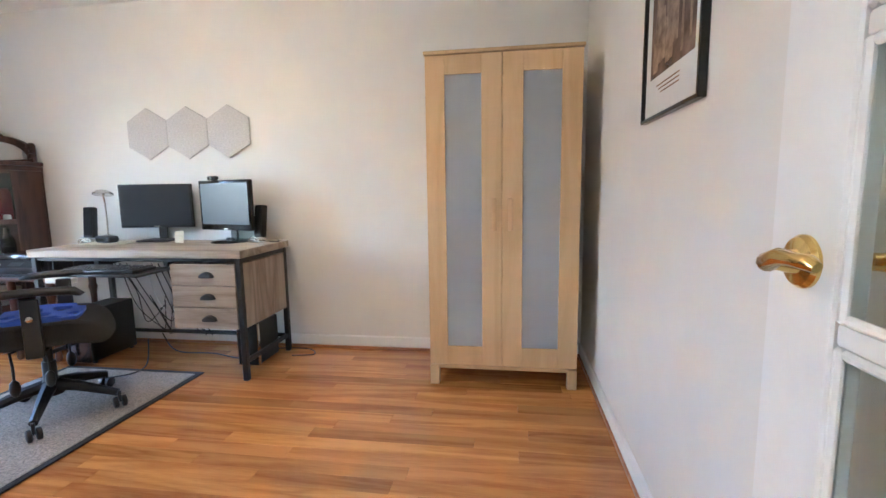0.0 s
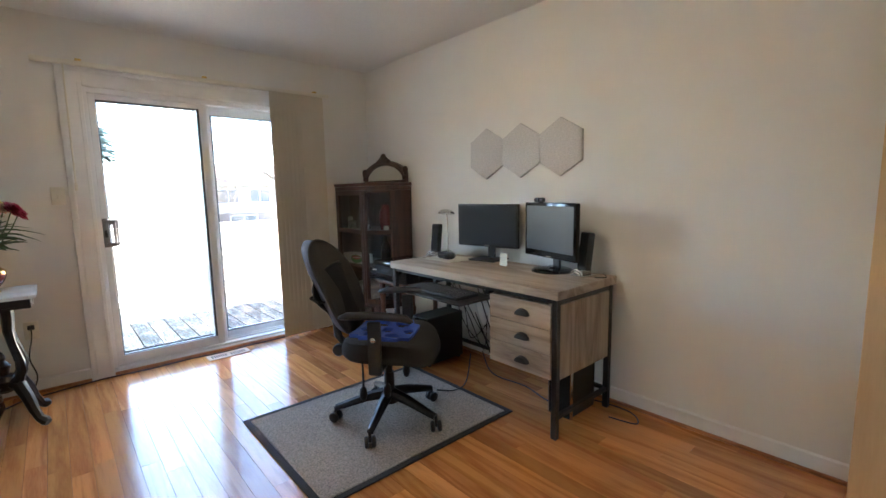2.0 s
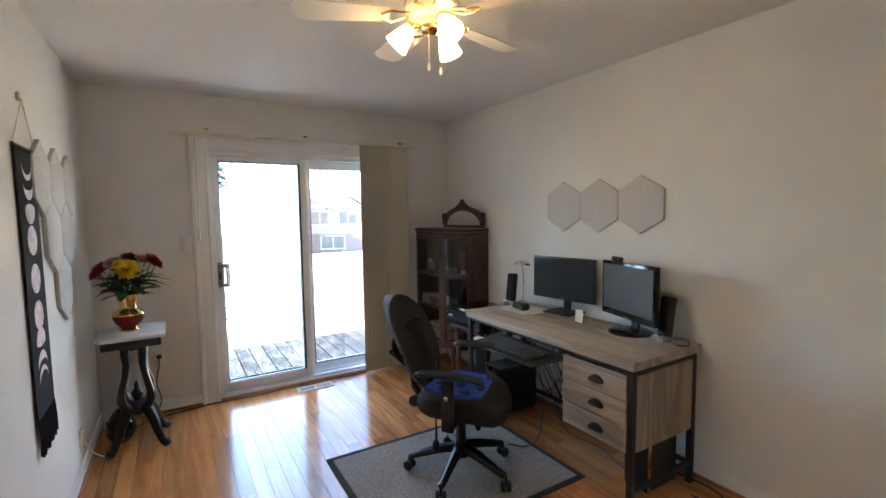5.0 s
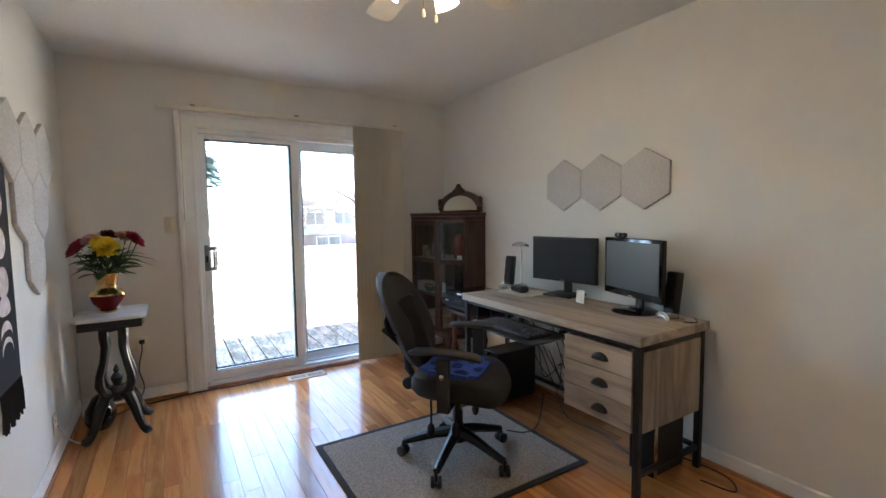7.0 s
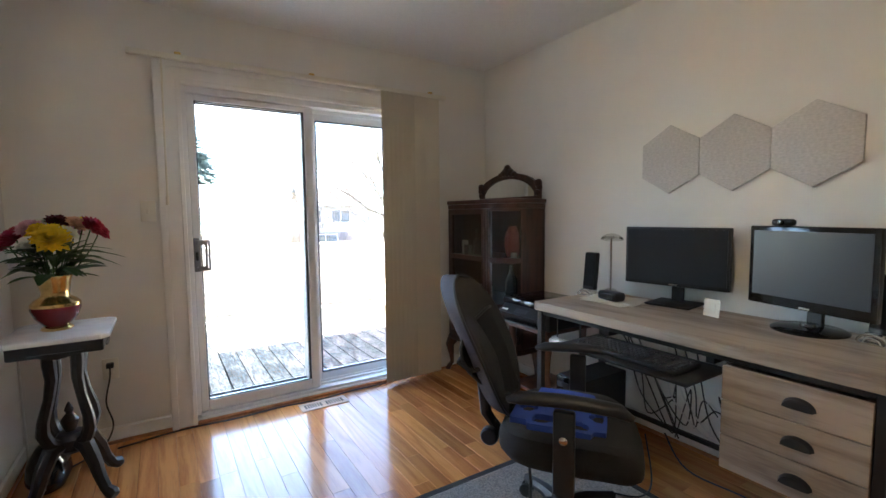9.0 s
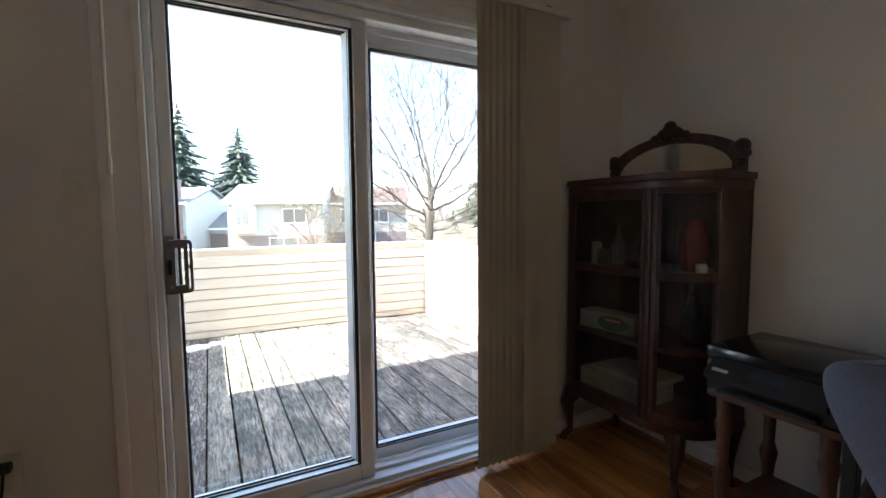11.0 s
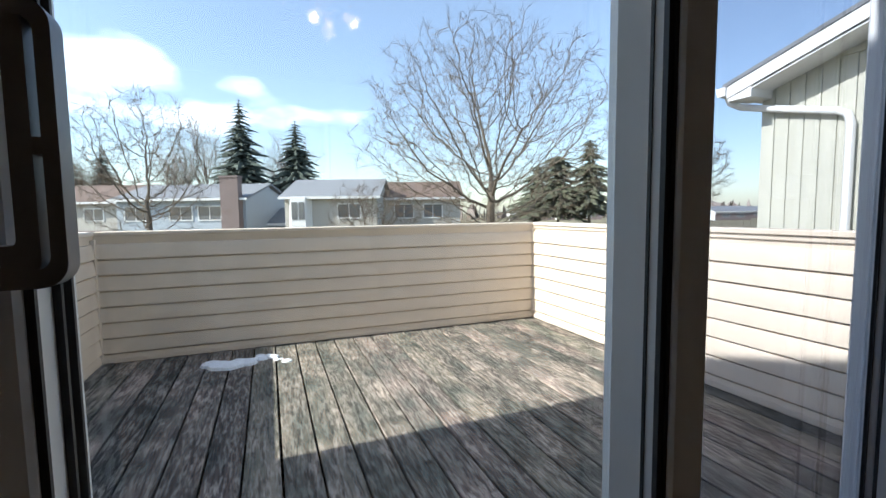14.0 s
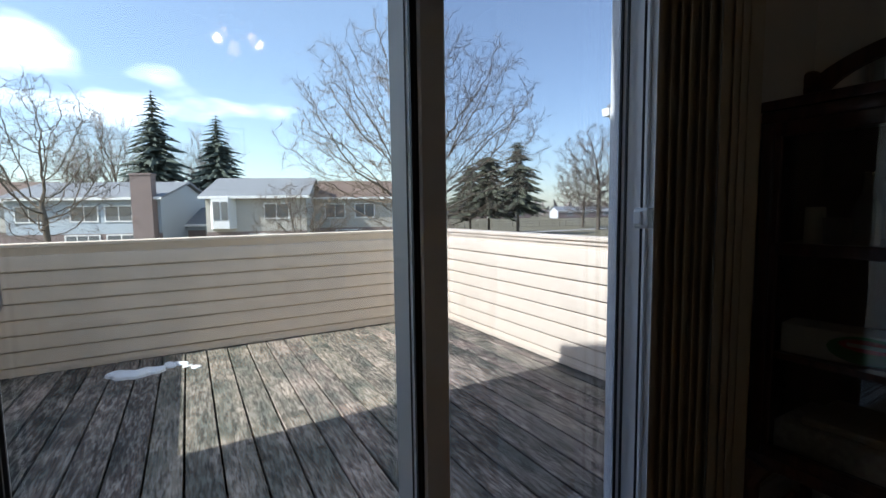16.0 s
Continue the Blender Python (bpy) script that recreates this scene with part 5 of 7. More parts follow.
    hoop = []
    for k in range(25):
        a = 2 * math.pi * k / 24
        y, z = 0.19 * math.cos(a), 0.72 + 0.155 * math.sin(a)
        hoop.append((-0.222 - 0.10 * (abs(y) / 0.19) ** 2 - 0.06 * math.sin(a), y, z))
    tube(b, hoop, 0.006, 6)
    lm = part("lumbar_hoop", b, BLACK, t)
    b = B()
    c0 = b.verts.new((-0.205, 0, 0.72))
    c1 = [b.verts.new(p) for p in hoop[:-1]]
    for k in range(24):
        b.faces.new((c0, c1[k], c1[(k + 1) % 24]))
    part("lumbar_mesh", b, MESHFAB, lm, "black mesh panel", 60)
    b = B()
    tube(b, [(-0.26, -0.19, 0.70), (-0.28, -0.225, 0.70), (-0.33, -0.21, 0.72), (-0.36, 0, 0.72), (-0.33, 0.21, 0.72), (-0.28, 0.225, 0.72), (-0.26, 0.19, 0.72)], 0.008, 6)
    part("lumbar_strap", b, MESHFAB, lm)
    for sgn in (-1, 1):
        y = sgn * 0.285
        b = B()
        bx(b, 0.0, y - 0.016, 0.37, 0.065, y + 0.016, 0.635, 0.008, 2)
        bx(b, 0.005, min(y, sgn * 0.08), 0.372, 0.06, max(y, sgn * 0.08), 0.392, 0.004)
        ar = part("arm_post", b, BLACK, t)
        b = B()
        lathe(b, [(0.013, 0.0), (0.013, 0.008), (0.008, 0.011)], (0, 0, 0), 14, Matrix.Translation((0.032, y + sgn * 0.016, 0.55)) @ Matrix.Rotation(radians(-90 * sgn), 4, "X"))
        part("button", b, CHROME, ar)
        b = B()
        n = 9
        path = [(-0.14 + 0.36 * i / n, y, 0.655 + 0.02 * math.sin(math.pi * i / n) - (0.03 if i == n else 0) - (0.012 if i == 0 else 0)) for i in range(n + 1)]
        tube(b, path, [0.018] + [0.034] * (n - 1) + [0.016], 12)
        for v in b.verts:
            v.co.z = 0.652 + (v.co.z - 0.652) * 0.55
        part("arm_pad", b, BLACK, ar, "", 60)
    return t


def seat_cushion():
    t = thing("seat_cushion", (-2.06, 1.87, 0.502), "blue moulded seat cushion with large holes", "cushion", rz=37)
    b = B()
    nx, ny = 15, 15
    holes = [(-0.06, -0.09, 0.036), (0.06, -0.10, 0.032), (-0.06, 0.09, 0.036), (0.06, 0.10, 0.032), (0.0, 0.0, 0.03), (-0.12, 0.0, 0.026), (0.12, 0.0, 0.028)]
    top = {}
    for i in range(nx + 1):
        for j in range(ny + 1):
            x, y = -0.18 + 0.34 * i / nx, -0.175 + 0.35 * j / ny
            r = math.hypot(x / 0.20, y / 0.21)
            z = 0.016 + 0.016 * (abs(y) / 0.175) ** 2 - 0.01 * max(0, x / 0.16)
            top[i, j] = b.verts.new((x, y, z))
    for i in range(nx):
        for j in range(ny):
            cx, cy = -0.18 + 0.34 * (i + 0.5) / nx, -0.175 + 0.35 * (j + 0.5) / ny
            if abs(cx) > 0.12 and abs(cy) > 0.13:
                continue
            if any((cx - hx) ** 2 + (cy - hy) ** 2 < hr ** 2 for hx, hy, hr in holes):
                continue
            b.faces.new((top[i, j], top[i + 1, j], top[i + 1, j + 1], top[i, j + 1]))
    bmesh.ops.delete(b, geom=[v for v in b.verts if not v.link_faces], context="VERTS")
    for _ in range(2):
        bmesh.ops.smooth_vert(b, verts=[v for v in b.verts if any(e.is_boundary for e in v.link_edges)], factor=0.5, use_axis_x=True, use_axis_y=True, use_axis_z=False)
    r = bmesh.ops.extrude_face_region(b, geom=b.faces[:])
    bmesh.ops.translate(b, verts=[v for v in r["geom"] if isinstance(v, bmesh.types.BMVert)], vec=(0, 0, -0.022))
    part("pad", b, BLUE, t, "", 60)


def rug():
    t = thing("rug", (0, 0, 0), "grey-beige looped rug with a dark border under the chair", "rug")
    x0, x1, y0, y1 = -2.60, -1.645, 1.243, 2.43
    b = B()
    bx(b, x0 + 0.035, y0 + 0.035, 0.001, x1 - 0.035, y1 - 0.035, 0.011, 0.003)
    part("field", b, RUGM, t)
    b = B()
    for a in ((x0, y0, x1, y0 + 0.035), (x0, y1 - 0.035, x1, y1), (x0, y0 + 0.035, x0 + 0.035, y1 - 0.035), (x1 - 0.035, y0 + 0.035, x1, y1 - 0.035)):
        bx(b, a[0], a[1], 0.001, a[2], a[3], 0.009, 0.003)
    part("border", b, RUGEDGE, t)


wardrobe()
desk()
keyboard()
monitor("wide black flat monitor, switched off", (-2.225, 2.845, DT), 8, 0.505, 0.30, 0.245, SCREEN, 0.012, 0.22)
monitor("glossy black square monitor, switched off", (-1.65, 2.775, DT), -16, 0.47, 0.33, 0.245, SCREEN2, 0.02, 0, True)
webcam()
desk_speaker((-2.655, 2.73, DT), 8)
desk_speaker((-1.43, 2.79, DT), -16)
desk_lamp()
desk_clutter()
pc_tower()
subwoofer()
office_chair()
seat_cushion()
rug()


# ---- curio cabinet ----
def curio_cabinet():
    t = thing("curio_cabinet", (0, 0, 0), "dark mahogany curio cabinet with curved glass and a mirror on top", "cabinet")
    x0, x1, yf, yb = -3.905, -3.235, 2.575, 2.95
    plan = [(x0, yf), (-3.44, yf), (-3.365, yf + 0.012), (-3.31, yf + 0.042), (-3.265, yf + 0.088), (x1, yf + 0.15), (x1, yb), (x0, yb)]
    mid = (-3.57, 2.77)

    def grown(g):
        return [(mid[0] + (u - mid[0]) * (1 + g), min(mid[1] + (v - mid[1]) * (1 + g), yb)) for u, v in plan]
    for nm, z0, z1, g in (("top", 1.315, 1.345, 0.035), ("cornice", 1.28, 1.315, 0.01), ("shelf", 0.915, 0.935, -0.02), ("shelf", 0.60, 0.618, -0.02), ("bottom", 0.255, 0.295, 0.015)):
        b = B()
        prism(b, grown(g), z0, z1, "z", bev=0.006 if g > 0 else 0.0)
        part(nm, b, MAHOG, t)
    b = B()
    bx(b, x0, yb - 0.012, 0.295, x1, yb, 1.28)
    part("back", b, MAHOG, t)
    for a, c, y in ((x1 - 0.018, x1, yf + 0.152), (x0, x0 + 0.016, yf + 0.03)):
        b = B()
        bx(b, a, y, 0.295, c, yb - 0.012, 1.28, 0.002)
        part("side_panel", b, MAHOG, t)
    for a, c, y in ((x0 - 0.002, x0 + 0.034, yf - 0.004), (-3.455, -3.425, yf - 0.006), (-3.425, -3.40, yf - 0.002)):
        b = B()
        bx(b, a, y, 0.295, c, y + 0.032, 1.28, 0.005, 2)
        part("post", b, MAHOG, t)
    b = B()
    bx(b, x0 + 0.034, yf - 0.008, 1.24, -3.455, yf + 0.014, 1.28, 0.003)
    bx(b, x0 + 0.034, yf - 0.008, 0.295, -3.455, yf + 0.014, 0.335, 0.003)
    bx(b, x0 + 0.034, yf - 0.010, 0.905, -3.455, yf + 0.016, 0.94, 0.003)
    bx(b, x0 + 0.034, yf - 0.008, 0.335, x0 + 0.052, yf + 0.014, 1.24, 0.003)
    bx(b, -3.473, yf - 0.008, 0.335, -3.455, yf + 0.014, 1.24, 0.003)
    dr = part("door", b, MAHOG, t)
    b = B()
    bx(b, x0 + 0.034, yf + 0.004, 0.335, -3.455, yf + 0.007, 1.24)
    g = part("pane", b, CABGLASS, dr, "clear glass pane", 0)
    g.visible_shadow = False
    b = B()
    bow = plan[2:6]
    for z0, z1 in ((0.335, 0.905), (0.94, 1.26)):
        for (u0, v0), (u1, v1) in zip([(-3.40, yf + 0.008)] + bow, bow):
            b.faces.new([b.verts.new(p) for p in ((u0, v0, z0), (u1, v1, z0), (u1, v1, z1), (u0, v0, z1))])
    bmesh.ops.remove_doubles(b, verts=b.verts, dist=0.0005)
    g = part("curved_pane", b, CABGLASS, t, "bowed glass side pane")
    g.visible_shadow = False
    pts = [(-3.40, yf + 0.0)] + bow
    for z0, z1 in ((0.905, 0.94), (0.295, 0.335), (1.26, 1.28)):
        b = B()
        inner = [(mid[0] + (u - mid[0]) * 0.94, mid[1] + (v - mid[1]) * 0.94) for u, v in pts]
        prism(b, pts + inner[::-1], z0, z1, "z")
        part("curved_rail", b, MAHOG, t)
    for sx, sy, px, py in ((-1, -1, x0 + 0.02, yf + 0.02), (1, -1, -3.335, yf + 0.06), (-1, 1, x0 + 0.03, yb - 0.04), (1, 1, x1 - 0.03, yb - 0.04)):
        b = B()
        k = 0.05 if sy < 0 else 0.0
        q = 0.7071
        pts3 = [(px, py, 0.258), (px + sx * k * 0.55 * q, py - k * 0.55 * q, 0.20), (px + sx * k * 0.3 * q, py - k * 0.3 * q, 0.12), (px + sx * k * 0.2 * q, py - k * 0.2 * q, 0.06), (px + sx * k * 0.7 * q, py - k * 0.7 * q, 0.025), (px + sx * k * 0.9 * q, py - k * 0.9 * q, 0.0)]
        tube(b, pts3, [0.045, 0.034, 0.02, 0.015, 0.018, 0.022], 10)
        part("leg", b, MAHOG, t)
    # mirror crest
    b = B()
    n = 24
    outer, inner = [], []
    cx, hw = -3.60, 0.345
    for k in range(n + 1):
        u = -1 + 2 * k / n
        outer.append((cx + hw * u, 1.365 + 0.205 * math.sqrt(max(0.0, 1 - 0.80 * u * u)) - 0.02))
        inner.append((cx + (hw - 0.05) * u, 1.365 + 0.15 * math.sqrt(max(0.0, 1 - 0.93 * u * u)) - 0.01))
    prism(b, [(cx - hw, 1.346)] + outer + [(cx + hw, 1.346)] + [(cx + hw - 0.05, 1.346)] + inner[::-1] + [(cx - hw + 0.05, 1.346)], yb - 0.04, yb - 0.012, "y")
    fr = part("mirror_frame", b, MAHOG, t, "carved arched mirror frame")
    b = B()
    bx(b, cx - hw + 0.05, yb - 0.04, 1.346, cx + hw - 0.05, yb - 0.012, 1.368)
    rng = random.Random(8)
    for u, z, r in ((0, 1.565, 0.042), (-0.035, 1.553, 0.03), (0.035, 1.553, 0.03), (0.0, 1.59, 0.026), (-0.075, 1.54, 0.022), (0.075, 1.54, 0.022), (-0.33, 1.455, 0.032), (0.33, 1.455, 0.032), (-0.345, 1.425, 0.02), (0.345, 1.425, 0.02), (-0.325, 1.39, 0.022), (0.325, 1.39, 0.022)):
        lathe(b, [(r * 0.3, -0.014), (r, -0.008), (r, 0.006), (r * 0.75, 0.018), (r * 0.3, 0.022)], (0, 0, 0), 14, Matrix.Translation((cx + u, yb - 0.034, z)) @ Matrix.Rotation(radians(90), 4, "X"))
    part("carving", b, MAHOG, fr)
    b = B()
    prism(b, inner + [(cx + hw - 0.05, 1.36), (cx - hw + 0.05, 1.36)], yb - 0.03, yb - 0.026, "y")
    part("mirror", b, MIRROR, fr, "silvered mirror glass", 0)
    # contents, each resting on a shelf
    def vessel(name, x, y, z, prof, m, label, cat):
        b = B()
        lathe(b, prof, (0, 0, 0), 18)
        o = solid(name, b, m, label, cat)
        o.location = (x, y, z)
    vessel("candle", -3.80, 2.66, 0.936, [(0.022, 0), (0.024, 0.005), (0.024, 0.10), (0.02, 0.105)], IVORY, "cream pillar candle in the curio cabinet", "candle")
    vessel("glass_bottle", -3.70, 2.70, 0.936, [(0.03, 0), (0.032, 0.01), (0.032, 0.10), (0.012, 0.14), (0.011, 0.19), (0.014, 0.195)], CRYSTAL, "clear glass bottle in the curio cabinet", "bottle")
    vessel("glass_bottle", -3.60, 2.72, 0.936, [(0.032, 0), (0.034, 0.01), (0.034, 0.08), (0.012, 0.12), (0.011, 0.165), (0.013, 0.17)], CRYSTAL, "clear glass bottle in the curio cabinet", "bottle")
    vessel("glass_bowl", -3.56, 2.65, 0.936, [(0.02, 0), (0.022, 0.006), (0.012, 0.014), (0.04, 0.04), (0.046, 0.055), (0.044, 0.055)], CRYSTAL, "small crystal bowl in the curio cabinet", "bowl")
    vessel("tumbler", -3.745, 2.65, 0.936, [(0.028, 0), (0.03, 0.004), (0.033, 0.075), (0.031, 0.075)], CRYSTAL, "clear drinking glass in the curio cabinet", "glass")
    vessel("china_cup", -3.50, 2.64, 0.936, [(0.018, 0), (0.02, 0.004), (0.032, 0.04), (0.034, 0.045), (0.031, 0.045)], MARBLE, "white china cup in the curio cabinet", "cup")
    vessel("red_vase", -3.36, 2.76, 0.936, [(0.04, 0), (0.05, 0.02), (0.062, 0.09), (0.055, 0.15), (0.035, 0.20), (0.03, 0.22)], REDGLASS, "dark red glass vase in the curio cabinet", "vase")
    vessel("white_jar", -3.30, 2.72, 0.936, [(0.02, 0), (0.022, 0.004), (0.022, 0.03), (0.016, 0.036)], MARBLE, "small white jar in the curio cabinet", "jar")
    vessel("dark_bottle", -3.35, 2.74, 0.619, [(0.04, 0), (0.042, 0.01), (0.042, 0.16), (0.018, 0.21), (0.016, 0.26)], GLOSSBLACK, "dark bottle in the curio cabinet", "bottle")
    bxs = thing("food_box", (-3.70, 2.66, 0.619), "white and green printed card box on the middle shelf", "box", rz=6)
    b = B()
    bx(b, -0.15, -0.045, 0.0, 0.15, 0.06, 0.085, 0.002)
    part("carton", b, CARD, bxs)
    b = B()
    n = 16
    prism(b, [(0.04 + 0.085 * math.cos(2 * math.pi * k / n), 0.042 + 0.038 * math.sin(2 * math.pi * k / n)) for k in range(n)], -0.0462, -0.0452, "y")
    part("green_panel", b, GREENC, bxs)
    b = B()
    prism(b, [(0.04 + 0.06 * math.cos(2 * math.pi * k / n), 0.055 + 0.017 * math.sin(2 * math.pi * k / n)) for k in range(n)], -0.0474, -0.0464, "y")
    part("red_panel", b, REDC, bxs)
    b = B()
    bx(b, -0.002, -0.0486, 0.05, 0.082, -0.0476, 0.06)
    part("lettering", b, CARD, bxs)
    b = B()
    bx(b, -3.86, 2.62, 0.296, -3.50, 2.86, 0.40, 0.004)
    solid("linen_box", b, PATTERNED, "white patterned storage box on the bottom shelf", "box")
    b = B()
    bx(b, -3.80, 2.64, 0.401, -3.46, 2.88, 0.425, 0.006)
    solid("folded_cloth", b, PAPER, "folded cream cloth on the storage box", "cloth")


CABGLASS = glass("cabinet glass", (0.80, 0.82, 0.82), 1.3)
CRYSTAL = mat("clear crystal", (0.85, 0.88, 0.88), 0.05, grain=0.02)
CRYSTAL.node_tree.nodes["Principled BSDF"].inputs["Transmission Weight"].default_value = 0.85
REDGLASS = mat("dark red glass", (0.16, 0.012, 0.014), 0.12, grain=0.1)
PATTERNED = mat("patterned white card", (0.66, 0.66, 0.64), 0.7, grain=0.35, scale=45)
curio_cabinet()


# ---- printer on its stand ----
def printer():
    t = thing("printer_stand", (-2.92, 2.66, 0), "small reddish wooden stand with turned legs", "table")
    b = B()
    bx(b, -0.19, -0.19, 0.545, 0.19, 0.19, 0.57, 0.006, 2)
    part("top", b, WALNUT, t)
    for sx in (-1, 1):
        for sy in (-1, 1):
            b = B()
            lathe(b, [(0.012, 0.0), (0.02, 0.02), (0.015, 0.08), (0.026, 0.12), (0.016, 0.15), (0.022, 0.22), (0.03, 0.27), (0.018, 0.31), (0.02, 0.40), (0.028, 0.45), (0.022, 0.47), (0.024, 0.545)], (sx * 0.15, sy * 0.15, 0), 14)
            part("leg", b, WALNUT, t)
    b = B()
    bx(b, -0.16, -0.16, 0.16, 0.16, 0.16, 0.178, 0.004)
    part("shelf", b, WALNUT, t)
    p = thing("printer", (-2.915, 2.64, 0.571), "black multifunction printer with a control panel", "printer")
    b = B()
    bx(b, -0.20, -0.17, 0.0, 0.20, 0.17, 0.11, 0.012, 2)
    part("body", b, BLACK, p)
    b = B()
    bx(b, -0.205, -0.175, 0.112, 0.205, 0.175, 0.155, 0.014, 2)
    lid = part("scanner_lid", b, GLOSSBLACK, p)
    b = B()
    prism(b, [(-0.235, 0.075), (-0.172, 0.118), (-0.172, 0.085), (-0.225, 0.055)], -0.17, 0.17, "x")
    cp = part("control_panel", b, BLACK, p)
    b = B()
    prism(b, [(-0.222, 0.087), (-0.195, 0.1055), (-0.194, 0.104), (-0.221, 0.0855)], -0.04, 0.06, "x", m=Matrix.Translation((0, -0.001, 0.0015)))
    part("display", b, SCREEN2, cp)
    b = B()
    prism(b, [(-0.222, 0.087), (-0.212, 0.094), (-0.211, 0.0925), (-0.221, 0.0855)], -0.15, -0.10, "x", m=Matrix.Translation((0, -0.001, 0.0015)))
    part("label_plate", b, IVORY, cp, "small pale maker's label")
    b = B()
    bx(b, -0.14, -0.215, 0.012, 0.14, -0.171, 0.024, 0.003)
    part("paper_tray", b, BLACK, p)


printer()


# ---- side table with flowers ----
def side_table():
    t = thing("side_table", (-3.47, 0.27, 0), "ebonised Victorian side table with a white marble top", "table")
    b = B()
    c = 0.03
    w, d = 0.20, 0.18
    prism(b, [(-w + c, -d), (w - c, -d), (w, -d + c), (w, d - c), (w - c, d), (-w + c, d), (-w, d - c), (-w, -d + c)], 0.735, 0.757, "z", bev=0.006)
    part("marble_top", b, MARBLE, t, "white marble slab with clipped corners")
    b = B()
    bx(b, -0.175, -0.155, 0.682, 0.175, 0.155, 0.734, 0.004)
    for s_ in (-1, 1):
        prism(b, [(-0.10, 0.695), (-0.05, 0.675), (0.0, 0.668), (0.05, 0.675), (0.10, 0.695)], s_ * 0.15 - 0.008, s_ * 0.15 + 0.008, "y")
        prism(b, [(-0.09, 0.695), (-0.04, 0.675), (0.0, 0.668), (0.04, 0.675), (0.09, 0.695)], s_ * 0.17 - 0.008, s_ * 0.17 + 0.008, "x")
    part("apron", b, EBONY, t)
    for k in range(4):
        a = radians(45 + 90 * k)
        cx, sy = math.cos(a), math.sin(a)
        b = B()
        prof = [(0.066, 0.68), (0.068, 0.62), (0.062, 0.55), (0.078, 0.47), (0.108, 0.38), (0.112, 0.33), (0.09, 0.28), (0.045, 0.25)]
        tube(b, [(r * cx, r * sy, z) for r, z in prof], [0.026, 0.026, 0.023, 0.02, 0.022, 0.026, 0.026, 0.022], 8)
        part("upright", b, EBONY, t)
        b = B()
        prof = [(0.03, 0.25), (0.085, 0.24), (0.125, 0.17), (0.15, 0.10), (0.18, 0.05), (0.21, 0.034), (0.225, 0.026)]
        tube(b, [(r * cx, r * sy, z) for r, z in prof], [0.03, 0.034, 0.03, 0.025, 0.023, 0.028, 0.02], 8)
        part("foot", b, EBONY, t)
    b = B()
    lathe(b, [(0.03, 0.20), (0.055, 0.22), (0.06, 0.27), (0.045, 0.295), (0.02, 0.30), (0.03, 0.33), (0.034, 0.35), (0.02, 0.37), (0.012, 0.38), (0.018, 0.395), (0.008, 0.42), (0.002, 0.43)], (0, 0, 0), 18)
    part("finial", b, EBONY, t, "turned centre finial")


def vase():
    t = thing("vase", (-3.49, 0.25, 0.7575), "gold and deep red glass vase", "vase")
    b = B()
    lathe(b, [(0.054, 0.0), (0.058, 0.004), (0.054, 0.012), (0.04, 0.02)], (0, 0, 0), 32)
    part("foot", b, GILT, t, "gold foot ring")
    b = B()
    lathe(b, [(0.089, 0.105), (0.088, 0.118), (0.072, 0.134), (0.054, 0.145), (0.049, 0.155), (0.048, 0.165), (0.051, 0.175), (0.062, 0.225), (0.069, 0.238), (0.063, 0.236), (0.049, 0.178), (0.045, 0.16)], (0, 0, 0), 32, caps=False)
    part("gilding", b, GILT, t, "worn gold neck")
    b = B()
    lathe(b, [(0.04, 0.018), (0.055, 0.03), (0.077, 0.06), (0.088, 0.09), (0.089, 0.105)], (0, 0, 0), 32)
    part("body", b, REDGLASS, t, "deep red glass body")


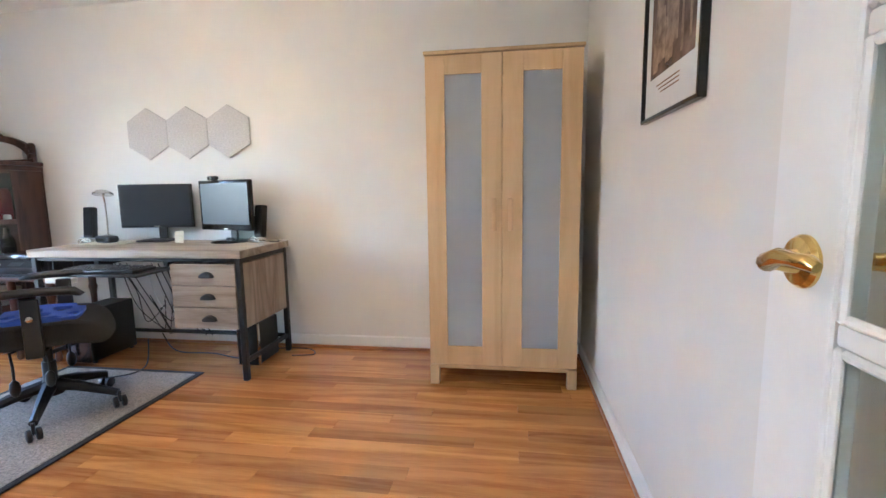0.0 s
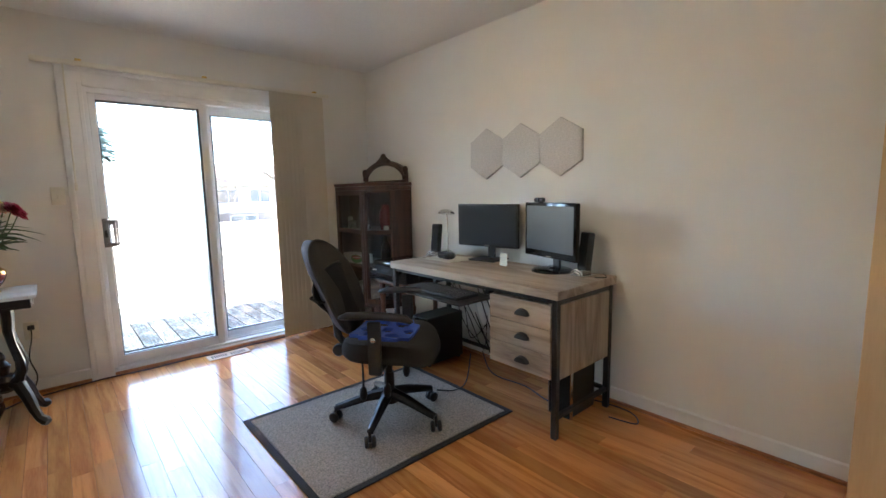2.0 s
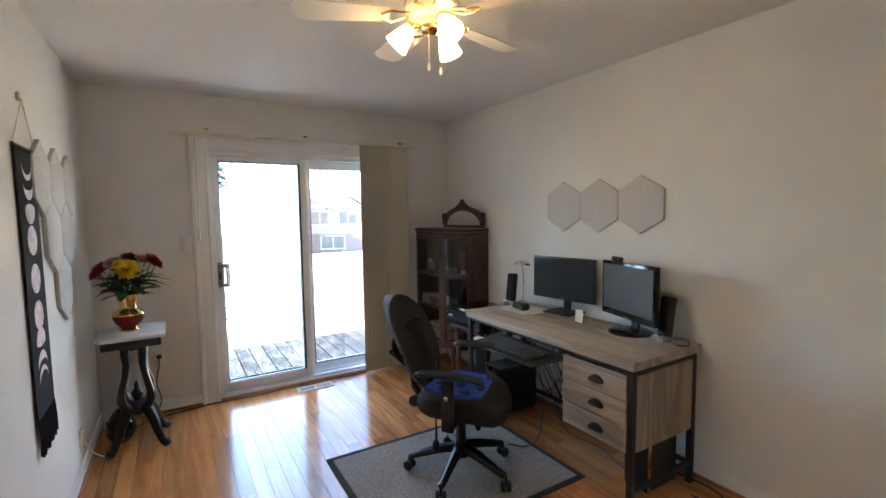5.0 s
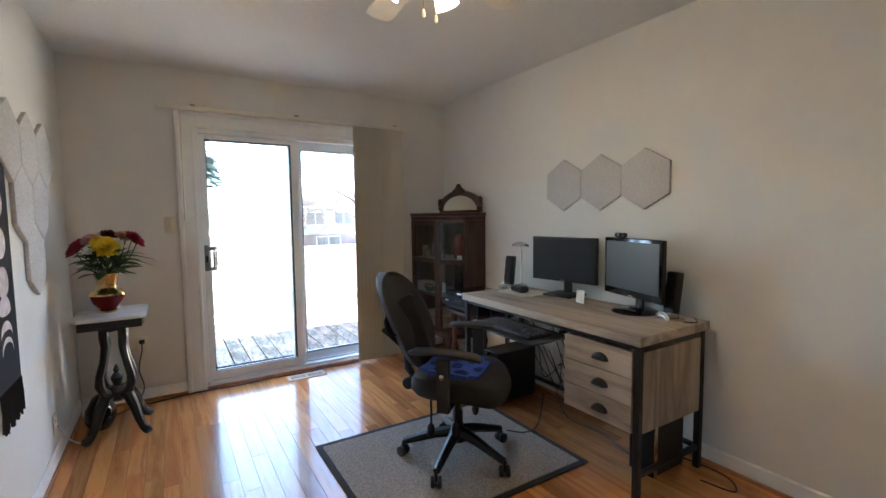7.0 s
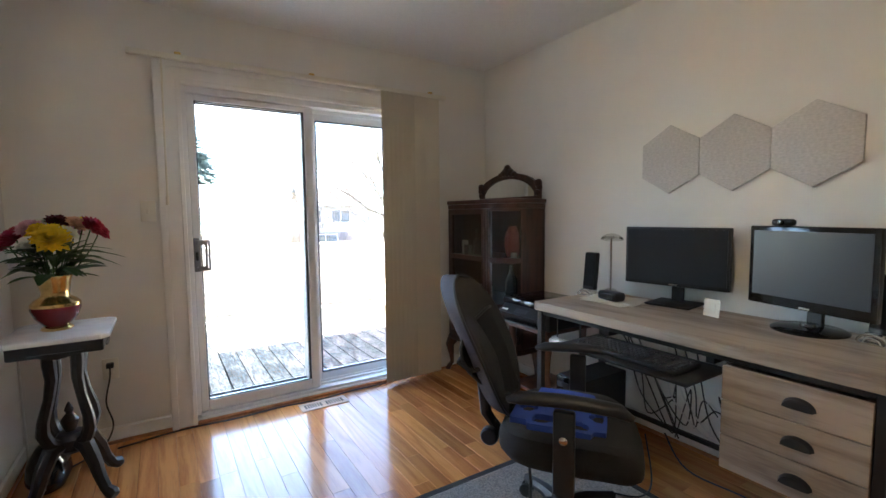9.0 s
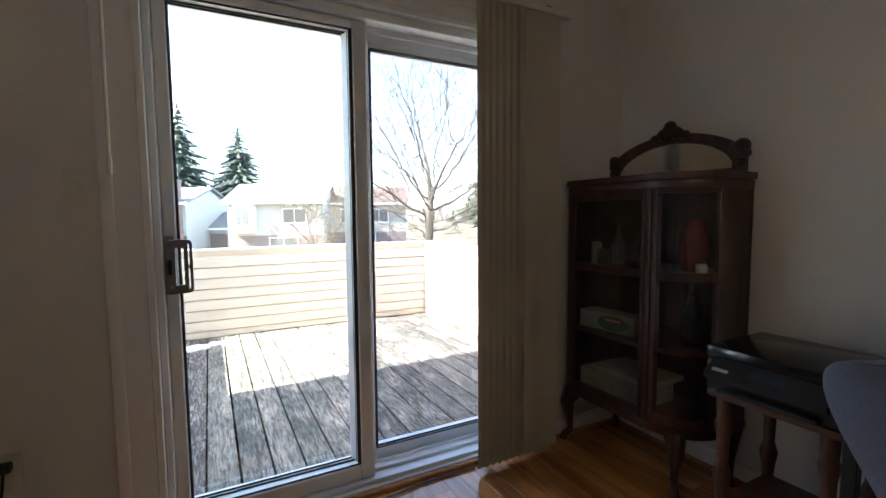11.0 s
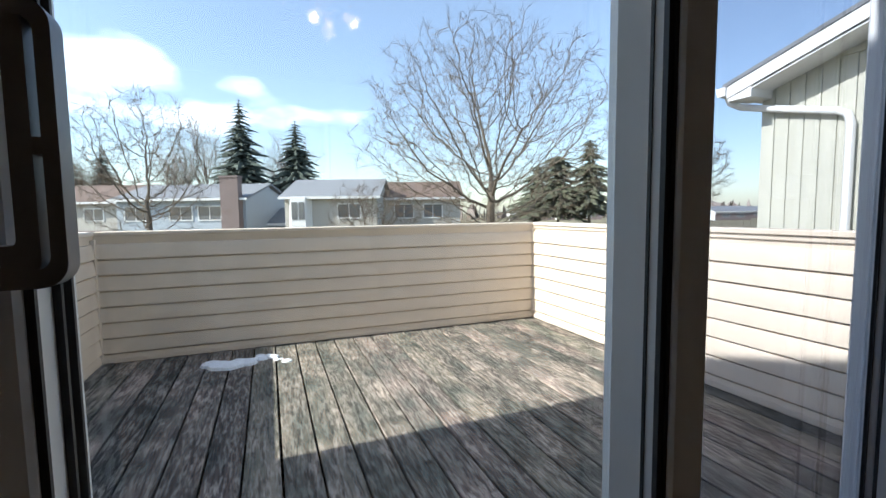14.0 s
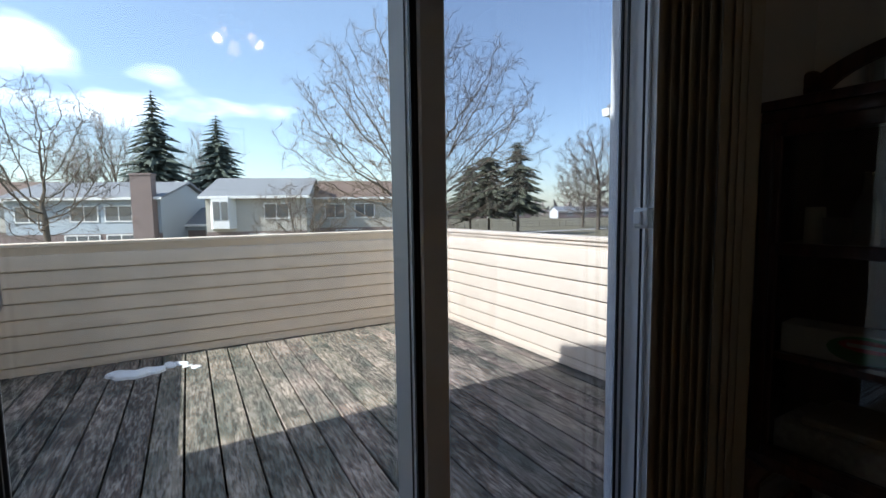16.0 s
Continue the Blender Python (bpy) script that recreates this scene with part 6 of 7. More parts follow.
def bouquet():
    t = thing("bouquet", (-3.49, 0.25, 0.99), "mixed bouquet of yellow, red, pink and white flowers", "flowers")
    rng = random.Random(21)

    def bloom(p, r, m, petals, rings, cup):
        b = B()
        r *= 1.3
        turn = Vector((p[0] * 5 + 0.45, p[1] * 5 + 0.12, 0.75)).to_track_quat("Z", "X").to_matrix()
        for g in range(rings):
            f = 1 - g / rings
            for k in range(petals):
                a = 2 * math.pi * (k + 0.5 * (g % 2)) / petals + rng.uniform(-0.15, 0.15)
                tilt = cup + (1 - f) * (1.35 - cup)
                ln, wd = r * (0.45 + 0.6 * f) * rng.uniform(0.9, 1.1), r * 0.27 * rng.uniform(0.85, 1.15)
                ux, uy = math.cos(a), math.sin(a)
                ct, st = math.cos(tilt), math.sin(tilt)
                pt = lambda u, v, w: Vector(p) + turn @ Vector((ux * (u * ct) - uy * v, uy * (u * ct) + ux * v, u * st + w + 0.012 * g / rings))
                q = [b.verts.new(pt(0.05 * r, 0, 0)), b.verts.new(pt(ln * 0.6, -wd, 0.004)), b.verts.new(pt(ln, 0, -0.005 * f)), b.verts.new(pt(ln * 0.6, wd, 0.004)), b.verts.new(pt(ln * 0.55, 0, -0.007))]
                for i, j in ((0, 1), (1, 2), (2, 3), (3, 0)):
                    b.faces.new((q[i], q[j], q[4]))
        part("bloom", b, m, t)
    for p, r, m, n, g, c in (((0.085, 0.015, 0.165), 0.060, YELLOW, 16, 6, 0.15), ((0.06, -0.03, 0.20), 0.032, YELLOW, 12, 5, 0.2), ((-0.02, -0.115, 0.165), 0.055, CRIMSON, 14, 5, 0.35), ((-0.03, -0.14, 0.135), 0.045, CRIMSON, 14, 5, 0.35),
                             ((0.02, -0.06, 0.205), 0.042, PINK, 14, 5, 0.3), ((-0.05, -0.04, 0.215), 0.040, WHITEF, 12, 5, 0.3), ((0.055, 0.062, 0.18), 0.036, WHITEF, 12, 5, 0.4), ((-0.03, 0.02, 0.225), 0.045, MAROON, 12, 4, 0.4),
                             ((-0.02, 0.085, 0.22), 0.040, PEACH, 14, 5, 0.3), ((-0.05, 0.11, 0.225), 0.034, YELLOW, 12, 4, 0.3), ((0.0, 0.14, 0.205), 0.048, CRIMSON, 14, 5, 0.35), ((-0.03, 0.165, 0.185), 0.038, CRIMSON, 12, 4, 0.35),
                             ((0.05, -0.075, 0.13), 0.03, WHITEF, 10, 4, 0.5), ((-0.09, 0.06, 0.19), 0.04, PINK, 12, 4, 0.3), ((-0.09, -0.07, 0.18), 0.04, YELLOW, 12, 4, 0.3)):
        bloom(p, r, m, n, g, c)
        b = B()
        tube(b, [(0.25 * p[0], 0.25 * p[1], -0.12), (0.35 * p[0], 0.35 * p[1], 0.0), (0.8 * p[0], 0.8 * p[1], 0.6 * p[2]), (p[0], p[1], p[2])], 0.003, 5)
        part("stem", b, LEAF, t)
    for k in range(64):
        a = rng.uniform(0, 2 * math.pi)
        ln, wd = rng.uniform(0.09, 0.17), rng.uniform(0.016, 0.034)
        el = rng.uniform(-0.15, 0.75)
        r0, z0 = rng.uniform(0.01, 0.07), rng.uniform(0.0, 0.11)
        if k < 3:
            a, ln, wd, el, r0, z0 = radians((88, 75, 96)[k]), (0.21, 0.2, 0.16)[k], 0.011, (0.0, -0.12, 0.12)[k], 0.06, (0.11, 0.10, 0.12)[k]
        ux, uy = math.cos(a), math.sin(a)
        b = B()
        prev = None
        for i in range(6):
            s_ = i / 5
            d = r0 + ln * s_ * math.cos(el)
            z = z0 + ln * s_ * math.sin(el) - 0.35 * ln * s_ * s_ * 0.6
            w = wd * math.sin(math.pi * (0.08 + 0.9 * s_)) ** 0.8
            row = [b.verts.new((ux * d - uy * w * q, uy * d + ux * w * q, z + abs(q) * w * 0.35)) for q in (-1, 0, 1)]
            if prev:
                for q in range(2):
                    b.faces.new((prev[q], prev[q + 1], row[q + 1], row[q]))
            prev = row
        part("leaf", b, LEAF, t)


GILT = mat("worn gold leaf", (0.56, 0.36, 0.13), 0.2, 0.9, grain=0.25, scale=40, wear=0.15, bump=0.1, bscale=60)
YELLOW = mat("yellow petals", (0.80, 0.56, 0.02), 0.7, grain=0.12, scale=60)
CRIMSON = mat("crimson petals", (0.36, 0.012, 0.05), 0.7, grain=0.2, scale=60)
PINK = mat("pink petals", (0.66, 0.36, 0.44), 0.7, grain=0.12, scale=60)
PEACH = mat("peach petals", (0.72, 0.40, 0.26), 0.7, grain=0.12, scale=60)
MAROON = mat("maroon petals", (0.10, 0.008, 0.015), 0.7, grain=0.2, scale=60)
WHITEF = mat("white petals", (0.75, 0.76, 0.68), 0.7, grain=0.06, scale=60)
LEAF = mat("dark green leaves", (0.035, 0.085, 0.022), 0.5, grain=0.3, scale=40, wear=0.15)
side_table()
vase()
bouquet()
b = B()
lathe(b, [(0.02, 0.0), (0.09, 0.01), (0.12, 0.06), (0.11, 0.13), (0.06, 0.19), (0.02, 0.21)], (0, 0, 0), 20, Matrix.Diagonal((1.2, 0.7, 1, 1)))
o = solid("bag", b, GLOSSBLACK, "crumpled black bag on the floor under the side table", "bag")
o.location = (-3.62, 0.16, 0)


# ---- wall pieces ----
def hexagon_panel(x, z, wall, inward):
    b = B()
    s_ = 0.178
    poly = [(s_ * math.sin(radians(60 * k)), s_ * math.cos(radians(60 * k))) for k in range(6)]
    prism(b, poly, 0.0, 0.02, "y", bev=0.003)
    o = solid("acoustic_panel", b, FELT, "pale grey pressed-felt hexagonal wall panel", "wall panel", "north hexagon panels" if inward < 0 else "south hexagon panels")
    o.location = (x, wall - (0.02 if inward < 0 else 0.0), z)
    return o


for k in range(3):
    hexagon_panel(-2.33 + 0.311 * k, 1.52, N - 0.0005, -1)
for x, z in ((-2.72, 1.667), (-3.033, 1.667), (-3.346, 1.667), (-2.877, 1.398), (-3.19, 1.398), (-3.033, 1.129)):
    hexagon_panel(x, z, S + 0.0005, 1)


def moon_banner():
    x0, x1, zt, zb = -2.63, -2.345, 1.775, 0.665
    y = S + 0.012
    t = thing("banner", (0, 0, 0), "long black cloth banner printed with moon phases", "banner")
    b = B()
    prism(b, [(x0, zb), (x1, zb), (x1, zt), (x0, zt)], y - 0.0015, y, "y")
    part("cloth", b, BANNER, t)
    b = B()
    tube(b, [(x0 - 0.025, y, zt), (x1 + 0.025, y, zt)], 0.006, 8)
    part("dowel", b, MAHOG, t)
    b = B()
    xm = (x0 + x1) / 2
    tube(b, [(x0 - 0.015, y, zt + 0.005), (xm, y + 0.004, zt + 0.20), (x1 + 0.015, y, zt + 0.005)], 0.0018, 5)
    part("cord", b, IVORY, t)
    b = B()
    bx(b, xm - 0.012, S, zt + 0.19, xm + 0.012, S + 0.014, zt + 0.225, 0.003)
    part("wall_hook", b, IVORY, t)
    rng = random.Random(3)
    for k in range(36):
        x = x0 + 0.004 + (x1 - x0 - 0.008) * k / 35
        b = B()
        ln = rng.uniform(0.12, 0.165)
        tube(b, [(x, y, zb), (x + rng.uniform(-0.004, 0.004), y + 0.003, zb - ln * 0.5), (x + rng.uniform(-0.01, 0.01), y + 0.002, zb - ln)], [0.003, 0.003, 0.004], 5)
        part("fringe", b, BANNER, t)
    n = 28

    def disc(cz, rx, rz, cut, side):
        """A moon: a full disc, or one with a bite of another disc taken from above or below."""
        up, low = [], []
        for i in range(n + 1):
            u = -1 + 2 * i / n
            h = math.sqrt(max(0.0, 1 - u * u))
            up.append((xm + rx * u, cz + rz * h))
            low.append((xm + rx * u, cz + (rz * h * cut if cut is not None else -rz * h)))
        b = B()
        poly = up[1:-1] + [up[-1]] + low[1:-1][::-1] + [up[0]]
        if side < 0:
            poly = [(u, 2 * cz - v) for u, v in poly]
        prism(b, poly, y + 0.0004, y + 0.0016, "y")
        part("moon", b, MOONP, t, smooth=0)
    for cz, cut, side in ((1.705, 0.62, -1), (1.625, 0.35, -1), (1.525, -0.35, -1), (1.395, None, 1), (1.235, None, 1), (1.08, None, 1), (0.965, -0.3, 1), (0.865, 0.4, 1), (0.80, 0.65, 1)):
        disc(cz, 0.070, 0.062, cut, side)


moon_banner()


def vertical_blind():
    t = thing("vertical_blind", (0, 0, 0), "cream vertical blind, drawn aside into a stack", "blind")
    b = B()
    bx(b, W + 0.055, 0.545, 2.104, W + 0.092, 2.525, 2.132, 0.004, 2)
    part("head_rail", b, IVORY, t)
    for y in (0.78, 1.52, 2.40):
        b = B()
        bx(b, W, y - 0.012, 2.119, W + 0.054, y + 0.012, 2.149, 0.003)
        bx(b, W + 0.05, y - 0.016, 2.1325, W + 0.075, y + 0.016, 2.15, 0.003)
        part("bracket", b, BRASS, t)
    rng = random.Random(6)
    for k in range(17):
        y = 2.022 + 0.0185 * k if k < 13 else 2.254 + 0.042 * (k - 12)
        a = radians(158 + (8 if k % 2 else -8) + rng.uniform(-3, 3)) if k < 13 else radians(170 + rng.uniform(-4, 4))
        b = B()
        hw = 0.0445
        c, s_ = math.cos(a), math.sin(a)
        cols = []
        for j in range(5):
            u = -1 + j / 2
            bow = 0.003 * (1 - u * u)
            cols.append((W + 0.084 + s_ * hw * u + s_ * bow, y + c * hw * u - c * bow))
        bottom = 0.022 + rng.uniform(0, 0.006)
        poly = cols + [(u + 0.0012 * c, v + 0.0012 * s_ + 0.0006) for u, v in cols[::-1]]
        prism(b, poly, bottom, 2.102, "z")
        part("vane", b, BLINDM, t)
    b = B()
    tube(b, [(W + 0.085, 0.70, 2.104), (W + 0.085, 0.695, 1.36)], 0.005, 6)
    tube(b, [(W + 0.085, 0.695, 1.36), (W + 0.085, 0.694, 1.31)], 0.008, 8)
    part("wand", b, IVORY, t)


vertical_blind()


def plate(name, x, y, z, label, cat, axis, kind):
    t = thing(name, (x, y, z), label, cat, "wall plates", {"w": 0, "s": 90}[axis])
    b = B()
    bx(b, 0, -0.036, -0.058, 0.006, 0.036, 0.058, 0.003, 2)
    part("cover_plate", b, IVORY, t)
    b = B()
    if kind == "switch":
        bx(b, 0.006, -0.006, -0.014, 0.016, 0.006, 0.012, 0.002)
        part("toggle", b, IVORY, t)
    else:
        for dz in (-0.022, 0.022):
            bx(b, 0.006, -0.016, dz - 0.013, 0.009, 0.016, dz + 0.013, 0.004, 2)
        part("socket", b, IVORY, t)
    return t


plate("light_switch", W, 0.60, 1.277, "ivory toggle light switch on the wall", "light switch", "w", "switch")
plate("outlet", W, 0.385, 0.42, "ivory wall outlet with a black plug", "outlet", "w", "outlet")
plate("outlet", -3.20, S, 0.22, "ivory wall outlet near the floor", "outlet", "s", "outlet")
plate("outlet", -2.15, N, 0.30, "ivory wall outlet under the desk", "outlet", "s", "outlet").rotation_euler = (0, 0, radians(-90))


def cable(pts, r, m, label):
    b = B()
    fine = []
    P = [Vector(p) for p in pts]
    for i in range(len(P) - 1):
        p0, p1, p2, p3 = P[max(i - 1, 0)], P[i], P[i + 1], P[min(i + 2, len(P) - 1)]
        for k in range(6):
            s_ = k / 6
            fine.append(0.5 * ((2 * p1) + (p2 - p0) * s_ + (2 * p0 - 5 * p1 + 4 * p2 - p3) * s_ ** 2 + (3 * p1 - p0 - 3 * p2 + p3) * s_ ** 3))
    fine.append(P[-1])
    tube(b, fine, r, 6)
    return solid("cable", b, m, label, "cable", "loose cables")


b = B()
bx(b, W + 0.009, 0.368, 0.43, W + 0.04, 0.402, 0.458, 0.005, 2)
solid("plug", b, BLACKRUB, "black plug in the wall outlet", "plug")
cable([(W + 0.035, 0.385, 0.44), (W + 0.05, 0.383, 0.38), (W + 0.045, 0.36, 0.25), (W + 0.055, 0.385, 0.12), (W + 0.07, 0.33, 0.012), (W + 0.20, 0.22, 0.008)], 0.004, BLACKRUB, "black cable hanging from the wall outlet")
cable([(W + 0.10, 0.40, 0.007), (W + 0.05, 0.70, 0.007), (W + 0.065, 1.0, 0.007), (W + 0.05, 1.25, 0.008), (W + 0.07, 1.5, 0.008), (W + 0.045, 1.75, 0.007), (W + 0.05, 2.0, 0.007)], 0.0045, BLACKRUB, "black cable lying along the patio door sill")
cable([(-3.21, S + 0.01, 0.21), (-3.25, S + 0.05, 0.10), (-3.36, S + 0.10, 0.02), (-3.5, S + 0.16, 0.05)], 0.004, WHITECAB, "white cable from the low outlet to the bag")
cable([(W + 0.02, S + 0.012, 0.70), (W + 0.02, S + 0.012, 0.35), (W + 0.03, S + 0.02, 0.05), (W + 0.1, S + 0.03, 0.006)], 0.005, WHITECAB, "white cable running down the room corner")
rng = random.Random(14)
for k in range(9):
    x = rng.uniform(-2.32, -1.85)
    cable([(x, 2.55, 0.66), (x + rng.uniform(-0.05, 0.08), 2.65, rng.uniform(0.30, 0.48)), (x + rng.uniform(-0.02, 0.16), 2.72 + rng.uniform(-0.06, 0.05), rng.uniform(0.14, 0.30)), (x + rng.uniform(0, 0.18), 2.74, rng.uniform(0.30, 0.45)), (x + rng.uniform(0.05, 0.2), 2.78, 0.12 if k % 2 else 0.30)], 0.0032, WHITECAB if k in (2, 6) else BLACKRUB, "cable dangling in a tangle under the desk")
cable([(-2.2, 2.76, 0.13), (-2.05, 2.70, 0.03), (-1.8, 2.74, 0.006), (-1.55, 2.68, 0.006), (-1.46, 2.86, 0.006), (-1.2, 2.90, 0.006), (-1.1, 2.80, 0.006), (-1.24, 2.76, 0.006)], 0.004, BLACKRUB, "black cable trailing on the floor behind the desk")
cable([(-1.34, 2.75, DT + 0.006), (-1.30, 2.80, DT + 0.005), (-1.36, 2.88, DT + 0.005)], 0.003, BLACKRUB, "speaker cable on the desk")
cable([(-2.28, 2.72, 0.10), (-2.10, 2.50, 0.02), (-2.06, 2.36, 0.015), (-2.14, 2.28, 0.015)], 0.004, BLACKRUB, "cable reaching onto the rug")


def floor_vent():
    t = thing("floor_vent", (-3.80, 1.51, 0.0), "beige slotted floor register near the patio door", "floor vent")
    b = B()
    for x0, y0, x1, y1 in ((-0.058, -0.155, -0.032, 0.155), (0.032, -0.155, 0.058, 0.155), (-0.032, -0.155, 0.032, -0.125), (-0.032, 0.125, 0.032, 0.155), (-0.032, -0.014, 0.032, 0.014)):
        bx(b, x0, y0, 0.0005, x1, y1, 0.007, 0.002)
    part("frame", b, VENTM, t)
    # black sheet under the slats paints in the darkness of the slots
    b = B()
    bx(b, -0.034, -0.127, 0.0003, 0.034, 0.127, 0.0012)
    part("duct_opening", b, BLACKRUB, t)
    b = B()
    bx(b, -0.0315, -0.0032, 0.0, 0.0315, 0.0032, 0.004)
    me = mesh_of("slat", b, VENTM, 0)
    for side in (-1, 1):
        for k in range(6):
            piece("slat", me, t, (0, side * (0.030 + 0.0158 * k), 0.0014))


floor_vent()


# ---- ceiling fan with three lamps ----
def ceiling_fan():
    cx, cy = -1.585, 1.446
    t = thing("ceiling_fan", (cx, cy, H + 0.03), "off-white ceiling fan with brass fittings and three lit tulip lamps", "ceiling fan")
    b = B()
    lathe(b, [(0.075, -0.03), (0.075, -0.035), (0.05, -0.045), (0.018, -0.05), (0.018, -0.075)], (0, 0, 0), 28)
    part("canopy", b, FANWHITE, t)
    b = B()
    lathe(b, [(0.02, -0.07), (0.08, -0.08), (0.10, -0.10), (0.105, -0.16), (0.085, -0.19), (0.05, -0.20)], (0, 0, 0), 32)
    part("motor", b, FANWHITE, t)
    b = B()
    lathe(b, [(0.106, -0.12), (0.109, -0.125), (0.109, -0.135), (0.106, -0.14)], (0, 0, 0), 32)
    lathe(b, [(0.03, -0.222), (0.05, -0.226), (0.045, -0.24), (0.015, -0.25)], (0, 0, 0), 24)
    part("brass_band", b, BRASS, t, "polished brass band")
    b = B()
    lathe(b, [(0.05, -0.19), (0.052, -0.2), (0.052, -0.215), (0.045, -0.224)], (0, 0, 0), 24)
    part("switch_housing", b, FANWHITE, t)
    for k in range(5):
        a = radians(33 + 72 * k)
        m = Matrix.Rotation(a, 4, "Z")
        b = B()
        tilt = Matrix.Translation((0, 0, -0.185)) @ Matrix.Rotation(radians(10), 4, "X")
        poly = [(0.17, -0.045), (0.48, -0.062), (0.515, -0.055), (0.53, -0.035), (0.53, 0.035), (0.515, 0.055), (0.48, 0.062), (0.17, 0.045)]
        prism(b, poly, -0.003, 0.003, "z", m @ tilt)
        bl = part("blade", b, FANWHITE, t)
        b = B()
        for s_ in (-1, 1):
            tube(b, [m @ Vector((0.08, s_ * 0.012, -0.175)), m @ Vector((0.12, s_ * 0.03, -0.185)), m @ Vector((0.16, s_ * 0.035, -0.185 - 0.006 + s_ * 0.006)), m @ Vector((0.20, s_ * 0.01, -0.19))], 0.005, 6)
        part("blade_iron", b, BRASS, bl, "brass blade bracket")
    for k, deg in enumerate((238, 358, 118)):
        a = radians(deg)
        d = Vector((math.cos(a), math.sin(a), 0))
        b = B()
        p0 = d * 0.03 + Vector((0, 0, -0.225))
        p1 = d * 0.065 + Vector((0, 0, -0.213))
        p2 = d * 0.08 + Vector((0, 0, -0.218))
        tube(b, [p0, p1, p2], 0.009, 8)
        m = Matrix.Translation(p2) @ Matrix.Rotation(a, 4, "Z") @ Matrix.Rotation(radians(180 - 42), 4, "Y") @ Matrix.Scale(0.80, 4)
        lathe(b, [(0.02, -0.012), (0.027, -0.008), (0.03, 0.012), (0.028, 0.014)], (0, 0, 0), 20, m)
        ar = part("lamp_arm", b, BRASS, t, "brass lamp arm and fitter")
        b = B()
        lathe(b, [(0.027, 0.01), (0.034, 0.03), (0.048, 0.07), (0.055, 0.10), (0.062, 0.125), (0.060, 0.125), (0.053, 0.10), (0.046, 0.07), (0.032, 0.03), (0.025, 0.012)], (0, 0, 0), 24, m, caps=False)
        part("shade", b, TULIP, ar, "frosted tulip glass shade", 60)
        b = B()
        lathe(b, [(0.012, 0.02), (0.016, 0.035), (0.024, 0.06), (0.022, 0.078), (0.012, 0.088), (0.002, 0.09)], (0, 0, 0), 16, m)
        part("bulb", b, BULB, ar, "lit warm bulb", 60)
        lp = new("fan_lamp", bpy.data.lights.new("fan_lamp", "POINT"))
        lp.data.energy, lp.data.color, lp.data.shadow_soft_size = FAN_WATTS, (1.0, 0.76, 0.50), 0.03
        lp.location = Vector((cx, cy, H + 0.03)) + (m @ Vector((0, 0, 0.115)))
    for x, y, ln in ((0.03, -0.035, 0.14), (0.035, 0.015, 0.15)):
        b = B()
        tube(b, [(x, y, -0.235), (x, y, -0.235 - ln)], 0.0015, 5)
        ch = part("pull_chain", b, BRASS, t)
        b = B()
        lathe(b, [(0.002, 0.0), (0.005, -0.006), (0.007, -0.022), (0.004, -0.03)], (x, y, -0.235 - ln), 12)
        part("pull_knob", b, IVORY, ch)


FAN_WATTS = 0.11
TULIP = mat("frosted lamp glass", (0.85, 0.80, 0.70), 0.5, grain=0.02)
_n, _l = TULIP.node_tree.nodes, TULIP.node_tree.links
_tr, _mx = _n.new("ShaderNodeBsdfTranslucent"), _n.new("ShaderNodeMixShader")
_tr.inputs["Color"].default_value = (0.9, 0.82, 0.68, 1)
_mx.inputs["Fac"].default_value = 0.6
_l.new(_n["Principled BSDF"].outputs[0], _mx.inputs[1])
_l.new(_tr.outputs[0], _mx.inputs[2])
_l.new(_mx.outputs[0], _n["Material Output"].inputs["Surface"])
BULB = glow("lit bulb", (1.0, 0.78, 0.5), 6.0)
ceiling_fan()


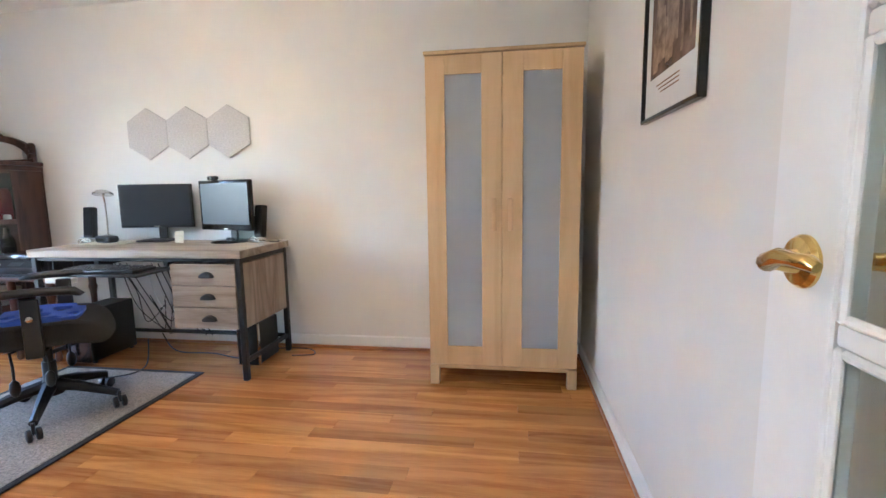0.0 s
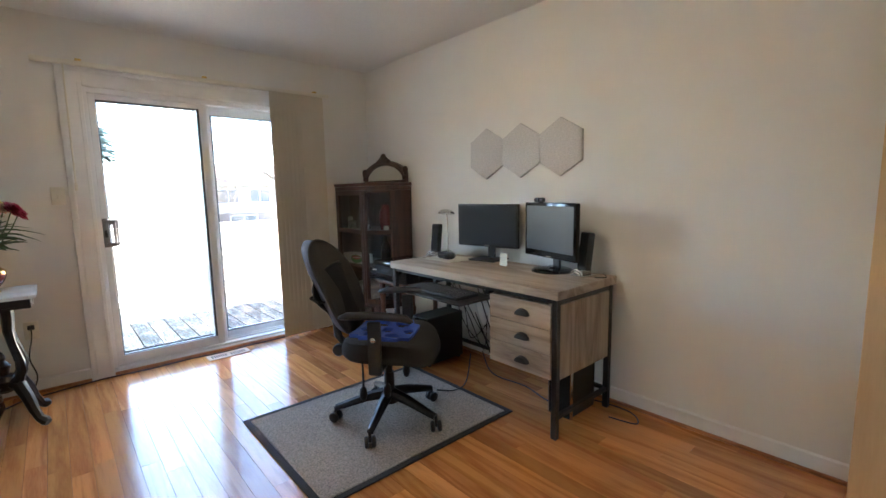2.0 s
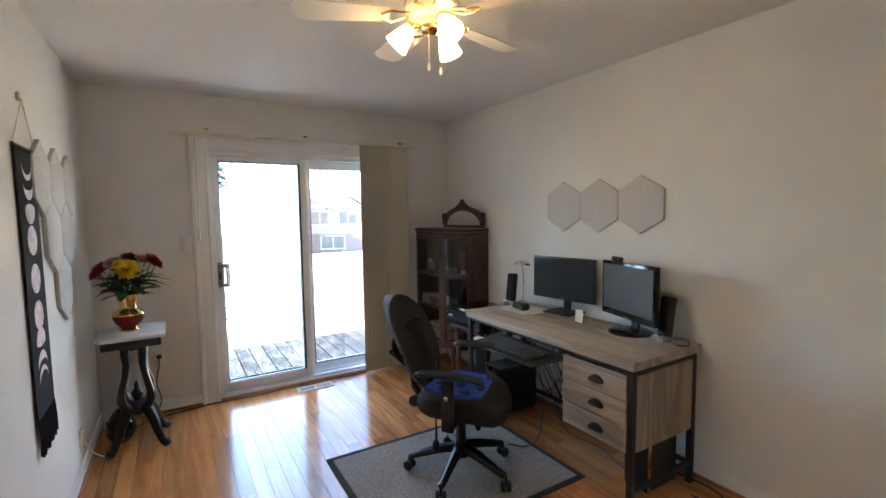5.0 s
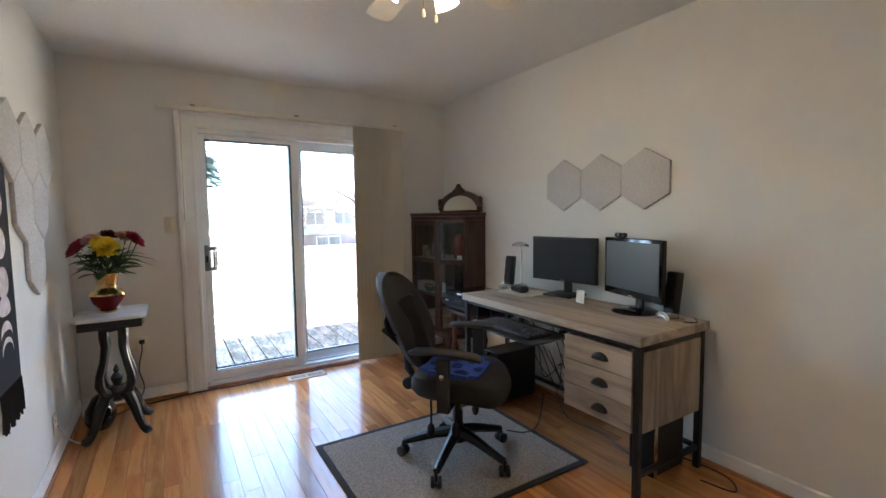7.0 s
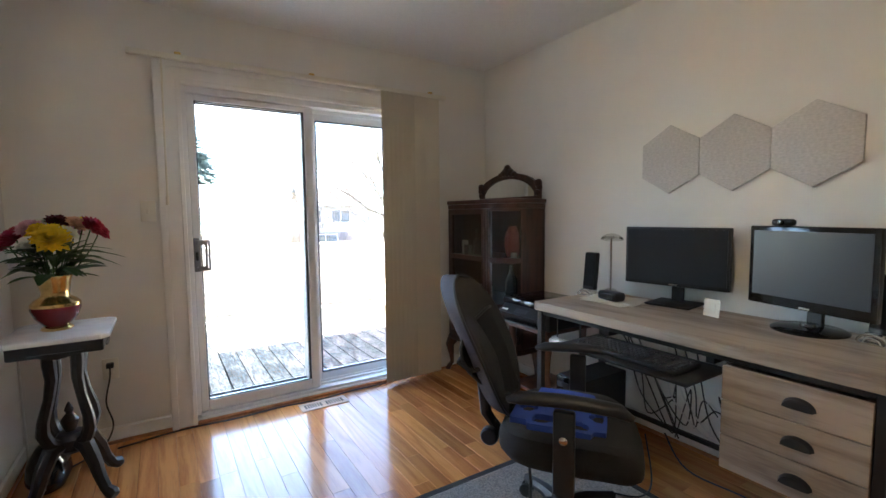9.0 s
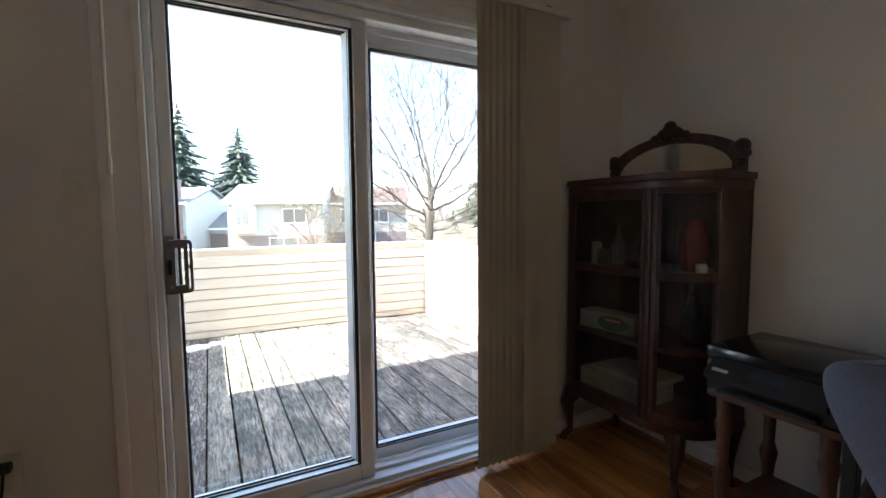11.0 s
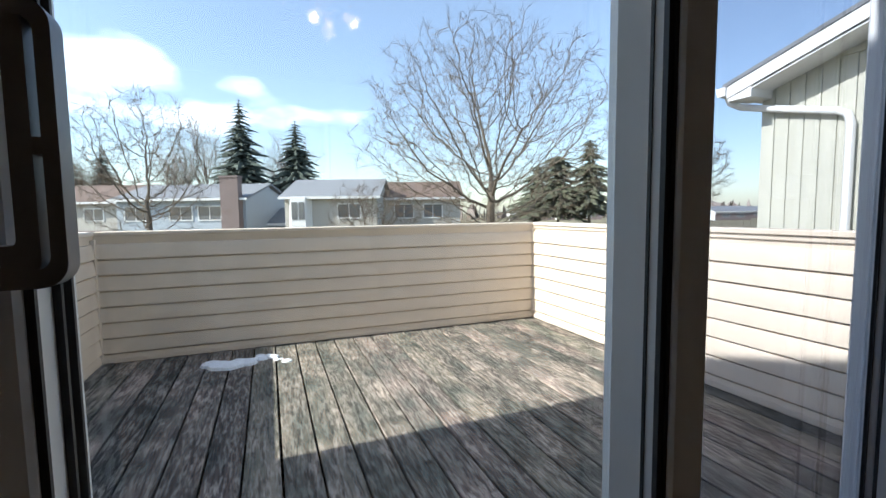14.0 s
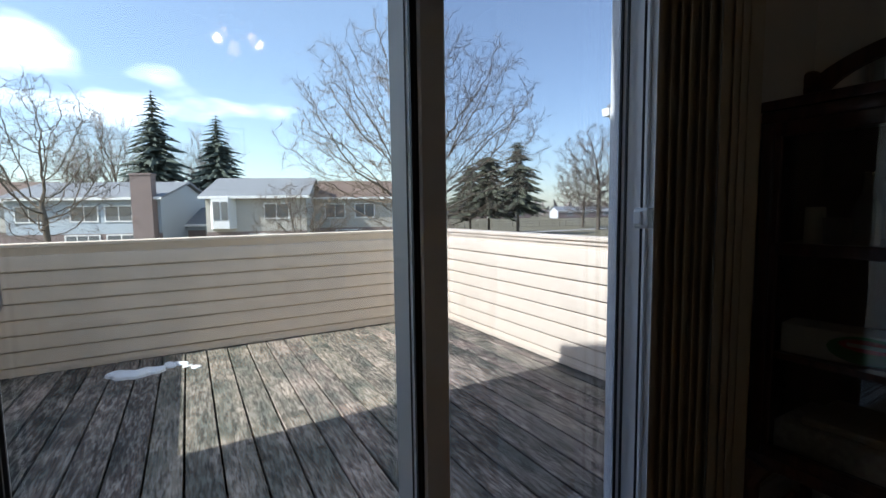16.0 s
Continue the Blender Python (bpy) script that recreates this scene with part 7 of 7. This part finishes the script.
# ---- glazed room door, standing open against the east wall ----
def french_door():
    xf, xb, y0, y1, zt = 0.56, 0.595, -0.005, 0.717, 2.03
    t = thing("door_2", (0, 0, 0), "white glazed interior door standing open, with brass levers", "door")
    t["kind"] = "structure"
    st, rows = 0.128, 5
    zs = [0.27 + (1.90 - 0.27) * k / rows for k in range(rows + 1)]
    b = B()
    bx(b, xf, y0, 0.008, xb, y0 + 0.11, zt, 0.003)
    bx(b, xf, y1 - st, 0.008, xb, y1, zt, 0.003)
    bx(b, xf, y0 + 0.11, zs[-1], xb, y1 - st, zt, 0.003)
    bx(b, xf, y0 + 0.11, 0.008, xb, y1 - st, zs[0], 0.003)
    part("door_frame", b, WHITE, t)
    ym = (y0 + 0.11 + y1 - st) / 2
    b = B()
    for z in zs[1:-1]:
        bx(b, xf + 0.004, y0 + 0.11, z - 0.013, xb - 0.004, y1 - st, z + 0.013, 0.005, 2)
    bx(b, xf + 0.004, ym - 0.013, zs[0], xb - 0.004, ym + 0.013, zs[-1], 0.005, 2)
    part("muntins", b, WHITE, t)
    for r in range(rows):
        for u0, u1 in ((y0 + 0.11, ym - 0.013), (ym + 0.013, y1 - st)):
            z0, z1 = zs[r] + (0.013 if r else 0), zs[r + 1] - (0.013 if r < rows - 1 else 0)
            b = B()
            for a in ((u0, z0, u0 + 0.012, z1), (u1 - 0.012, z0, u1, z1), (u0 + 0.012, z0, u1 - 0.012, z0 + 0.012), (u0 + 0.012, z1 - 0.012, u1 - 0.012, z1)):
                bx(b, xf + 0.001, a[0], a[1], xf + 0.012, a[2], a[3], 0.004)
            part("bead", b, WHITE, t)
            b = B()
            bx(b, xf + 0.016, u0, z0, xf + 0.020, u1, z1)
            g = part("pane", b, CLEAR, t, smooth=0)
            g.visible_shadow = False
    for side, x in ((-1, xf), (1, xb)):
        b = B()
        yh, zh = 0.645, 0.995
        m = Matrix.Translation((x, yh, zh)) @ Matrix.Rotation(radians(90 * side), 4, "Y")
        lathe(b, [(0.033, 0.0), (0.033, 0.004), (0.029, 0.009), (0.016, 0.012), (0.011, 0.03), (0.011, 0.042)], (0, 0, 0), 26, m)
        hd = part("rose", b, BRASS, t, "round brass rose")
        b = B()
        pts = [(x + side * 0.04, yh, zh), (x + side * 0.047, yh - 0.012, zh + 0.001), (x + side * 0.05, yh - 0.04, zh + 0.012), (x + side * 0.05, yh - 0.066, zh + 0.012), (x + side * 0.048, yh - 0.088, zh + 0.012), (x + side * 0.046, yh - 0.098, zh + 0.008)]
        tube(b, pts, [0.011, 0.012, 0.010, 0.008, 0.009, 0.006], 12)
        part("lever", b, BRASS, hd, "curved polished brass lever")
    b = B()
    bx(b, 0.600, S - 0.12, 0, 0.606, S + 0.03, 2.06)
    part("jamb", b, WHITE, t)
    b = B()
    for x0, x1, z0, z1 in ((-0.37, -0.30, 0, 2.13), (-0.30, 0.60, 2.06, 2.13)):
        bx(b, x0, S, z0, x1, S + 0.016, z1, 0.004)
    part("casing", b, WHITE, t)


french_door()


def wall_picture():
    x, y0, y1, z0, z1 = E, 1.232, 1.705, 1.300, 2.00
    t = thing("framed_picture", (0, 0, 0), "sepia city print in a thin black frame with white mat", "picture")
    b = B()
    for a in ((y0, z0, y0 + 0.012, z1), (y1 - 0.012, z0, y1, z1), (y0 + 0.012, z0, y1 - 0.012, z0 + 0.012), (y0 + 0.012, z1 - 0.012, y1 - 0.012, z1)):
        bx(b, x - 0.022, a[0], a[1], x, a[2], a[3], 0.002)
    part("frame", b, GLOSSBLACK, t)
    b = B()
    bx(b, x - 0.010, y0 + 0.012, z0 + 0.012, x - 0.004, y1 - 0.012, z1 - 0.012)
    part("mat_board", b, MATB, t, "white mat board")
    b = B()
    bx(b, x - 0.0115, y0 + 0.06, z0 + 0.13, x - 0.0101, y1 - 0.06, z1 - 0.06)
    pr = part("print", b, PRINT, t, "dark sepia print of a street")
    rng = random.Random(2)
    for k in range(16):
        b = B()
        yy, w, h = rng.uniform(y0 + 0.07, y1 - 0.12), rng.uniform(0.015, 0.05), rng.uniform(0.06, 0.34)
        d = 0.0117 + 0.00015 * k
        bx(b, x - d - 0.0001, yy, z0 + 0.135 + rng.uniform(0, 0.1), x - d, yy + w, z0 + 0.16 + h)
        part("printed_tower", b, PRINT2, pr)
    b = B()
    for k in range(3):
        bx(b, x - 0.0108, y0 + 0.16, z0 + 0.075 + 0.012 * k, x - 0.0101, y1 - 0.16 + 0.02 * k, z0 + 0.079 + 0.012 * k)
    part("caption_bar", b, PRINT2, t)


MATB = mat("white mat board", (0.74, 0.73, 0.71), 0.25, grain=0.02)
PRINT = mat("sepia print", (0.19, 0.125, 0.095), 0.25, grain=0.6, scale=14, wear=0.3)
PRINT2 = mat("pale sepia ink", (0.30, 0.20, 0.14), 0.25, grain=0.5, scale=30)
wall_picture()

# ---- floor boards, each a piece of its own ----
rng = random.Random(9)
STRIP = 0.0825
y = S
row = 0
while y < N - 0.001:
    w = min(STRIP, N - y)
    x = W - rng.uniform(0.0, 0.7) if row else W
    while x < E:
        ln = rng.choice((0.55, 0.75, 0.9, 1.1, 1.3, 1.6))
        a, c = max(x, W), min(x + ln, E)
        if c - a > 0.02:
            b = B()
            bx(b, 0, 0.0005, -0.013, c - a - 0.0008, w - 0.0005, 0, 0.0004)
            piece("floor_board", mesh_of("floor_board", b, OAK, 30), floor, (a, y, rng.uniform(-0.0002, 0.0002)))
        x += ln
    y += w
    row += 1
